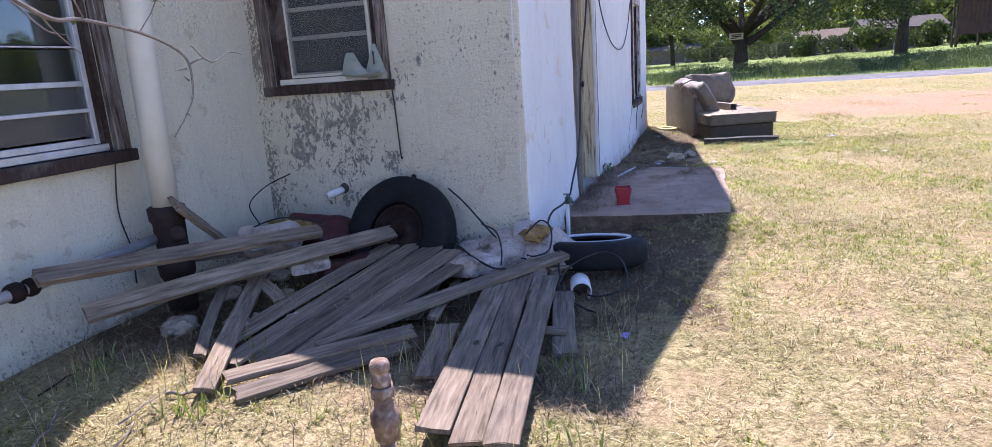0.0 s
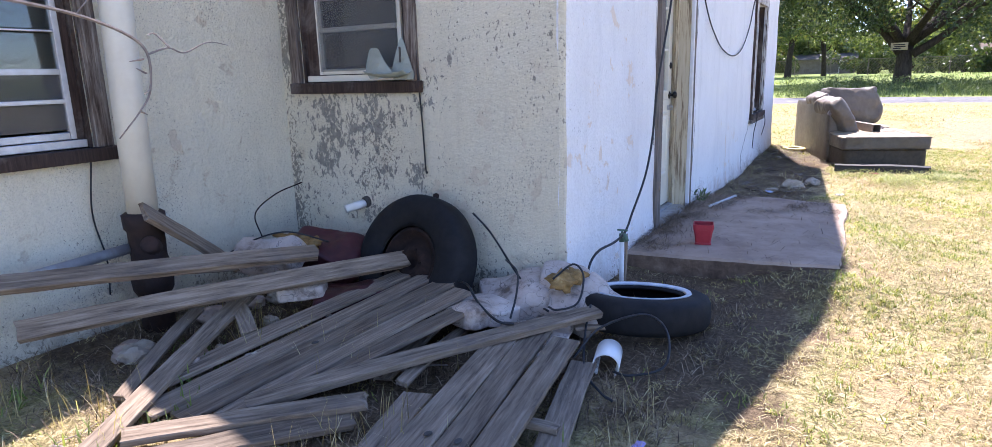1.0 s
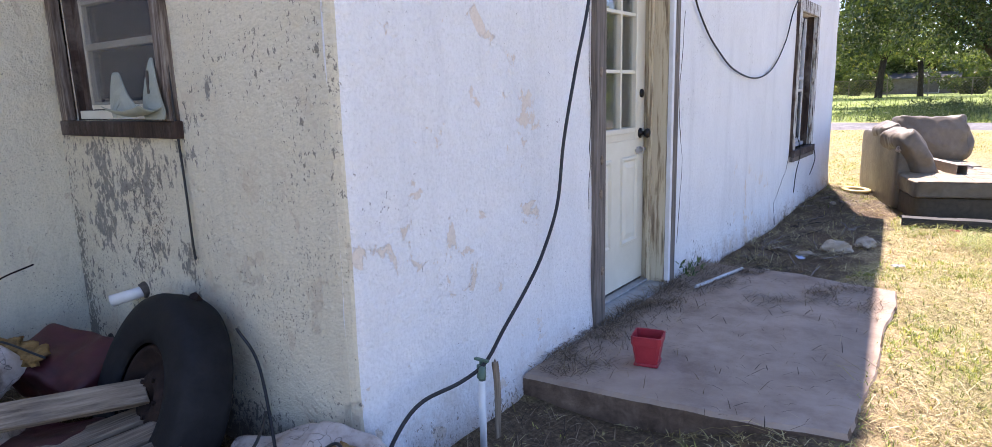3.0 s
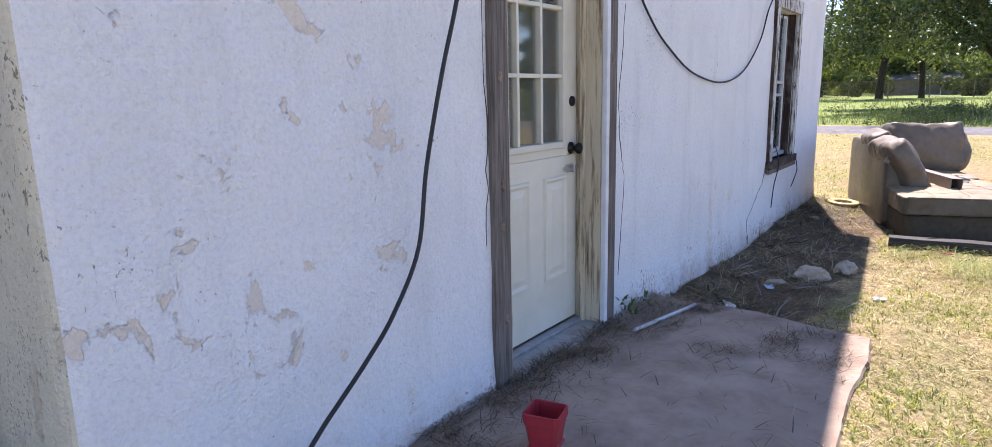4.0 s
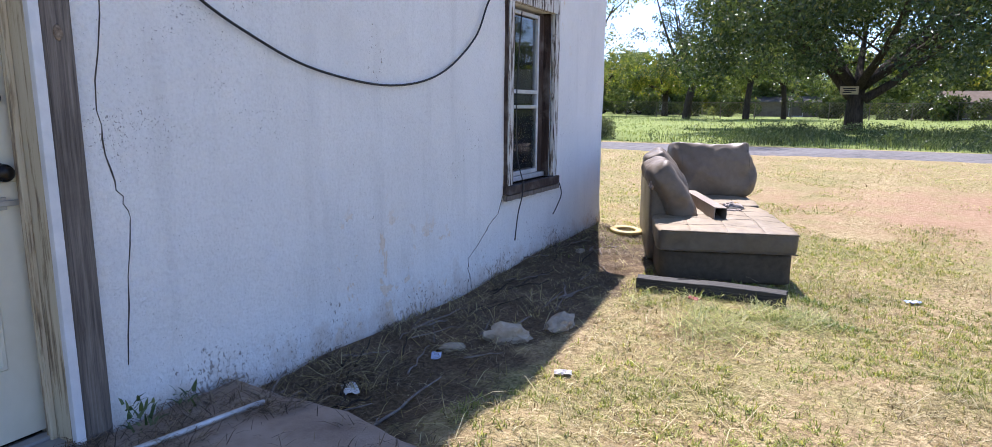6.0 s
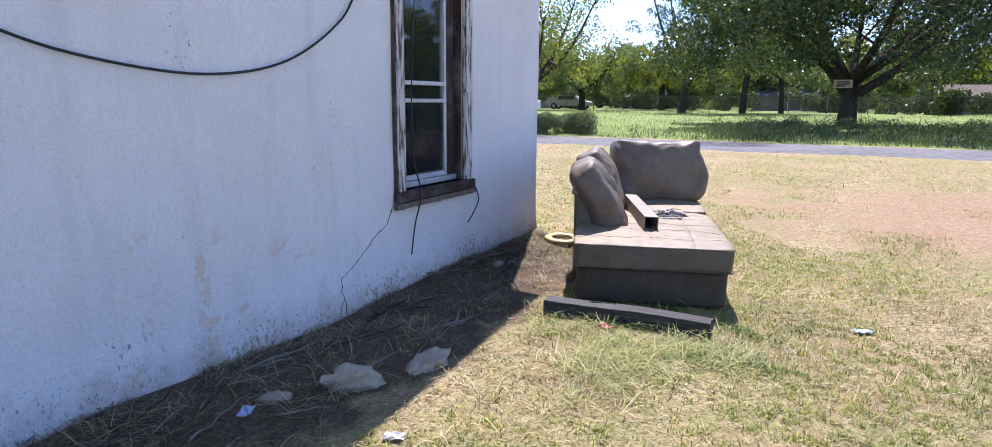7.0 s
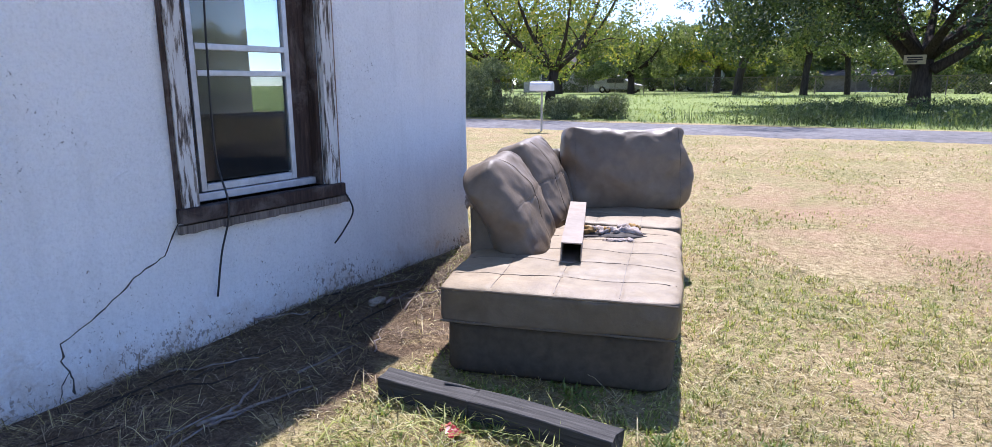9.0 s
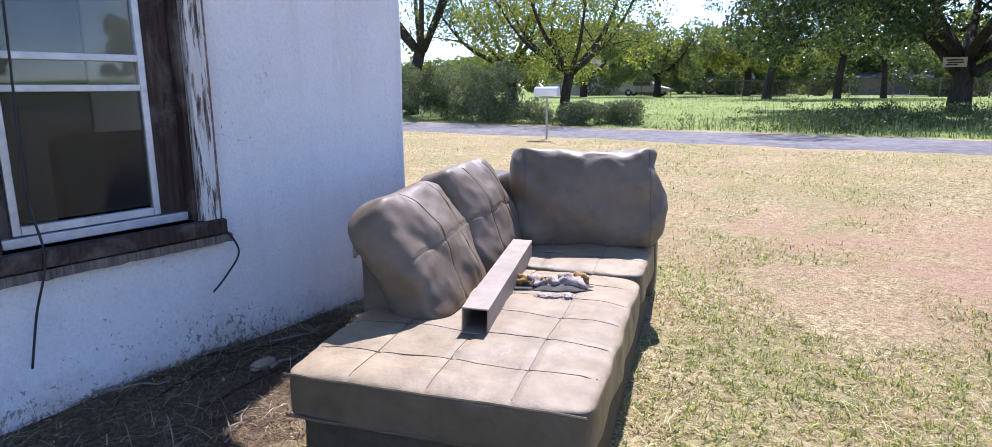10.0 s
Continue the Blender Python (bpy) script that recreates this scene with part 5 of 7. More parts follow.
def tyre_profile(R, r, wd):
    hw = wd / 2
    return [(r, -hw * 0.72), (r + 0.02, -hw * 0.86), ((R + r) / 2 - 0.01, -hw), (R - 0.045, -hw * 0.94), (R - 0.016, -hw * 0.8), (R - 0.003, -hw * 0.55), (R, 0),
            (R - 0.003, hw * 0.55), (R - 0.016, hw * 0.8), (R - 0.045, hw * 0.94), ((R + r) / 2 - 0.01, hw), (r + 0.02, hw * 0.86), (r, hw * 0.72),
            (r + 0.012, hw * 0.62), (R - 0.03, hw * 0.6), (R - 0.022, 0), (R - 0.03, -hw * 0.6), (r + 0.012, -hw * 0.62)]


def tyre(parent, R, r, wd, m):
    bm = bmesh.new()
    lathe(bm, tyre_profile(R, r, wd), 56, None, True)
    t = part("tyre", bm, M_RUBBER, parent, "", True)
    t.matrix_basis = m
    return t


wheel = thing("old_wheel", "bald tyre on a rusted steel rim leaning on the side wall", "wheel", m=pose(-2.01, 4.05, 0.275, 68, 0, -6))
tyre(wheel, 0.405, 0.205, 0.21, Matrix())
bm = bmesh.new()
lathe(bm, [(0.212, -0.07), (0.206, 0.055), (0.194, 0.07), (0.178, 0.06), (0.16, 0.02), (0.125, 0.01), (0.095, 0.045), (0.06, 0.05), (0.045, 0.03), (0.04, 0.03), (0.035, -0.02), (0.0, -0.02)], 40)
rim = part("rim", bm, M_RUST, wheel, "rusted steel rim", True)
for k in range(5):
    a = 2 * math.pi * k / 5
    bm = bmesh.new()
    lathe(bm, [(0.009, 0.04), (0.009, 0.058), (0.0, 0.06)], 6, pose(0.075 * math.cos(a), 0.075 * math.sin(a), 0))
    part("lug_nut", bm, M_RUST, rim)
bm = bmesh.new()
tube(bm, [(0.03, 0.395, -0.03), (0.05, 0.412, 0.0)], 0.02, 6)
part("mud_clod", bm, M_RUST, wheel)

wt = thing("whitewall_tyre", "black whitewall tyre lying flat in the grass", "tyre", m=pose(-0.73, 4.34, 0.098, -9, -2, 0))
t2 = tyre(wt, 0.37, 0.22, 0.19, Matrix())
bm = bmesh.new()
lathe(bm, [(0.238, 0.082), (0.241, 0.0915), (0.265, 0.0985), (0.269, 0.09)], 56, None, True)
part("white_band", bm, M_WHITEWALL, t2, "white sidewall band", True)


# ---- torn cushions and bags in the heap ----


def torn_cushion(name, label, p, size, rot, seed, mat, foam_at=None):
    o = thing(name, label, "torn cushion", "torn cushions of the heap", m=pose(*p, *rot))
    part("cover", cushion(size[0], size[1], size[2] * 0.7, 9, 40, (), (), 0, 0.012, 0.04, seed), mat, o, "", True)
    for k, q in enumerate(foam_at or ()):
        f = part("foam", lump(q[3] * 1.15, seed + k, (1, 0.8, 0.3), 1.0), M_FOAM, o, "yellow foam bared by a tear", True)
        f.matrix_basis = pose(*q[:3])
    return o


torn_cushion("torn_cushion", "cracked white vinyl cushion slumped on the heap", (-1.34, 4.05, 0.16), (0.36, 0.4, 0.15), (10, -12, 30), 31, M_BAG)
torn_cushion("torn_cushion", "split white vinyl cushion with yellow foam showing", (-1.10, 4.12, 0.2), (0.28, 0.34, 0.15), (32, 8, 10), 45, M_BAG, [(0.02, -0.02, 0.12, 0.06), (0.06, 0.05, 0.1, 0.05)])
torn_cushion("torn_cushion", "torn white vinyl cushion with foam at its edge", (-0.93, 4.12, 0.15), (0.26, 0.34, 0.14), (20, 24, -15), 52, M_BAG, [(0.11, 0.0, 0.04, 0.065), (0.1, -0.08, 0.0, 0.05)])
torn_cushion("torn_cushion", "cracked white vinyl cushion under the planks", (-1.42, 3.78, 0.14), (0.34, 0.38, 0.16), (-8, 6, 60), 67, M_BAG)
torn_cushion("torn_cushion", "white vinyl scrap under the stud", (-1.05, 3.72, 0.06), (0.34, 0.4, 0.12), (0, 4, 20), 71, M_BAG)
torn_cushion("red_cushion", "maroon vinyl cushion ripped open on white wadding", (-2.62, 3.98, 0.27), (0.46, 0.3, 0.24), (18, 8, 22), 83, M_MAROON, [(-0.2, -0.06, 0.12, 0.07), (-0.1, -0.08, 0.12, 0.06)])
torn_cushion("wadding", "dirty white wadding spilling from the cushion", (-2.80, 3.66, 0.32), (0.42, 0.22, 0.16), (30, 0, 20), 90, M_BAG)
torn_cushion("wadding", "dirty white wadding under the studs", (-2.45, 3.55, 0.2), (0.26, 0.2, 0.14), (5, 0, 50), 95, M_BAG)
torn_cushion("red_cushion", "maroon vinyl cushion under the studs", (-2.25, 3.75, 0.11), (0.45, 0.36, 0.16), (0, 0, 40), 99, M_MAROON)

# rubble and lumps under the heap
rs = random.Random(21)
for k in range(14):
    x, y = rs.uniform(-3.0, -1.9), rs.uniform(2.7, 3.9)
    o = part("stone", lump(rs.uniform(0.03, 0.09), k + 200, (1, 0.8, 0.6), 0.35), M_STONE if k % 3 else M_CONC)
    o.matrix_basis = pose(x, y, terrain(x, y) + 0.03, 0, 0, rs.uniform(0, 360))
    tagged(o, "grey lump of rubble under the boards", "rubble", "rubble of the heap")

# ---- drain, pipes, tap ----
drain = thing("drain_pipe", "cream plastic soil pipe rising from a rusted iron hub", "drain pipe", m=pose(-3.02, 3.05, 0))
part("pipe", T3([(0, 0, 0.66), (0.03, -0.01, 1.3), (0.075, -0.02, 2.0), (0.1, -0.02, 2.75)], 0.075, 24), M_PVC, drain, "yellowed plastic pipe", True)
bm = bmesh.new()
lathe(bm, [(0.08, -0.1), (0.085, 0.25), (0.1, 0.28), (0.108, 0.36), (0.1, 0.42), (0.088, 0.45), (0.09, 0.6), (0.103, 0.62), (0.106, 0.69), (0.09, 0.7), (0.0, 0.7)], 28)
hub = part("hub", bm, M_IRON, drain, "rusted cast-iron hub", True)
bm = bmesh.new()
lathe(bm, [(0.045, 0.0), (0.045, 0.12), (0.035, 0.13), (0.0, 0.13)], 16, pose(0.03, 0.02, 0.5, 40, 60, 0))
part("branch_socket", bm, M_IRON, hub, "", True)

pipe = thing("metal_pipe", "dull galvanised pipe with a rusty union along the wall", "pipe")
part("pipe", T3([(-3.06, 3.0, 0.515), (-3.07, 2.5, 0.49), (-3.08, 1.9, 0.465), (-3.1, 0.2, 0.39)], 0.028, 16), M_GALV, pipe, "", True)
bm = bmesh.new()
tube(bm, [(-3.08, 2.24, 0.478), (-3.08, 2.225, 0.478), (-3.08, 2.20, 0.477), (-3.08, 2.185, 0.476)], [0.038, 0.046, 0.046, 0.038], 14)
tube(bm, [(-3.08, 2.17, 0.476), (-3.08, 2.155, 0.476), (-3.08, 2.12, 0.475), (-3.08, 2.10, 0.475)], [0.04, 0.05, 0.05, 0.04], 14)
part("union", bm, M_RUST, pipe, "rusted pipe union", True)
part("support", T3([(-3.1, 0.3, -0.05), (-3.1, 0.3, 0.37)], 0.03, 10), M_RUST, pipe)

stub = thing("waste_pipe_stub", "white plastic waste pipe stub poking from the wall", "pipe")
part("pipe", T3([(-2.58, 4.36, 0.56), (-2.605, 4.27, 0.54), (-2.655, 4.185, 0.522)], 0.027, 16), M_PVC_WHITE, stub, "", True)
part("collar", T3([(-2.58, 4.325, 0.558), (-2.585, 4.295, 0.55)], [0.04, 0.036], 16), M_CRACK, stub)
o = part("wall_hole", T3([(-3.0, 4.32, 0.235), (-3.0, 4.298, 0.235)], 0.024, 12), M_CRACK)
tagged(o, "dark pipe hole in the side wall", "hole")

spig = thing("standpipe_valve", "flaking rusty gate valve on a short standpipe", "valve", m=pose(-0.915, 1.70, 0))
part("riser", T3([(0.02, -0.03, -0.1), (0.0, 0, 0.27)], 0.026, 16), M_RUST_PALE, spig, "", True)
bm = bmesh.new()
lathe(bm, [(0.03, 0.24), (0.038, 0.25), (0.04, 0.29), (0.046, 0.3), (0.046, 0.335), (0.033, 0.35), (0.028, 0.385), (0.026, 0.395)], 20)
part("valve_body", bm, M_RUST_PALE, spig, "", True)
bm = bmesh.new()
lathe(bm, [(0.038, 0.395), (0.041, 0.4), (0.041, 0.425), (0.036, 0.43)], 6)
part("hex_nut", bm, M_RUST_PALE, spig)
bm = bmesh.new()
lathe(bm, [(0.026, 0.43), (0.031, 0.44), (0.031, 0.46), (0.025, 0.465), (0.025, 0.475), (0.031, 0.48), (0.032, 0.5), (0.027, 0.512), (0.014, 0.518), (0.0, 0.518)], 20)
part("cap", bm, M_RUST_PALE, spig, "", True)

tap = thing("garden_tap", "green brass garden tap on a white plastic standpipe", "tap", m=pose(-0.985, 4.78, 0))
part("standpipe", T3([(0, 0, -0.1), (0, 0, 0.34)], 0.014, 14), M_PVC_WHITE, tap, "white plastic riser", True)
bm = bmesh.new()
tube(bm, [(0, 0, 0.335), (0, 0, 0.385)], 0.018, 10)
tube(bm, [(0, 0, 0.375), (0.03, -0.035, 0.385), (0.05, -0.06, 0.36)], 0.013, 10)
part("tap_body", bm, M_TAP, tap, "", True)
bm = bmesh.new()
tube(bm, [(0, 0, 0.385), (0, 0, 0.405)], 0.007, 8)
box(bm, -0.03, 0.035, -0.008, 0.008, 0.402, 0.412, 0.003)
part("handle", bm, M_TAP, tap)
o = part("wooden_stake", plank(0.36, 0.03, 0.015, 8), M_WOOD_GREY)
o.matrix_basis = lay((-1.0, 4.9, 0.0), (-1.0, 4.88, 0.35), 90)
tagged(o, "grey wooden stake beside the tap", "stake")

bm = bmesh.new()
lathe(bm, [(0.062, -0.09), (0.062, 0.09), (0.056, 0.09), (0.056, -0.09)], 28, None, True)
o = part("pvc_offcut", bm, M_PVC_WHITE, None, "", True)
o.matrix_basis = pose(-0.70, 3.76, 0.04, 90, 0, 14)
tagged(o, "short offcut of white plastic pipe on the ground", "pipe offcut")

# ---- red pot, tube, stones, litter ----
bm = bmesh.new()
pot = thing("flower_pot", "small red square plastic flower pot on the slab", "flower pot", m=pose(-0.69, 5.67, 0.143, 0, 0, 12))
prof = [(0.048, 0.0), (0.064, 0.105), (0.068, 0.106), (0.07, 0.145), (0.064, 0.145), (0.06, 0.104), (0.046, 0.01)]
rings = []
for r, z in prof:
    rings.append([bm.verts.new((sx * r, sy * r, z + 0.006 * noise.noise(Vector((sx * r * 40, sy * r * 40, z * 20))))) for sx, sy in
                  ((-1, -0.8), (-0.8, -1), (0.8, -1), (1, -0.8), (1, 0.8), (0.8, 1), (-0.8, 1), (-1, 0.8))])
for a, b in zip(rings, rings[1:]):
    for k in range(8):
        bm.faces.new((a[k], a[(k + 1) % 8], b[(k + 1) % 8], b[k]))
bm.faces.new(rings[0][::-1]), bm.faces.new(rings[-1])
part("pot", bm, M_RED, pot)
part("saucer", B(-0.056, 0.056, -0.056, 0.056, 0.0, 0.014, 0.004), M_RED, pot)

bm = bmesh.new()
lathe(bm, [(0.012, 0.0), (0.012, 0.6), (0.0095, 0.6), (0.0095, 0.0)], 14, None, True)
o = part("metal_tube", bm, M_ALU, None, "", True)
o.matrix_basis = lay((-0.91, 6.93, 0.157), (-0.79, 7.52, 0.157)) @ pose(0, 0, 0, 0, 90, 0)
tagged(o, "thin pale metal tube lying on the slab", "tube")

for x, y, r, sq, sd in ((-0.43, 9.02, 0.12, (1.1, 0.75, 0.6), 1), (-0.26, 9.42, 0.13, (1.2, 0.6, 0.38), 2), (-0.62, 8.72, 0.06, (1.2, 0.9, 0.4), 5), (-0.85, 11.3, 0.05, (1.4, 0.8, 0.4), 6)):
    o = part("stone", lump(r, sd * 13, sq, 0.42, 3), M_STONE)
    o.matrix_basis = pose(x, y, terrain(x, y) + r * 0.18, 0, 0, sd * 47)
    tagged(o, "pale limestone lump lying by the wall", "stone", "stones by the wall")


def scrap(name, label, x, y, r, mat, seed, z=None):
    bm = bmesh.new()
    bmesh.ops.create_grid(bm, x_segments=5, y_segments=4, size=1)
    for v in bm.verts:
        v.co = Vector((v.co.x * r, v.co.y * r * 0.6, 0.35 * r * noise.noise(v.co * 1.7 + Vector((seed, 0, 0))) + 0.006))
    g = bmesh.ops.extrude_face_region(bm, geom=bm.faces[:])
    bmesh.ops.translate(bm, vec=(0, 0, 0.003), verts=[e for e in g["geom"] if isinstance(e, bmesh.types.BMVert)])
    o = part(name, bm, mat)
    o.matrix_basis = pose(x, y, (terrain(x, y) if z is None else z) + 0.01, 0, 0, seed * 40)
    return tagged(o, label, "litter", "litter on the lawn")


scrap("plastic_scrap", "crumpled pale blue plastic scrap on the lawn", 1.75, 11.12, 0.05, M_BLUE, 1)
scrap("plastic_scrap", "crumpled blue plastic scrap by the wall", -0.62, 8.55, 0.045, M_BLUE, 3)
scrap("plastic_scrap", "flattened clear-blue bottle scrap on the lawn", 0.05, 8.72, 0.045, M_GALV, 5)
scrap("plastic_scrap", "lilac plastic scrap in the grass", -0.36, 3.15, 0.03, M_PURPLE, 2)
scrap("plastic_scrap", "white plastic scrap in the lawn", 2.1, 9.4, 0.03, M_WHITE_PAINT, 6)
scrap("plastic_scrap", "white plastic scrap by the slab", -0.75, 8.0, 0.06, M_WHITE_PAINT, 8)
scrap("rag", "small faded red rag by the timber", 0.36, 10.42, 0.05, M_RED, 4)
bm = bmesh.new()
lathe(bm, [(0.1, 0.0), (0.17, 0.0), (0.175, 0.02), (0.16, 0.03), (0.11, 0.03), (0.095, 0.02)], 28, None, True)
o = part("yellow_ring", bm, M_YELLOW, None, "", True)
o.matrix_basis = pose(-0.76, 12.42, terrain(-0.76, 12.42) + 0.012, 2, 3, 0)
tagged(o, "faded yellow plastic ring lying by the house corner", "plastic ring")

# broken green plastic saddle on the sill: two lobes rising from a dished tray


def bent_plate(outline, t, bow):
    """A thin plate in the xz plane from its outline, bowed outward about its upright axis."""
    bm = bmesh.new()
    f = bm.faces.new([bm.verts.new((x, 0, z)) for x, z in outline])
    g = bmesh.ops.extrude_face_region(bm, geom=[f])
    bmesh.ops.translate(bm, vec=(0, t, 0), verts=[e for e in g["geom"] if isinstance(e, bmesh.types.BMVert)])
    bmesh.ops.triangulate(bm, faces=bm.faces[:])
    bmesh.ops.subdivide_edges(bm, edges=bm.edges[:], cuts=3)
    mid = sum(x for x, z in outline) / len(outline)
    for v in bm.verts:
        v.co.y += bow * ((v.co.x - mid) / 0.1) ** 2 + 0.5 * v.co.z ** 2
    return bm


saddle = thing("plastic_bracket", "broken pale green plastic saddle lying on the window sill", "plastic bracket", m=pose(-2.255, 4.225, 1.338, 0, 0, 2))
part("lobe", bent_plate([(-0.16, 0.05), (-0.15, 0.1), (-0.125, 0.175), (-0.11, 0.188), (-0.07, 0.188), (-0.055, 0.178), (-0.01, 0.1), (0.03, 0.045), (0.02, 0.01), (-0.12, 0.01)], 0.006, 0.025), M_JUG, saddle, "rounded front lobe").matrix_basis = pose(0, -0.045, 0)
lobe = part("lobe", bent_plate([(0.0, 0.06), (0.03, 0.15), (0.055, 0.225), (0.066, 0.24), (0.08, 0.236), (0.1, 0.19), (0.13, 0.11), (0.157, 0.03), (0.15, 0.0), (0.01, 0.0)], 0.006, 0.02), M_JUG, saddle, "pointed rear lobe with a slot")
lobe.matrix_basis = pose(0, 0.01, 0)
part("slot", B(0.062, 0.072, 0.004, 0.014, 0.1, 0.19, 0.002), M_CRACK, lobe)
bm = bmesh.new()
bmesh.ops.create_grid(bm, x_segments=14, y_segments=6, size=0.5)
for v in bm.verts:
    v.co = Vector((v.co.x * 0.29, v.co.y * 0.1, 0.012 + 0.9 * v.co.y ** 2 * 0.1 + 0.03 * (v.co.x * 1.6) ** 2))
g = bmesh.ops.extrude_face_region(bm, geom=bm.faces[:])
bmesh.ops.translate(bm, vec=(0, 0, 0.005), verts=[e for e in g["geom"] if isinstance(e, bmesh.types.BMVert)])
part("tray", bm, M_JUG, saddle, "dished tray between the lobes", True).matrix_basis = pose(0.0, -0.02, 0)

# ---- cables ----


def cable(name, label, ctrl, r=0.006, mat=None, n=8, group="cables of the house"):
    o = part(name, T3(curve_pts(ctrl, n), r, 8), mat or M_BLACK, None, "", True)
    return tagged(o, label, "cable", group)


cable("cable", "black cable hanging down the front wall to the tap",
      [(-0.92, 5.8, 2.72), (-0.925, 5.66, 2.2), (-0.935, 5.53, 1.75), (-0.95, 5.455, 1.5), (-0.97, 5.385, 1.2), (-0.972, 5.33, 0.93), (-0.96, 5.19, 0.745), (-0.955, 5.06, 0.63), (-0.96, 4.9, 0.5), (-0.965, 4.78, 0.4),
       (-0.99, 4.66, 0.36), (-1.03, 4.5, 0.34), (-1.045, 4.4, 0.28), (-1.01, 4.27, 0.2), (-1.0, 4.23, 0.12), (-0.96, 4.15, 0.07)], 0.0075)
cable("cable", "black cable slung in a loop across the front wall",
      [(-1.11, 7.12, 2.5), (-1.12, 7.3, 2.05), (-1.12, 7.55, 1.82), (-1.12, 7.85, 1.67), (-1.12, 8.25, 1.54), (-1.12, 8.85, 1.48), (-1.12, 9.38, 1.57), (-1.12, 9.82, 1.83), (-1.11, 10.0, 2.1), (-1.10, 10.2, 2.28)], 0.0065)
cable("cable", "black wire dangling from the window casing", [(-1.12, 10.56, 2.1), (-1.15, 10.55, 1.5), (-1.13, 10.53, 0.98), (-1.075, 10.54, 0.72), (-1.095, 10.49, 0.49), (-1.10, 10.45, 0.28)], 0.005)
cable("cable", "short black wire curling below the sill", [(-1.1, 11.22, 0.72), (-1.09, 11.3, 0.70), (-1.08, 11.37, 0.57), (-1.09, 11.3, 0.46), (-1.10, 11.23, 0.39)], 0.005)
cable("cable", "black hose sagging from the wheel into the heap", [(-1.702, 4.22, 0.567), (-1.585, 4.22, 0.458), (-1.379, 4.12, 0.286), (-1.184, 4, 0.165), (-1.08, 3.92, 0.16)], 0.006)
cable("cable", "black hose looped over the torn cushions", [(-1.62, 3.92, 0.25), (-1.5, 3.82, 0.27), (-1.35, 3.68, 0.24), (-1.2, 3.6, 0.2), (-1.12, 3.62, 0.19)], 0.0065)
cable("cable", "thin black hose over the torn cushions", [(-1.45, 4.15, 0.33), (-1.3, 4.0, 0.32), (-1.2, 3.8, 0.27), (-1.16, 3.66, 0.2)], 0.0055)
cable("cable", "black hose hooped over a cushion", [(-1.1, 4.02, 0.3), (-1.02, 4.1, 0.37), (-0.94, 4.05, 0.33), (-0.93, 3.95, 0.22), (-1.0, 3.86, 0.2), (-1.06, 3.88, 0.2)], 0.0055)
cable("cable", "black hose trailing round the pipe offcut", [(-0.88, 4.0, 0.2), (-0.85, 3.85, 0.1), (-0.75, 3.6, 0.04), (-0.62, 3.45, 0.03), (-0.55, 3.4, 0.03)], 0.006)
cable("cable", "black hose looping in the grass", [(-0.83, 3.66, 0.06), (-0.78, 3.86, 0.14), (-0.6, 3.98, 0.2), (-0.47, 3.92, 0.16), (-0.43, 3.76, 0.06), (-0.55, 3.66, 0.03), (-0.64, 3.66, 0.03)], 0.006)
cable("cable", "thin dark wire down the wing wall", [(-3.2, 2.93, 1.0), (-3.22, 2.9, 0.7), (-3.21, 2.93, 0.45), (-3.215, 2.92, 0.25)], 0.0045)
cable("cable", "dark wire down the side wall beside the window", [(-2.1, 4.29, 2.3), (-2.105, 4.29, 1.56), (-2.085, 4.292, 1.1), (-2.075, 4.292, 0.8), (-2.06, 4.29, 0.78)], 0.005)
cable("cable", "stiff wire curling up from the heap", [(-2.9, 3.7, 0.42), (-3.0, 3.75, 0.55), (-2.92, 3.85, 0.66), (-2.78, 3.95, 0.73)], 0.004, M_RUST)
cable("cable", "stiff wire lying over the red cushion", [(-3.1, 3.5, 0.3), (-2.9, 3.65, 0.42), (-2.72, 3.75, 0.46), (-2.5, 3.85, 0.4)], 0.005)

# ---- dead branch hanging in from overhead ----
branch = thing("overhanging_branch", "bare grey branch with fresh leaves hanging before the wall", "branch")
part("stem", T3(curve_pts([(-2.45, 1.2, 2.3), (-2.5, 1.7, 1.95), (-2.5, 2.1, 1.69), (-2.5, 2.3, 1.675), (-2.5, 2.58, 1.63), (-2.5, 2.78, 1.56), (-2.5, 2.86, 1.48), (-2.5, 2.85, 1.33), (-2.5, 2.79, 1.24), (-2.5, 2.68, 1.13)], 6),
                [0.012 - 0.009 * k / 54 for k in range(55)], 6), M_TWIG, branch)
for pts in ([(-2.5, 2.86, 1.48), (-2.51, 2.97, 1.51), (-2.51, 3.05, 1.49), (-2.51, 3.18, 1.54), (-2.52, 3.3, 1.53)], [(-2.5, 2.97, 1.51), (-2.52, 2.92, 1.57), (-2.5, 2.87, 1.56)],
            [(-2.5, 2.3, 1.675), (-2.45, 2.22, 1.78), (-2.4, 2.19, 1.9)], [(-2.5, 2.1, 1.69), (-2.55, 2.2, 1.62), (-2.58, 2.32, 1.54)], [(-2.5, 2.0, 1.73), (-2.42, 2.05, 1.62), (-2.4, 2.12, 1.6)],
            [(-2.5, 2.85, 1.33), (-2.47, 2.8, 1.31)], [(-2.5, 2.84, 1.4), (-2.47, 2.78, 1.42)], [(-2.5, 2.79, 1.24), (-2.53, 2.84, 1.22)], [(-2.5, 2.84, 1.46), (-2.53, 2.79, 1.45)]):
    n = len(curve_pts(pts, 5))
    part("twig", T3(curve_pts(pts, 5), [0.005 - 0.0035 * k / n for k in range(n)], 5), M_TWIG, branch)
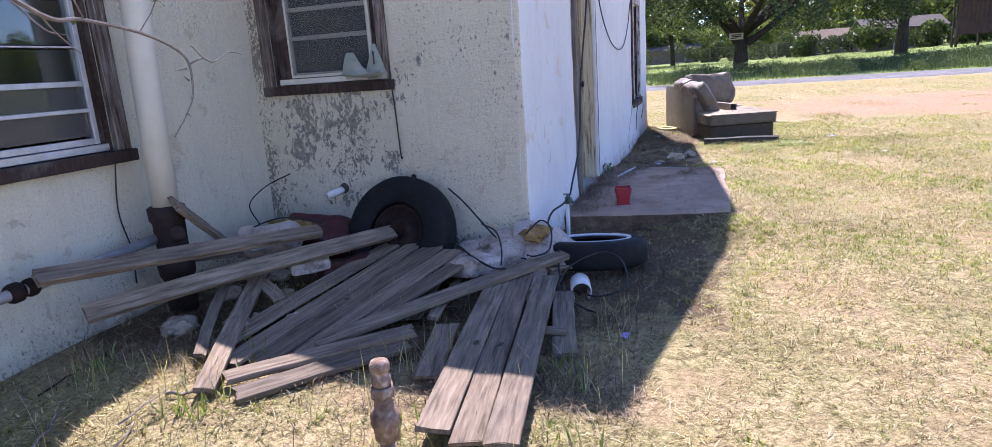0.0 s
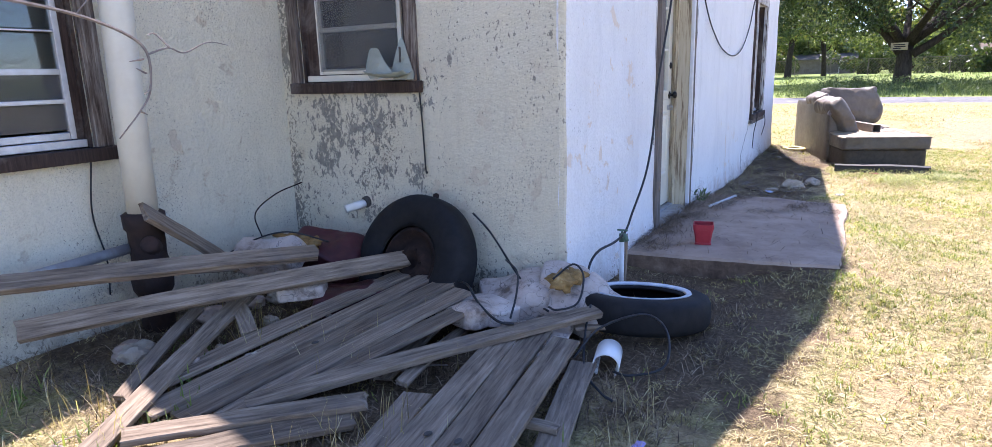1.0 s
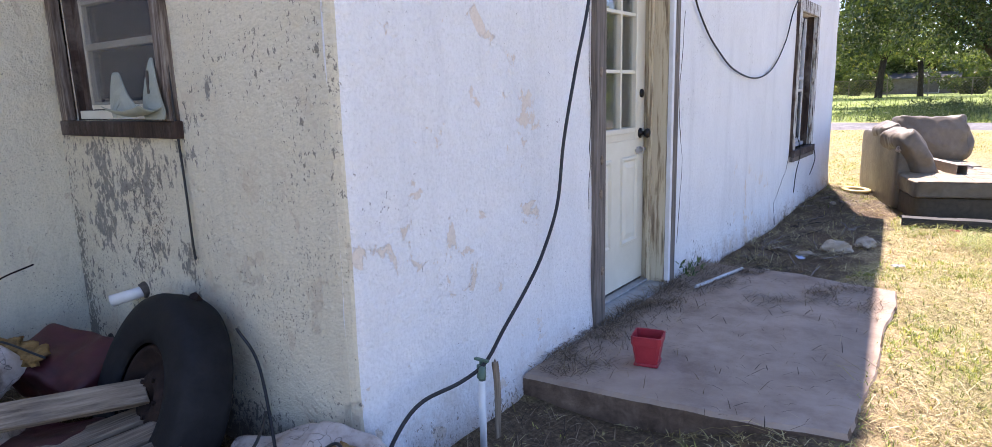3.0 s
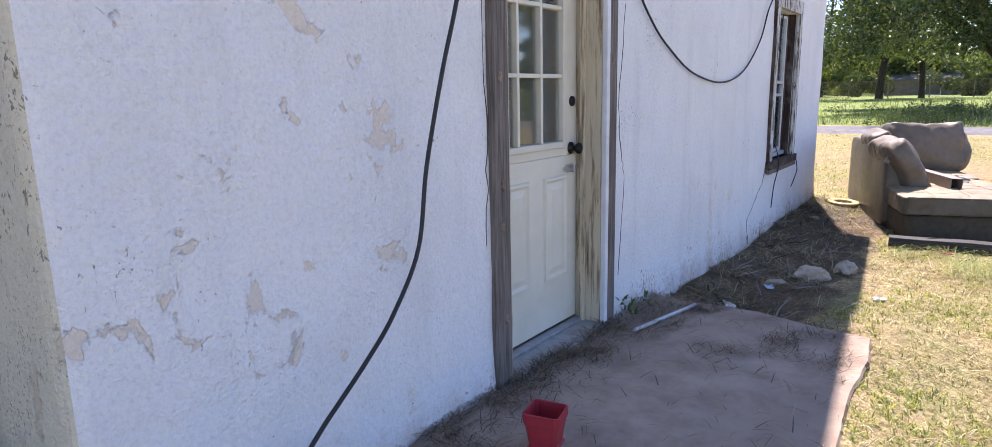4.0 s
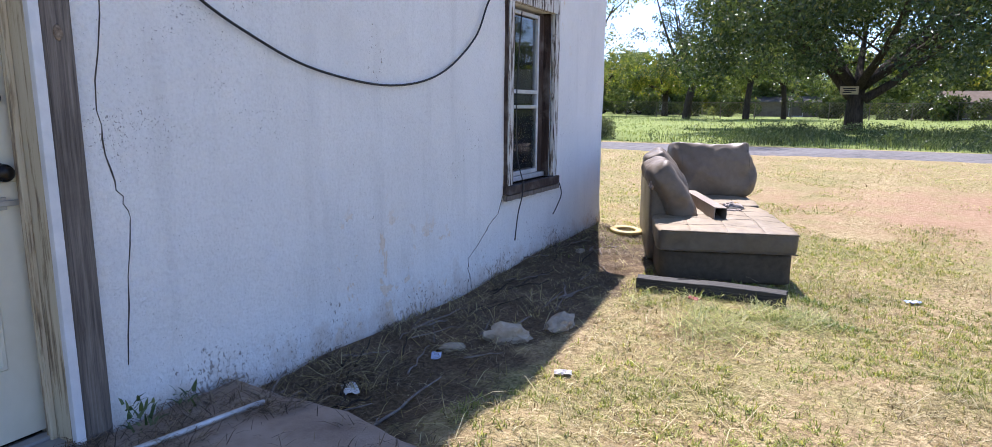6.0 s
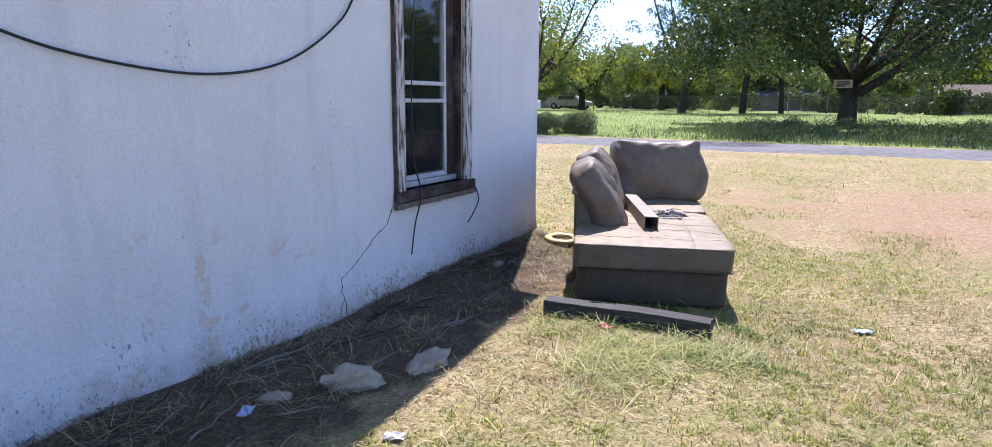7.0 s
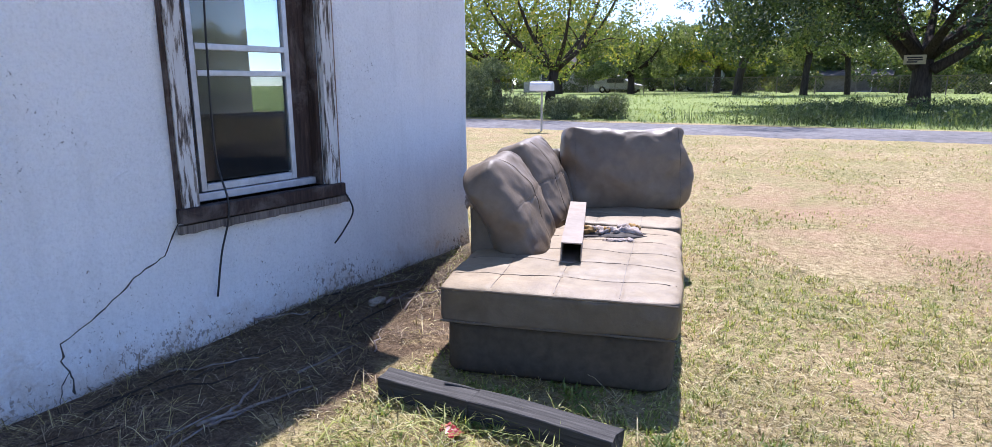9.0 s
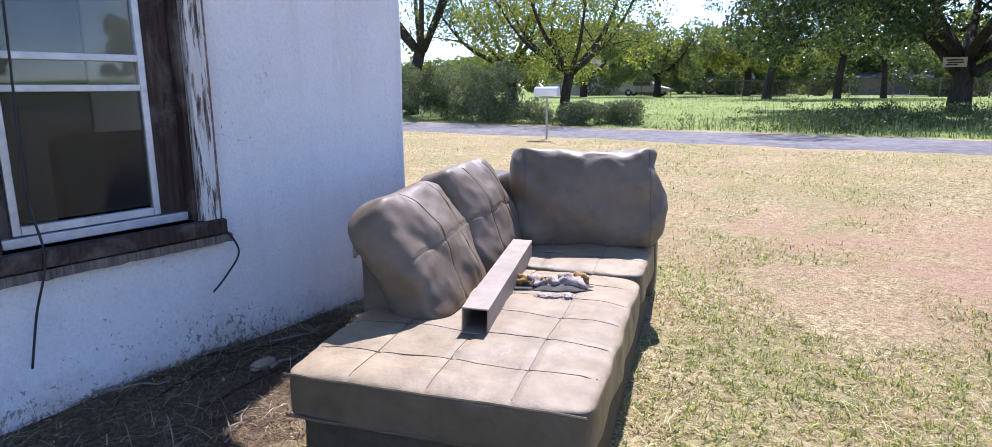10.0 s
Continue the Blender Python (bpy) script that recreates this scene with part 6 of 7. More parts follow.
for x, y, z, a in ((-2.5, 2.70, 1.77, 20), (-2.48, 2.74, 1.75, 100), (-2.5, 2.24, 1.65, 50), (-2.47, 2.68, 1.8, 200)):
    bm = bmesh.new()
    q = [bm.verts.new(c) for c in ((0, 0, 0), (0.012, 0.018, 0.004), (0.012, 0.04, 0.0), (0, 0.06, -0.008), (-0.012, 0.04, 0), (-0.012, 0.018, 0.004))]
    bm.faces.new(q)
    g = bmesh.ops.extrude_face_region(bm, geom=bm.faces[:])
    bmesh.ops.translate(bm, vec=(0, 0, 0.0012), verts=[e for e in g["geom"] if isinstance(e, bmesh.types.BMVert)])
    o = part("leaf", bm, M_FIELD, branch, "fresh green leaf")
    o.matrix_basis = pose(x, y, z, 50, 20, a)
part("twig", T3([(-2.5, 2.58, 1.63), (-2.49, 2.66, 1.72), (-2.48, 2.7, 1.79)], 0.003, 5), M_TWIG, branch)

# ---- dead sticks along the wall foot and in the heap ----
rs = random.Random(44)
for k in range(54):
    if k < 46:
        x, y, ln_, a = rs.uniform(-1.05, -0.4), 7.7 + 4.2 * rs.random() ** 1.4, rs.uniform(0.16, 0.6), 90 + rs.uniform(-40, 40)
    else:
        x, y, ln_, a = rs.uniform(-2.9, -0.6), rs.uniform(1.7, 3.3), rs.uniform(0.2, 0.5), rs.uniform(0, 180)
    z = terrain(x, y) + 0.02
    q = [(ln_ * i / 6 - ln_ / 2, 0.025 * noise.noise(Vector((i * 0.8, k, 0))), 0.02 * noise.noise(Vector((i * 0.7, k, 5)))) for i in range(7)]
    r0 = rs.uniform(0.004, 0.009)
    o = part("stick", T3(q, [r0 * (1 - 0.1 * i) for i in range(7)], 6), M_TWIG if k % 3 else M_BARK, None, "", True)
    o.matrix_basis = pose(x, y, z, 0, rs.uniform(-5, 5), a)
    tagged(o, "dead broken stick lying in the straw litter", "stick", "dead sticks on the ground")

# ---- mailbox ----
MX, MY = -5.3, 21.15
mail = thing("mailbox", "white rural mailbox on a thin steel post by the road", "mailbox", m=pose(MX, MY, terrain(MX, MY), 0, 0, 8))
part("post", T3([(0, 0, -0.2), (0, 0, 0.86)], 0.022, 10), M_GALV, mail, "thin steel post")
bm = bmesh.new()
arc = [(-0.09, 0.0), (-0.09, 0.1)] + [(-0.09 * math.cos(a), 0.1 + 0.09 * math.sin(a)) for a in (math.pi * k / 10 for k in range(1, 10))] + [(0.09, 0.1), (0.09, 0.0)]
e0 = [bm.verts.new((-0.25, y, 0.86 + z)) for y, z in arc]
e1 = [bm.verts.new((0.25, y, 0.86 + z)) for y, z in arc]
bm.faces.new(e0), bm.faces.new(e1[::-1])
for k in range(len(arc)):
    j = (k + 1) % len(arc)
    bm.faces.new((e0[k], e0[j], e1[j], e1[k]))
part("box", bm, M_WHITE_PAINT, mail, "white painted box")
part("bracket", B(-0.12, 0.12, -0.05, 0.05, 0.835, 0.858), M_GALV, mail)

# ---- trees ----


def leaf_cloud(blobs, n, size, seed, droop=0.3):
    """Leaves as small folded quads scattered through the shells of overlapping clumps."""
    r = np.random.default_rng(seed)
    blobs = np.array(blobs, float)
    wts = blobs[:, 3] ** 2
    idx = r.choice(len(blobs), n, p=wts / wts.sum())
    d = r.normal(size=(n, 3))
    d /= np.linalg.norm(d, axis=1)[:, None]
    rad = blobs[idx, 3] * (0.45 + 0.6 * r.random(n) ** 0.6)
    c = blobs[idx, :3] + d * rad[:, None] * np.array([1, 1, 0.75])
    a = r.normal(size=(n, 3))
    a[:, 2] -= droop
    a /= np.linalg.norm(a, axis=1)[:, None]
    b = np.cross(a, r.normal(size=(n, 3)))
    b /= np.linalg.norm(b, axis=1)[:, None] + 1e-9
    s = (size * (0.6 + 0.8 * r.random(n)))[:, None]
    nrm = np.cross(a, b) * s * 0.15
    v = np.stack([c - a * s, c + b * s * 0.45 + nrm, c + a * s, c - b * s * 0.45 + nrm], 1).reshape(-1, 3)
    f = [(4 * i, 4 * i + 1, 4 * i + 2, 4 * i + 3) for i in range(n)]
    return v.tolist(), f


def tree(name, label, x, y, height, trunk_r, fork, crown_r, crown_low, leaves, leaf, mat, seed, lean=0.0, limbs=7, stretch=1.0):
    rs = random.Random(seed)
    t = thing(name, label, "tree", "trees beyond the road", m=pose(x, y, terrain(x, y)))
    tops, blobs = [], []
    bm = bmesh.new()
    pts = [Vector((0, 0, -0.3)), Vector((0, 0, 0.1)), Vector((lean * 0.3, 0, fork * 0.55)), Vector((lean, 0, fork))]
    tube(bm, pts, [trunk_r * 1.35, trunk_r * 1.12, trunk_r * 0.92, trunk_r * 0.95], 14)
    part("trunk", bm, M_BARK, t, "dark furrowed trunk", True)
    for k in range(limbs):
        a = 2 * math.pi * (k + rs.uniform(-0.3, 0.3)) / limbs
        out = crown_r * rs.uniform(0.55, 0.85)
        top = crown_low + (height - crown_low) * rs.uniform(0.4, 0.85)
        base = Vector((lean + math.cos(a) * trunk_r * 0.5, math.sin(a) * trunk_r * 0.5, fork - trunk_r * 0.4))
        end = Vector((math.cos(a) * out * stretch, math.sin(a) * out, top))
        mid = base.lerp(end, 0.45) + Vector((math.cos(a), math.sin(a), -0.4)) * out * 0.12
        q = curve_pts([base, mid, end], 6)
        bm = bmesh.new()
        tube(bm, q, [trunk_r * (0.55 - 0.47 * i / len(q)) for i in range(len(q))], 8)
        for j in range(3):
            p = q[rs.randrange(4, len(q))]
            e = p + Vector((rs.uniform(-1, 1), rs.uniform(-1, 1), rs.uniform(-0.3, 0.9))) * crown_r * 0.38
            tube(bm, [p, p.lerp(e, 0.5) + Vector((0, 0, 0.12)), e], [trunk_r * 0.16, trunk_r * 0.1, trunk_r * 0.03], 5)
            blobs.append((*e, crown_r * rs.uniform(0.13, 0.24)))
        part("limb", bm, M_BARK, t, "", True)
        blobs.append((*end, crown_r * rs.uniform(0.18, 0.3)))
        blobs.append((*q[int(len(q) * 0.7)], crown_r * rs.uniform(0.15, 0.25)))
    for k in range(limbs * 8):
        a, rr = rs.uniform(0, 2 * math.pi), crown_r * math.sqrt(rs.random())
        z = crown_low + (height - crown_low) * (0.02 + 0.98 * rs.random() ** 1.5) * (1 - 0.45 * (rr / crown_r) ** 2)
        blobs.append((math.cos(a) * rr * stretch, math.sin(a) * rr, z, crown_r * rs.uniform(0.08, 0.19)))
    v, f = leaf_cloud(blobs, leaves, leaf, seed)
    c = mesh_object("crown", v, f, mat)
    c.parent = t
    c["label"] = "uneven leafy crown"
    return t


big = tree("shade_tree", "broad spreading shade tree with dark leaves beyond the road", 1.3, 37.0, 10.5, 0.34, 1.9, 7.6, 2.4, 90000, 0.085, M_LEAF_BIG, 11, 0.0, 9)
o = part("limb", T3(curve_pts([(0.3, -0.2, 1.3), (1.3, -0.4, 2.0), (2.6, -0.6, 3.2), (4.2, -0.5, 4.6)], 6), [0.2 - 0.15 * k / 18 for k in range(19)], 10), M_BARK, big, "", True)
o = part("limb", T3(curve_pts([(-0.2, -0.1, 1.4), (-0.9, -0.3, 2.3), (-1.9, -0.4, 3.4), (-3.4, -0.3, 4.6)], 6), [0.21 - 0.16 * k / 18 for k in range(19)], 10), M_BARK, big, "", True)
sign = thing("tree_sign", "small yellow board sign nailed to the tree trunk", "sign", m=pose(1.05, 36.32, terrain(1.3, 37) + 1.65, 0, 0, 6) @ Matrix.Scale(0.8, 4))
part("board", B(-0.42, 0.42, -0.015, 0.015, -0.2, 0.2, 0.004), M_SIGNFACE, sign)
for a, b, z in ((-0.3, 0.28, 0.09), (-0.25, 0.3, -0.01), (-0.3, 0.1, -0.1)):
    part("lettering_bar", B(a, b, -0.021, -0.016, z - 0.03, z + 0.03), M_DARK_METAL, sign)

tree("roadside_tree", "tall tree with a straight dark trunk beyond the road", 10.1, 43.9, 11, 0.3, 3.2, 5.6, 3.4, 30000, 0.1, M_LEAF_BIG, 23, 0.1, 7)
tree("field_tree", "leafy tree with a slim trunk in the field", -6.0, 60.0, 9.5, 0.24, 3.0, 4.8, 2.8, 14000, 0.1, M_LEAF_FAR, 31, 0.2, 6)
tree("field_tree", "leafy tree with a slim trunk in the field", -3.6, 63.5, 9.0, 0.2, 2.8, 4.4, 2.8, 12000, 0.1, M_LEAF_FAR, 37, -0.2, 6)
tree("field_tree", "ragged tree with drooping leaves in the field", -10.2, 58.5, 11, 0.3, 2.6, 4.2, 3.4, 11000, 0.09, M_LEAF_BIG, 41, 0.4, 7)
tree("roadside_tree", "yellow-green tree with thin limbs near the mailbox", -9.2, 28.6, 6.4, 0.17, 1.5, 3.4, 1.6, 15000, 0.055, M_LEAF_PALE, 53, 0.2, 8)
tree("roadside_tree", "pale green tree behind the bushes", -13.2, 31.5, 7.0, 0.2, 1.8, 3.8, 1.4, 15000, 0.06, M_LEAF_PALE, 59, -0.2, 7)
tree("roadside_tree", "bare-limbed tree at the lane", -15.6, 28.2, 10.0, 0.22, 2.4, 4.0, 2.8, 2600, 0.07, M_LEAF_FAR, 61, 0.5, 8)
tree("field_tree", "rounded green tree by the fence", -20.5, 64.0, 6.0, 0.3, 1.8, 4.6, 1.6, 14000, 0.13, M_LEAF_FAR, 67, 0, 7)
tree("field_tree", "rounded green tree by the fence", -15.0, 71.0, 6.2, 0.3, 2.4, 4.2, 2.2, 11000, 0.13, M_LEAF_PALE, 71, 0, 6)
tree("field_tree", "dark tree by the fence", -26.0, 61.0, 6.2, 0.3, 1.6, 4.6, 1.5, 14000, 0.13, M_LEAF_FAR, 73, 0, 6)
far_a = tree("far_tree", "hazy green tree far behind the field", -34, 84, 9, 0.35, 2.0, 5.6, 1.2, 6000, 0.3, M_LEAF_FAR, 79, 0, 7)
far_b = tree("far_tree", "hazy green tree far behind the field", 4, 92, 9, 0.35, 2.0, 5.6, 1.2, 6000, 0.3, M_LEAF_PALE, 83, 0, 7)
rs = random.Random(3)
for k, x in enumerate((-70, -58, -46, -40, -27, -21, -12, -6, 12, 18, 25, 32, 39, 47, 56, 66, 78, 92)):
    y = 90 + rs.uniform(-6, 10) - 0.12 * abs(x - 5)
    if x > 15:
        y -= 18
    copy_thing(far_a if k % 2 else far_b, pose(x, y, terrain(x, y) - 0.4, 0, 0, rs.uniform(0, 360)) @ Matrix.Scale(rs.uniform(0.6, 0.9), 4))
for k in range(26):
    x, y = -95 + 8 * k, 108 + rs.uniform(-5, 8)
    copy_thing(far_a if k % 3 else far_b, pose(x, y, terrain(x, y) - 1.6, 0, 0, rs.uniform(0, 360)) @ Matrix.Scale(rs.uniform(0.85, 1.0), 4))
# trees out of view to the side and rear, added for window reflections
for x, y in ((46, 4), (52, 14), (44, 24), (55, 32), (42, 42), (50, -8), (40, -20), (30, -34), (12, -40), (-8, -38)):
    copy_thing(far_a, pose(x * 1.4, y, terrain(x * 1.4, y) - 0.4, 0, 0, 31 * x) @ Matrix.Scale(0.75, 4))
near_right = copy_thing(far_b, pose(24, 52, terrain(24, 52), 0, 0, 50) @ Matrix.Scale(0.9, 4))


def leafy_bush(name, label, x, y, blobs, n, leaf, mat, seed):
    v, f = leaf_cloud(blobs, n, leaf, seed, -0.8)
    v = [p for p in v]
    o = mesh_object(name, v, f, mat)
    o.matrix_basis = pose(x, y, terrain(x, y))
    return tagged(o, label, "bush", "bushes beyond the road")


rs = random.Random(8)
for x, y, n in ((-9.6, 25.7, 6000), (-11.4, 26.3, 6000), (-13.4, 26.0, 6000), (-15.8, 26.6, 5000)):
    bl = [(rs.uniform(-1.3, 1.3), rs.uniform(-0.7, 0.7), rs.uniform(0.1, 1.55), rs.uniform(0.25, 0.5)) for k in range(22)]
    leafy_bush("weedy_bush", "tall grey-green weedy bush beside the road", x, y, bl, n * 2, 0.036, M_BUSH, int(n + x * 10))
for x, y in ((-7.4, 25.8), (-5.9, 26.1)):
    bl = [(rs.uniform(-0.8, 0.8), rs.uniform(-0.5, 0.5), rs.uniform(0.1, 0.5), rs.uniform(0.25, 0.4)) for k in range(8)]
    leafy_bush("weedy_bush", "low grey-green weeds beside the mailbox", x, y, bl, 6000, 0.034, M_BUSH, int(y * 7))
for x, y in ((5, 68.5), (14, 64), (-2, 72), (18, 58), (-8, 73), (-13, 74), (-19, 75), (-25, 72), (-29, 70), (23, 57), (28, 58), (1.5, 71), (9, 71), (33, 60), (8, 64.5), (11.6, 65), (12.6, 59), (15.8, 58.6)):
    bl = [(rs.uniform(-2.2, 2.2), rs.uniform(-0.8, 0.8), rs.uniform(0.2, 1.8), rs.uniform(0.6, 1.0)) for k in range(8)]
    leafy_bush("hedge_bush", "scrubby bush along the far fence", x, y, bl, 2200, 0.14, M_LEAF_BIG, int(y * 3))

for k in range(20):
    x, y = -38 + 4.1 * k, 82 - 0.1 * abs(k - 9) ** 1.5 + rs.uniform(-2, 2)
    bl = [(rs.uniform(-2.6, 2.6), rs.uniform(-0.9, 0.9), rs.uniform(0.3, 4.2), rs.uniform(0.7, 1.3)) for j in range(12)]
    leafy_bush("hedge_bush", "scrubby green thicket behind the far fence", x, y, bl, 2400, 0.2, M_LEAF_FAR, 900 + k)

# ---- far buildings, fence, vehicles ----


def simple_house(name, label, x, y, w_, d_, h_, rise, rot, wall_mat, roof_mat, openings, category="house"):
    """Gabled house: ridge along local x; openings: (x, z, width, height, kind)."""
    t = thing(name, label, category, "far buildings", m=pose(x, y, terrain(x, y), 0, 0, rot))
    bm = bmesh.new()
    box(bm, -w_ / 2, w_ / 2, 0, d_, -0.4, h_)
    for sx in (-w_ / 2, w_ / 2):
        s = 0.12 if sx < 0 else -0.12
        a = [bm.verts.new((sx, yy, zz)) for yy, zz in ((0, h_), (d_, h_), (d_ / 2, h_ + rise))]
        b = [bm.verts.new((sx + s, yy, zz)) for yy, zz in ((0, h_), (d_, h_), (d_ / 2, h_ + rise))]
        bm.faces.new(a), bm.faces.new(b[::-1])
        for i in range(3):
            bm.faces.new((a[i], a[(i + 1) % 3], b[(i + 1) % 3], b[i]))
    part("wall", bm, wall_mat, t)
    for s in (0, 1):
        bm = bmesh.new()
        y0, y1 = (-0.35, d_ / 2) if s == 0 else (d_ + 0.35, d_ / 2)
        k = rise / (d_ / 2)
        a = [bm.verts.new((xx, yy, zz)) for xx, yy, zz in ((-w_ / 2 - 0.3, y0, h_ - 0.35 * k), (w_ / 2 + 0.3, y0, h_ - 0.35 * k), (w_ / 2 + 0.3, y1, h_ + rise), (-w_ / 2 - 0.3, y1, h_ + rise))]
        b = [bm.verts.new((v.co.x, v.co.y, v.co.z + 0.1)) for v in a]
        bm.faces.new(a), bm.faces.new(b[::-1])
        for i in range(4):
            bm.faces.new((a[i], a[(i + 1) % 4], b[(i + 1) % 4], b[i]))
        part("roof", bm, roof_mat, t)
    for ox, oz, ow, oh, kind in openings:
        wn_ = part(kind, B(ox - ow / 2 - 0.06, ox + ow / 2 + 0.06, -0.05, 0.02, oz - 0.06, oz + oh + 0.06), M_WHITE_PAINT, t)
        part("pane", B(ox - ow / 2, ox + ow / 2, -0.06, -0.052, oz, oz + oh), M_SCREEN if kind == "window" else M_SHED, wn_)
    return t


simple_house("far_house", "beige gabled house far behind the fence", -17, 90, 8, 7, 2.7, 1.7, 60, M_SIDING, M_ROOF, [(-2, 1, 1.0, 1.1, "window"), (1.5, 1, 1.0, 1.1, "window"), (0, 0.1, 0.9, 2.0, "door")])
simple_house("far_house", "beige low house behind the far trees", -31, 72, 9, 6, 2.6, 1.3, 25, M_SIDING, M_ROOF, [(-2, 1, 1.2, 1.1, "window"), (2, 1, 1.2, 1.1, "window")])
simple_house("low_shed", "long weathered shed with a pale tin roof", 10.4, 67.5, 5.2, 3.4, 1.35, 0.75, 8, M_SHED, M_TIN, [(-1.4, 0.1, 1.1, 1.15, "door")], "shed")
simple_house("low_shed", "low dark shed behind the fence", -4.8, 79, 6, 4, 1.5, 0.5, 0, M_SHED, M_ROOF, [(1, 0.1, 1.2, 1.3, "door")], "shed")
simple_house("low_shed", "brown broken-down outbuilding in the field edge", 14.2, 61, 5.5, 3.4, 1.7, 0.7, 6, M_SHED, M_ROOF, [(0, 0.1, 1.4, 1.5, "door")], "shed")

hut = thing("raised_hut", "dark red-brown boarded hut raised on posts", "hut", m=pose(15.6, 49.5, terrain(15.6, 49.5), 0, 0, 8))
for k in range(11):
    part("panel_board", B(-1.3 + k * 0.24, -1.3 + k * 0.24 + 0.225, -0.03, 0.03, 0.7, 3.6), M_BRICKRED, hut)
for x in (-1.25, 0.0, 1.3):
    part("post", B(x - 0.06, x + 0.06, 0.04, 0.16, -0.2, 3.6), M_BARK, hut)
part("post", B(-1.55, -1.45, 0.0, 0.1, -0.2, 4.2), M_BARK, hut)
part("side_panel", B(1.45, 3.2, -0.02, 0.04, 0.8, 3.2), M_SIDING, hut)
part("roof", B(-1.6, 3.4, -0.3, 1.6, 3.62, 3.75), M_ROOF, hut)

fence = thing("chain_link_fence", "long grey chain-link fence along the far side of the field", "fence", kind="structure")
fp = [(-34 + 2.8 * k, 66 - 0.02 * k * k * 0.4 - (0.25 * max(0, k - 14))) for k in range(21)]
for x, y in fp:
    part("post", T3([(x, y, terrain(x, y) - 0.2), (x, y, terrain(x, y) + 1.35)], 0.04, 6), M_SHED, fence)
bm = bmesh.new()
for a, b in zip(fp, fp[1:]):
    za, zb = terrain(*a), terrain(*b)
    tube(bm, [(*a, za + 1.32), (*b, zb + 1.32)], 0.025, 5)
    for s in (0, 1):
        for k in range(-5, 12):
            u0, u1 = k / 12, (k + 5) / 12
            h0, h1 = (0.05, 1.3) if s == 0 else (1.3, 0.05)
            if u0 < 0:
                h0, u0 = h0 + (h1 - h0) * (-k / 5), 0.0
            if u1 > 1:
                h1, u1 = h1 - (h1 - h0) * ((u1 - 1) / (u1 - u0)), 1.0
            p0 = (a[0] + (b[0] - a[0]) * u0, a[1] + (b[1] - a[1]) * u0, za + h0)
            p1 = (a[0] + (b[0] - a[0]) * u1, a[1] + (b[1] - a[1]) * u1, za + h1)
            tube(bm, [p0, p1], 0.008, 3, False)
tagged(part("mesh_wire", bm, M_SHED, fence), kind="stuff")


def wheel_part(parent, x, y, r, wd):
    bm = bmesh.new()
    lathe(bm, [(r * 0.55, -wd / 2), (r * 0.9, -wd / 2), (r, -wd * 0.3), (r, wd * 0.3), (r * 0.9, wd / 2), (r * 0.55, wd / 2)], 20, None, True)
    t = part("wheel", bm, M_RUBBER, parent)
    t.matrix_basis = pose(x, y, r, 90)
    bm = bmesh.new()
    lathe(bm, [(r * 0.56, -wd * 0.4), (r * 0.5, wd * 0.1), (0.05, wd * 0.2), (0.0, wd * 0.2)], 16)
    part("rim", bm, M_STEEL, t)


def body_from_profile(prof, half):
    """Side profile (x, z) given width, edges eased."""
    bm = bmesh.new()
    a = [bm.verts.new((x, -half, z)) for x, z in prof]
    b = [bm.verts.new((x, half, z)) for x, z in prof]
    bm.faces.new(a), bm.faces.new(b[::-1])
    for k in range(len(prof)):
        j = (k + 1) % len(prof)
        bm.faces.new((a[k], a[j], b[j], b[k]))
    bmesh.ops.bevel(bm, geom=bm.edges[:], offset=0.05, segments=2, affect='EDGES')
    return bm


car = thing("parked_pickup", "white pickup parked behind the far fence", "pickup", m=pose(-24.2, 84, terrain(-24.2, 84), 0, 0, 12))
part("body", body_from_profile([(-2.5, 0.45), (2.4, 0.45), (2.5, 0.8), (2.4, 1.0), (1.1, 1.08), (0.55, 1.65), (-0.7, 1.68), (-0.85, 1.05), (-2.5, 1.02)], 0.9), M_WHITE_PAINT, car)
for s in (-1, 1):
    part("side_window", B(-0.6, 0.55, s * 0.9 - 0.012, s * 0.9 + 0.012, 1.12, 1.55), M_SCREEN, car)
    for x in (-1.6, 1.55):
        wheel_part(car, x, s * 0.82, 0.36, 0.24)
part("windscreen", B(0.78, 0.84, -0.75, 0.75, 1.12, 1.55, m=pose(0, 0, 0)), M_SCREEN, car)
truck = thing("parked_box_truck", "pale box truck parked behind the far fence", "truck", m=pose(-19.2, 82.5, terrain(-19.2, 82.5), 0, 0, 6))
part("cargo_box", B(-2.2, 0.6, -1.1, 1.1, 0.9, 2.9, 0.04), M_GALV, truck)
part("cab", body_from_profile([(0.7, 0.5), (2.3, 0.5), (2.35, 1.2), (2.0, 1.4), (1.7, 2.2), (0.7, 2.25)], 0.95), M_WHITE_PAINT, truck)
part("chassis", B(-2.2, 2.2, -0.5, 0.5, 0.5, 0.88), M_DARK_METAL, truck)
part("rear_panel", B(-1.6, 0.2, -1.125, -1.105, 1.2, 2.6), M_SHED, truck)
for s in (-1, 1):
    part("side_window", B(0.9, 1.6, s * 0.95 - 0.012, s * 0.95 + 0.012, 1.45, 2.05), M_SCREEN, truck)
    for x in (-1.5, 1.6):
        wheel_part(truck, x, s * 0.9, 0.45, 0.26)
car2 = thing("parked_car", "dark saloon car parked under the far trees", "car", m=pose(-23.5, 68.5, terrain(-23.5, 68.5), 0, 0, 5))
part("body", body_from_profile([(-2.2, 0.35), (2.2, 0.35), (2.25, 0.7), (1.3, 0.9), (0.7, 1.35), (-0.9, 1.38), (-1.5, 0.95), (-2.25, 0.9)], 0.85), M_GALV, car2)
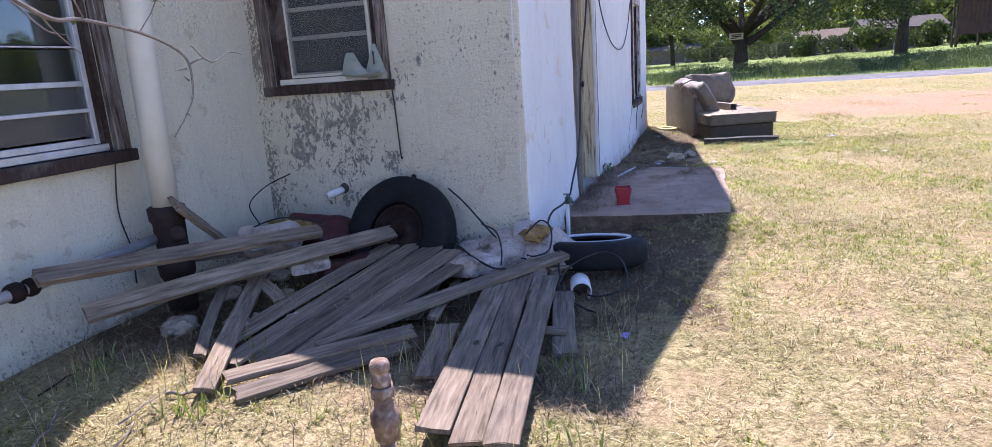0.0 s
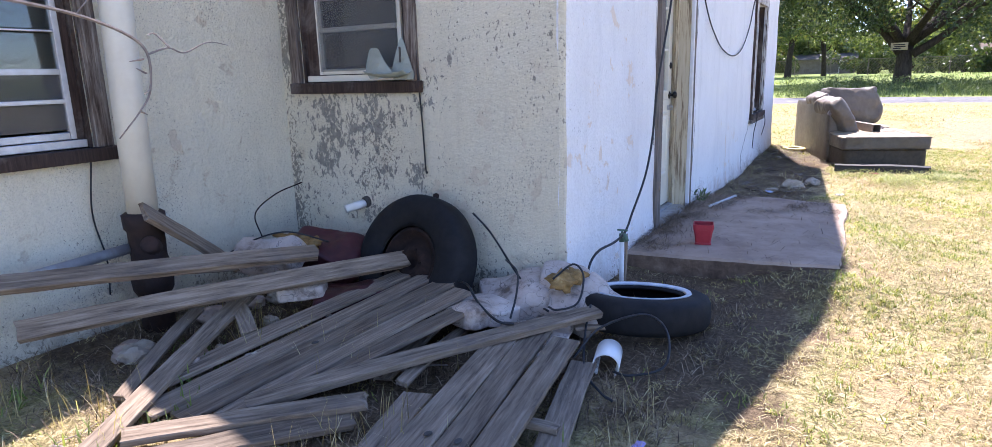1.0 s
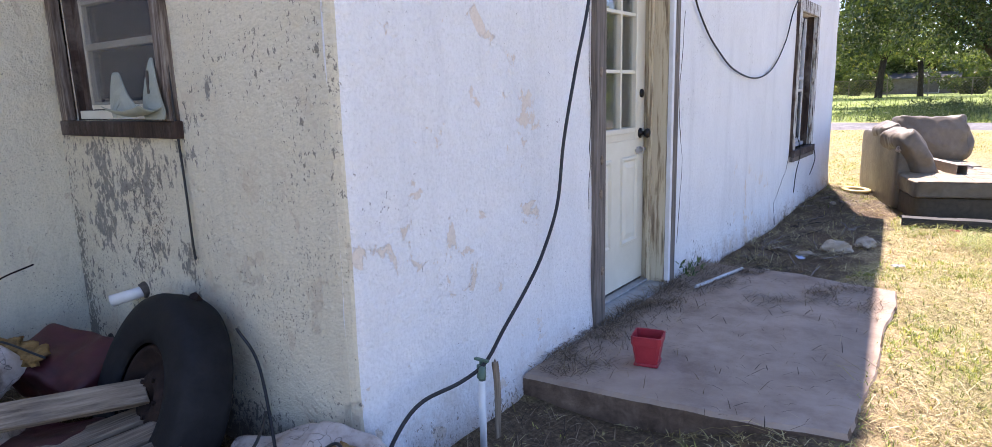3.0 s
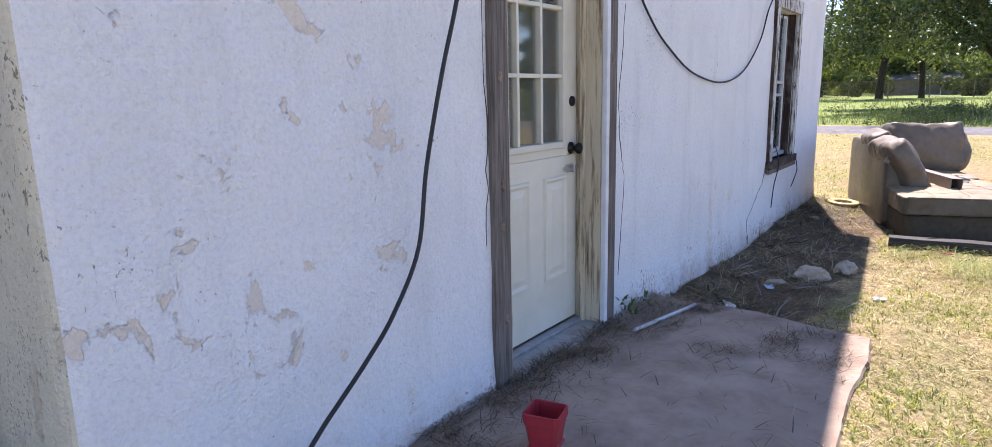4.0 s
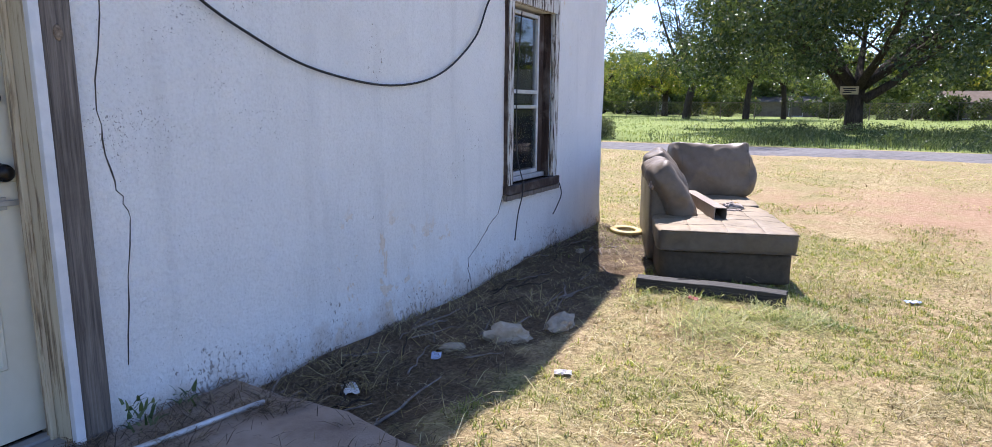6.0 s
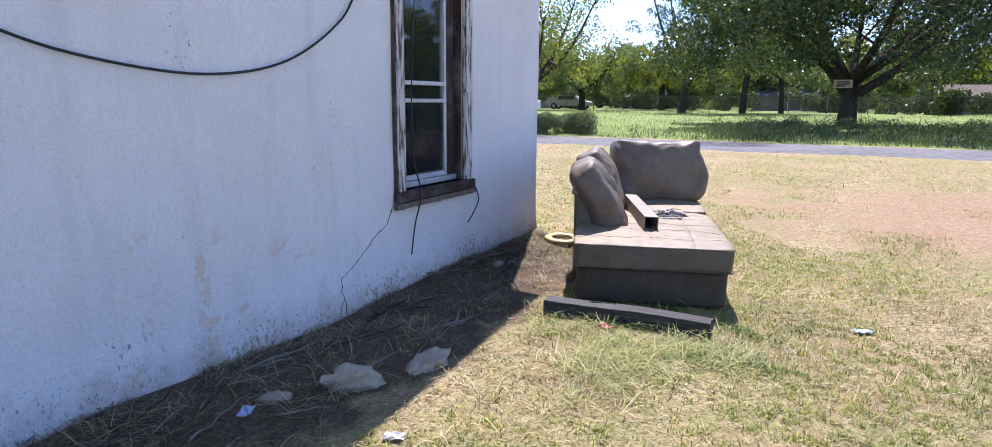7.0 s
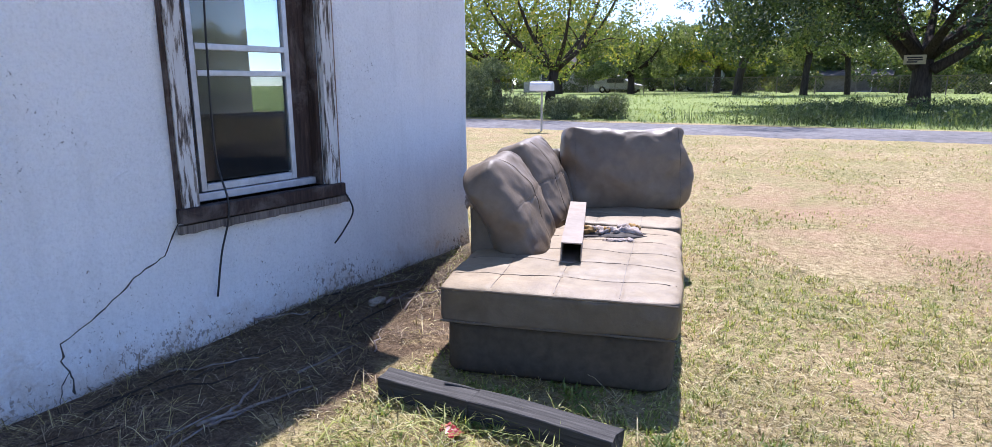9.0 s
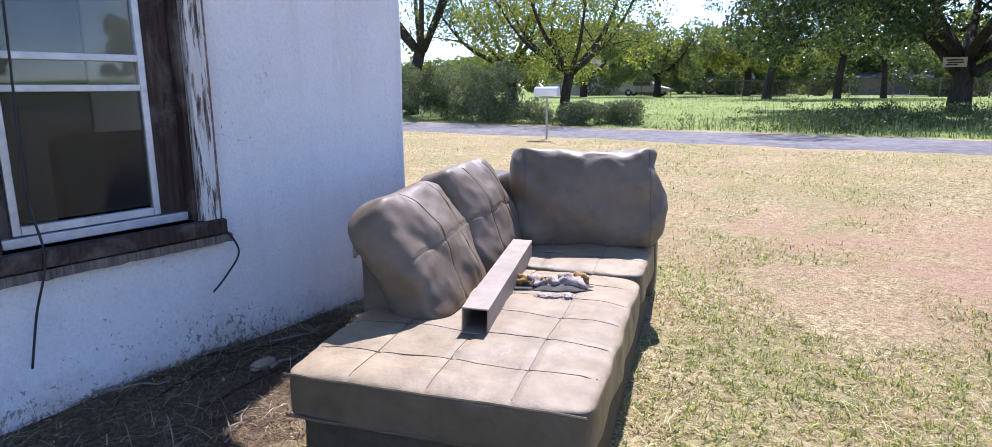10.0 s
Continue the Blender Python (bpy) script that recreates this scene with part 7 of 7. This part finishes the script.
for s in (-1, 1):
    part("side_window", B(-0.95, 0.7, s * 0.85 - 0.012, s * 0.85 + 0.012, 0.95, 1.28), M_SCREEN, car2)
    for x in (-1.4, 1.4):
        wheel_part(car2, x, s * 0.78, 0.32, 0.2)

# ---- grass, straw, weeds ----


def blades(name, label, x, y, length, width, lean, material, seed, lift=0.0, height=None, grow=0.0, jitter=0.35):
    """Blades of grass: each a narrow bent strip of its own, at the given places."""
    r = np.random.default_rng(seed)
    n = len(x)
    az = r.random(n) * 2 * math.pi
    L = length * (0.5 + r.random(n))
    ln = np.clip(lean + jitter * r.normal(size=n), 0.02, 1.54)
    W = width * (0.6 + 0.8 * r.random(n))
    if grow:
        W = W * (1 + grow * np.abs(x - 0.2 - 0.17 * y))
    dx, dy = np.cos(az), np.sin(az)
    sx, sy = -dy * W / 2, dx * W / 2
    z0 = (np.array([terrain(a, b) for a, b in zip(x, y)]) if height is None else np.full(n, height)) + lift * r.random(n) - 0.004
    h1, o1 = L * 0.55 * np.cos(ln * 0.8), L * 0.55 * np.sin(ln * 0.8)
    l2 = np.clip(ln * 1.25, 0, 1.6)
    h2, o2 = h1 + L * 0.45 * np.cos(l2), o1 + L * 0.45 * np.sin(l2)
    h1, h2 = np.maximum(h1, 0.006), np.maximum(h2, 0.006)
    v = np.empty((n, 5, 3))
    v[:, 0] = np.stack([x - sx, y - sy, z0], 1)
    v[:, 1] = np.stack([x + sx, y + sy, z0], 1)
    v[:, 2] = np.stack([x + dx * o1 + sx * 0.8, y + dy * o1 + sy * 0.8, z0 + h1], 1)
    v[:, 3] = np.stack([x + dx * o1 - sx * 0.8, y + dy * o1 - sy * 0.8, z0 + h1], 1)
    v[:, 4] = np.stack([x + dx * o2, y + dy * o2, z0 + h2], 1)
    f = []
    for i in range(0, 5 * n, 5):
        f.append((i, i + 1, i + 2, i + 3))
        f.append((i + 3, i + 2, i + 4))
    return tagged(mesh_object(name, v.reshape(-1, 3).tolist(), f, material), label, "grass", kind="stuff")


def scatter(n, x0, x1, y0, y1, seed, keep):
    r = np.random.default_rng(seed)
    xs, ys = [], []
    while len(xs) < n:
        for a, b, c in zip(r.uniform(x0, x1, 4000), r.uniform(y0, y1, 4000), r.random(4000)):
            if c < keep(a, b):
                xs.append(a), ys.append(b)
                if len(xs) >= n:
                    break
    return np.array(xs), np.array(ys)


def outside(x, y):
    """Whether the place is free lawn: not in the house, the slab or the road."""
    if x < FX + 0.02 and y > SY - 0.02 and y < NY + 0.02:
        return False
    if x < WX + 0.03 and y < SY + 0.1:
        return False
    if -1.15 < x < 0.15 and 5.4 < y < 7.6:
        return False
    return y < 21.4 + 0.03 * x


def patch(x, y, s, o):
    return noise.noise(Vector((x * s + o, y * s, o)))


def bare(x, y):
    d = ((x - 4.0) / 4.5) ** 2 + ((y - 15.4) / 2.4) ** 2
    return 1 - d + 1.6 * patch(x, y, 1.1, 3) > 0.35


def near(x, y):
    """Thins the grass with the distance from the line of the walk."""
    d = abs(x - (0.2 + 0.17 * y)) if y < 11 else math.hypot(x - 1.8, y - 11)
    return 1 / (1 + (d / 2.2) ** 2)


def shade_strip(x, y):
    return x < -0.12 + 0.35 * patch(x, y, 1.5, 77) and 7.5 < y < 12.0 + 0.5 * patch(x, y, 2.0, 76)


def heap_bed(x, y):
    """Bare litter under and beside the scrap heap."""
    return x < -0.05 + 0.35 * patch(x, y, 2.0, 97) and 2.1 + 0.3 * patch(x, y, 2.5, 98) < y < 5.3


def straw_keep(x, y):
    if heap_bed(x, y) and patch(x, y, 8, 79) < (0.25 if x < -0.5 else 0.1):
        return 0
    if shade_strip(x, y) and patch(x, y, 7, 78) < 0.38:
        return 0
    if not outside(x, y) or (bare(x, y) and patch(x, y, 9, 1) < 0.35):
        return 0
    return near(x, y) * (0.12 + 0.88 * smoothstep(-0.3, 0.2, patch(x, y, 1.3, 8) + 0.5 * patch(x, y, 6, 9))) * (0.2 + 0.8 * smoothstep(-0.12, 0.2, patch(x, y, 15, 10)))


def green_keep(x, y):
    if shade_strip(x, y) or (x < 0.15 and 2.2 < y < 5.4 and patch(x, y, 5, 99) < 0.35):
        return 0
    if not outside(x, y) or bare(x, y):
        return 0
    k = 0.14 + 0.8 * smoothstep(-0.05, 0.25, patch(x, y, 0.9, 20) + 0.5 * patch(x, y, 3.5, 21) + 0.35 * patch(x, y, 11, 22))
    if -0.3 < x < 1.9 and 10.1 < y < 12.9:
        k = max(k, 0.35 + 0.6 * smoothstep(-0.1, 0.2, patch(x, y, 4, 24)))
    return near(x, y) * k * (0.55 if y < 5 else 1.0) * (0.12 + 0.88 * smoothstep(-0.05, 0.25, patch(x, y, 12, 23)))


a, b = scatter(130000, -3.2, 7.5, 0.8, 21, 1, straw_keep)
blades("dry_grass", "short mown straw-coloured grass of the lawn", a, b, 0.028, 0.0036, 1.15, M_STRAW, 2, 0.0, None, 0.25)
a, b = scatter(80000, -3.2, 7.5, 0.8, 21, 3, straw_keep)
blades("cut_straw", "cut straw lying flat on the lawn", a, b, 0.055, 0.0027, 1.52, M_STRAW, 4, 0.012, None, 0.25, 0.08)
a, b = scatter(2600, -0.6, 3.2, 5.0, 12.6, 203, straw_keep)
blades("long_straw", "long pale stalks of cut hay strewn on the lawn", a, b, 0.17, 0.0034, 1.53, M_STRAW, 204, 0.02, None, 0.0, 0.05)
a, b = scatter(125000, -3.2, 7.5, 0.8, 21, 5, green_keep)
blades("green_grass", "short green grass tufts in the lawn", a, b, 0.032, 0.0042, 1.0, M_GREEN, 6, 0.004, None, 0.25)


def lawn_far(x, y):
    return 1.0 if outside(x, y) and not bare(x, y) and patch(x, y, 0.8, 30) > -0.2 else 0


a, b = scatter(16000, -9, 14, 11, 21.4, 7, lawn_far)
blades("far_lawn_grass", "sparse straw and green grass up to the road", a, b, 0.045, 0.009, 1.42, M_STRAW, 8)
a, b = scatter(9000, -9, 14, 11, 21.4, 17, lambda x, y: 1.0 if outside(x, y) and not bare(x, y) and patch(x, y, 0.6, 34) > 0.05 else 0)
blades("far_lawn_green", "green grass near the road", a, b, 0.045, 0.01, 1.35, M_GREEN, 18)


def wall_foot(x, y):
    if not (FX + 0.03 < x < -0.05 + 0.3 * patch(x, y, 2.2, 66) and 7.4 < y < 12.5):
        return 0
    return math.exp(-((x + 1.0) / 0.6) ** 2) * (0.15 + 0.85 * smoothstep(-0.2, 0.3, patch(x, y, 3.0, 67)))


a, b = scatter(15000, -1.12, 0.1, 7.4, 12.5, 9, wall_foot)
blades("straw_litter", "dead straw and stalks heaped along the wall foot", a, b, 0.075, 0.003, 1.54, M_STALK, 10, 0.02, None, 0.0, 0.05)
a, b = scatter(1800, -1.12, 0.1, 7.4, 12.5, 49, wall_foot)
blades("pale_straw", "pale dry straw strewn along the wall foot", a, b, 0.14, 0.003, 1.53, M_STRAW, 50, 0.025, None, 0.0, 0.06)
a, b = scatter(160, -1.12, -0.1, 7.4, 12.5, 19, wall_foot)
blades("standing_stalks", "dry stalks standing along the wall foot", a, b, 0.10, 0.003, 0.5, M_STRAW, 20)


def slab_litter(x, y):
    edge = math.exp(-((x + 1.1) / 0.2) ** 2) * (0.3 + 0.7 * smoothstep(-0.2, 0.2, patch(x, y, 5, 69))) + 0.012
    edge += 0.55 * smoothstep(6.5, 7.5, y) * smoothstep(-0.05, 0.25, patch(x, y, 3.2, 68))
    return edge if -1.12 < x < 0.12 and 5.3 < y < 7.62 else 0


a, b = scatter(4600, -1.12, 0.12, 5.3, 7.62, 11, slab_litter)
blades("slab_straw", "straw blown on to the concrete slab", a, b, 0.08, 0.003, 1.54, M_STALK, 12, 0.012, 0.147, 0.0, 0.04)


def heap_keep(x, y):
    if not outside(x, y) or x > -0.2 or y > 5.2:
        return 0
    if y < 2.25 + 0.2 * patch(x, y, 2.5, 98):
        return 0.12
    return (0.25 + 0.75 * smoothstep(-0.2, 0.3, patch(x, y, 2.2, 40))) * (0.5 if y > 4.3 else 1.0)


a, b = scatter(17000, -3.2, -0.2, 1.2, 5.2, 13, heap_keep)
blades("heap_grass", "dead grass and stalks round the scrap heap", a, b, 0.075, 0.0032, 1.32, M_STALK, 14, 0.012)
a, b = scatter(700, -2.9, -0.3, 1.3, 3.6, 15, lambda x, y: 1.0 if patch(x, y, 2.0, 50) > 0.1 else 0.02)
blades("tall_stalks", "thin dry stalks growing through the boards", a, b, 0.17, 0.0026, 0.4, M_STRAW, 16)
a, b = scatter(700, -2.9, -0.3, 1.0, 3.0, 25, lambda x, y: 1.0 if patch(x, y, 2.6, 60) > 0.2 else 0.0)
blades("green_weeds", "fresh green weeds by the boards", a, b, 0.09, 0.008, 0.6, M_FIELD, 26)
a, b = scatter(70, -1.1, -1.0, 7.1, 7.42, 27, lambda x, y: 1.0 if abs(y - 7.16) < 0.05 or abs(y - 7.36) < 0.04 else 0)
blades("wall_weed", "small green weed growing by the door casing", a, b, 0.045, 0.014, 0.9, M_WEED, 28, 0.15)


a, b = scatter(500, 0.2, 0.95, 10.45, 10.75, 41, lambda x, y: 1.0)
blades("cut_grass", "cut green grass caught on the timber", a, b, 0.06, 0.004, 1.3, M_GREEN, 42, 0.06)
a, b = scatter(1200, 0.0, 1.2, 9.3, 10.5, 141, lambda x, y: smoothstep(-0.15, 0.2, patch(x, y, 2.4, 142)) * smoothstep(9.2, 10.0, y))
blades("cut_hay", "yellow-green cut hay lying before the timber", a, b, 0.17, 0.004, 1.52, M_GREEN, 143, 0.03, None, 0.0, 0.06)
a, b = scatter(1200, 0.0, 1.5, 10.2, 11.0, 144, lambda x, y: smoothstep(0.05, 0.3, patch(x, y, 3.5, 145)))
blades("creeping_weeds", "low leafy green weeds round the timber", a, b, 0.035, 0.009, 1.0, M_FIELD, 146, 0.02)


# field beyond the road
def field_keep(x, y):
    return 1.0 if y > 25.2 + 0.06 * x else 0


a, b = scatter(36000, -22, 30, 25, 62, 31, lambda x, y: field_keep(x, y) * (26 / y) ** 1.3 * (0.3 + 0.7 * smoothstep(-0.3, 0.3, patch(x, y, 0.35, 70))))
blades("field_grass", "pale yellow-green grass of the field beyond the road", a, b, 0.11, 0.022, 1.1, M_FIELD, 32)


def weed_keep(x, y):
    if not field_keep(x, y):
        return 0
    strip = smoothstep(-5, -0.5, x) * (1 - smoothstep(31, 36, y - 0.3 * max(0, x - 6))) * smoothstep(-0.35, 0.15, patch(x, y, 0.5, 80))
    return max(strip, 0.25 * smoothstep(0.2, 0.45, patch(x, y, 0.4, 90)) * smoothstep(38, 42, y))


a, b = scatter(22000, -18, 30, 25, 60, 33, weed_keep)
blades("tall_weeds", "tall dark green weeds along the far verge", a, b, 0.3, 0.014, 0.5, M_WEED, 34)
a, b = scatter(900, -6, 30, 25, 36, 35, weed_keep)
rs = random.Random(36)
v, f = leaf_cloud([(x, y, terrain(x, y) + rs.uniform(0.1, 0.3), rs.uniform(0.16, 0.34)) for x, y in zip(a, b)], 60000, 0.035, 37, -0.8)
tagged(mesh_object("leafy_weeds", v, f, M_WEED), "dense leafy blue-green weeds along the far verge", "weeds", kind="stuff")
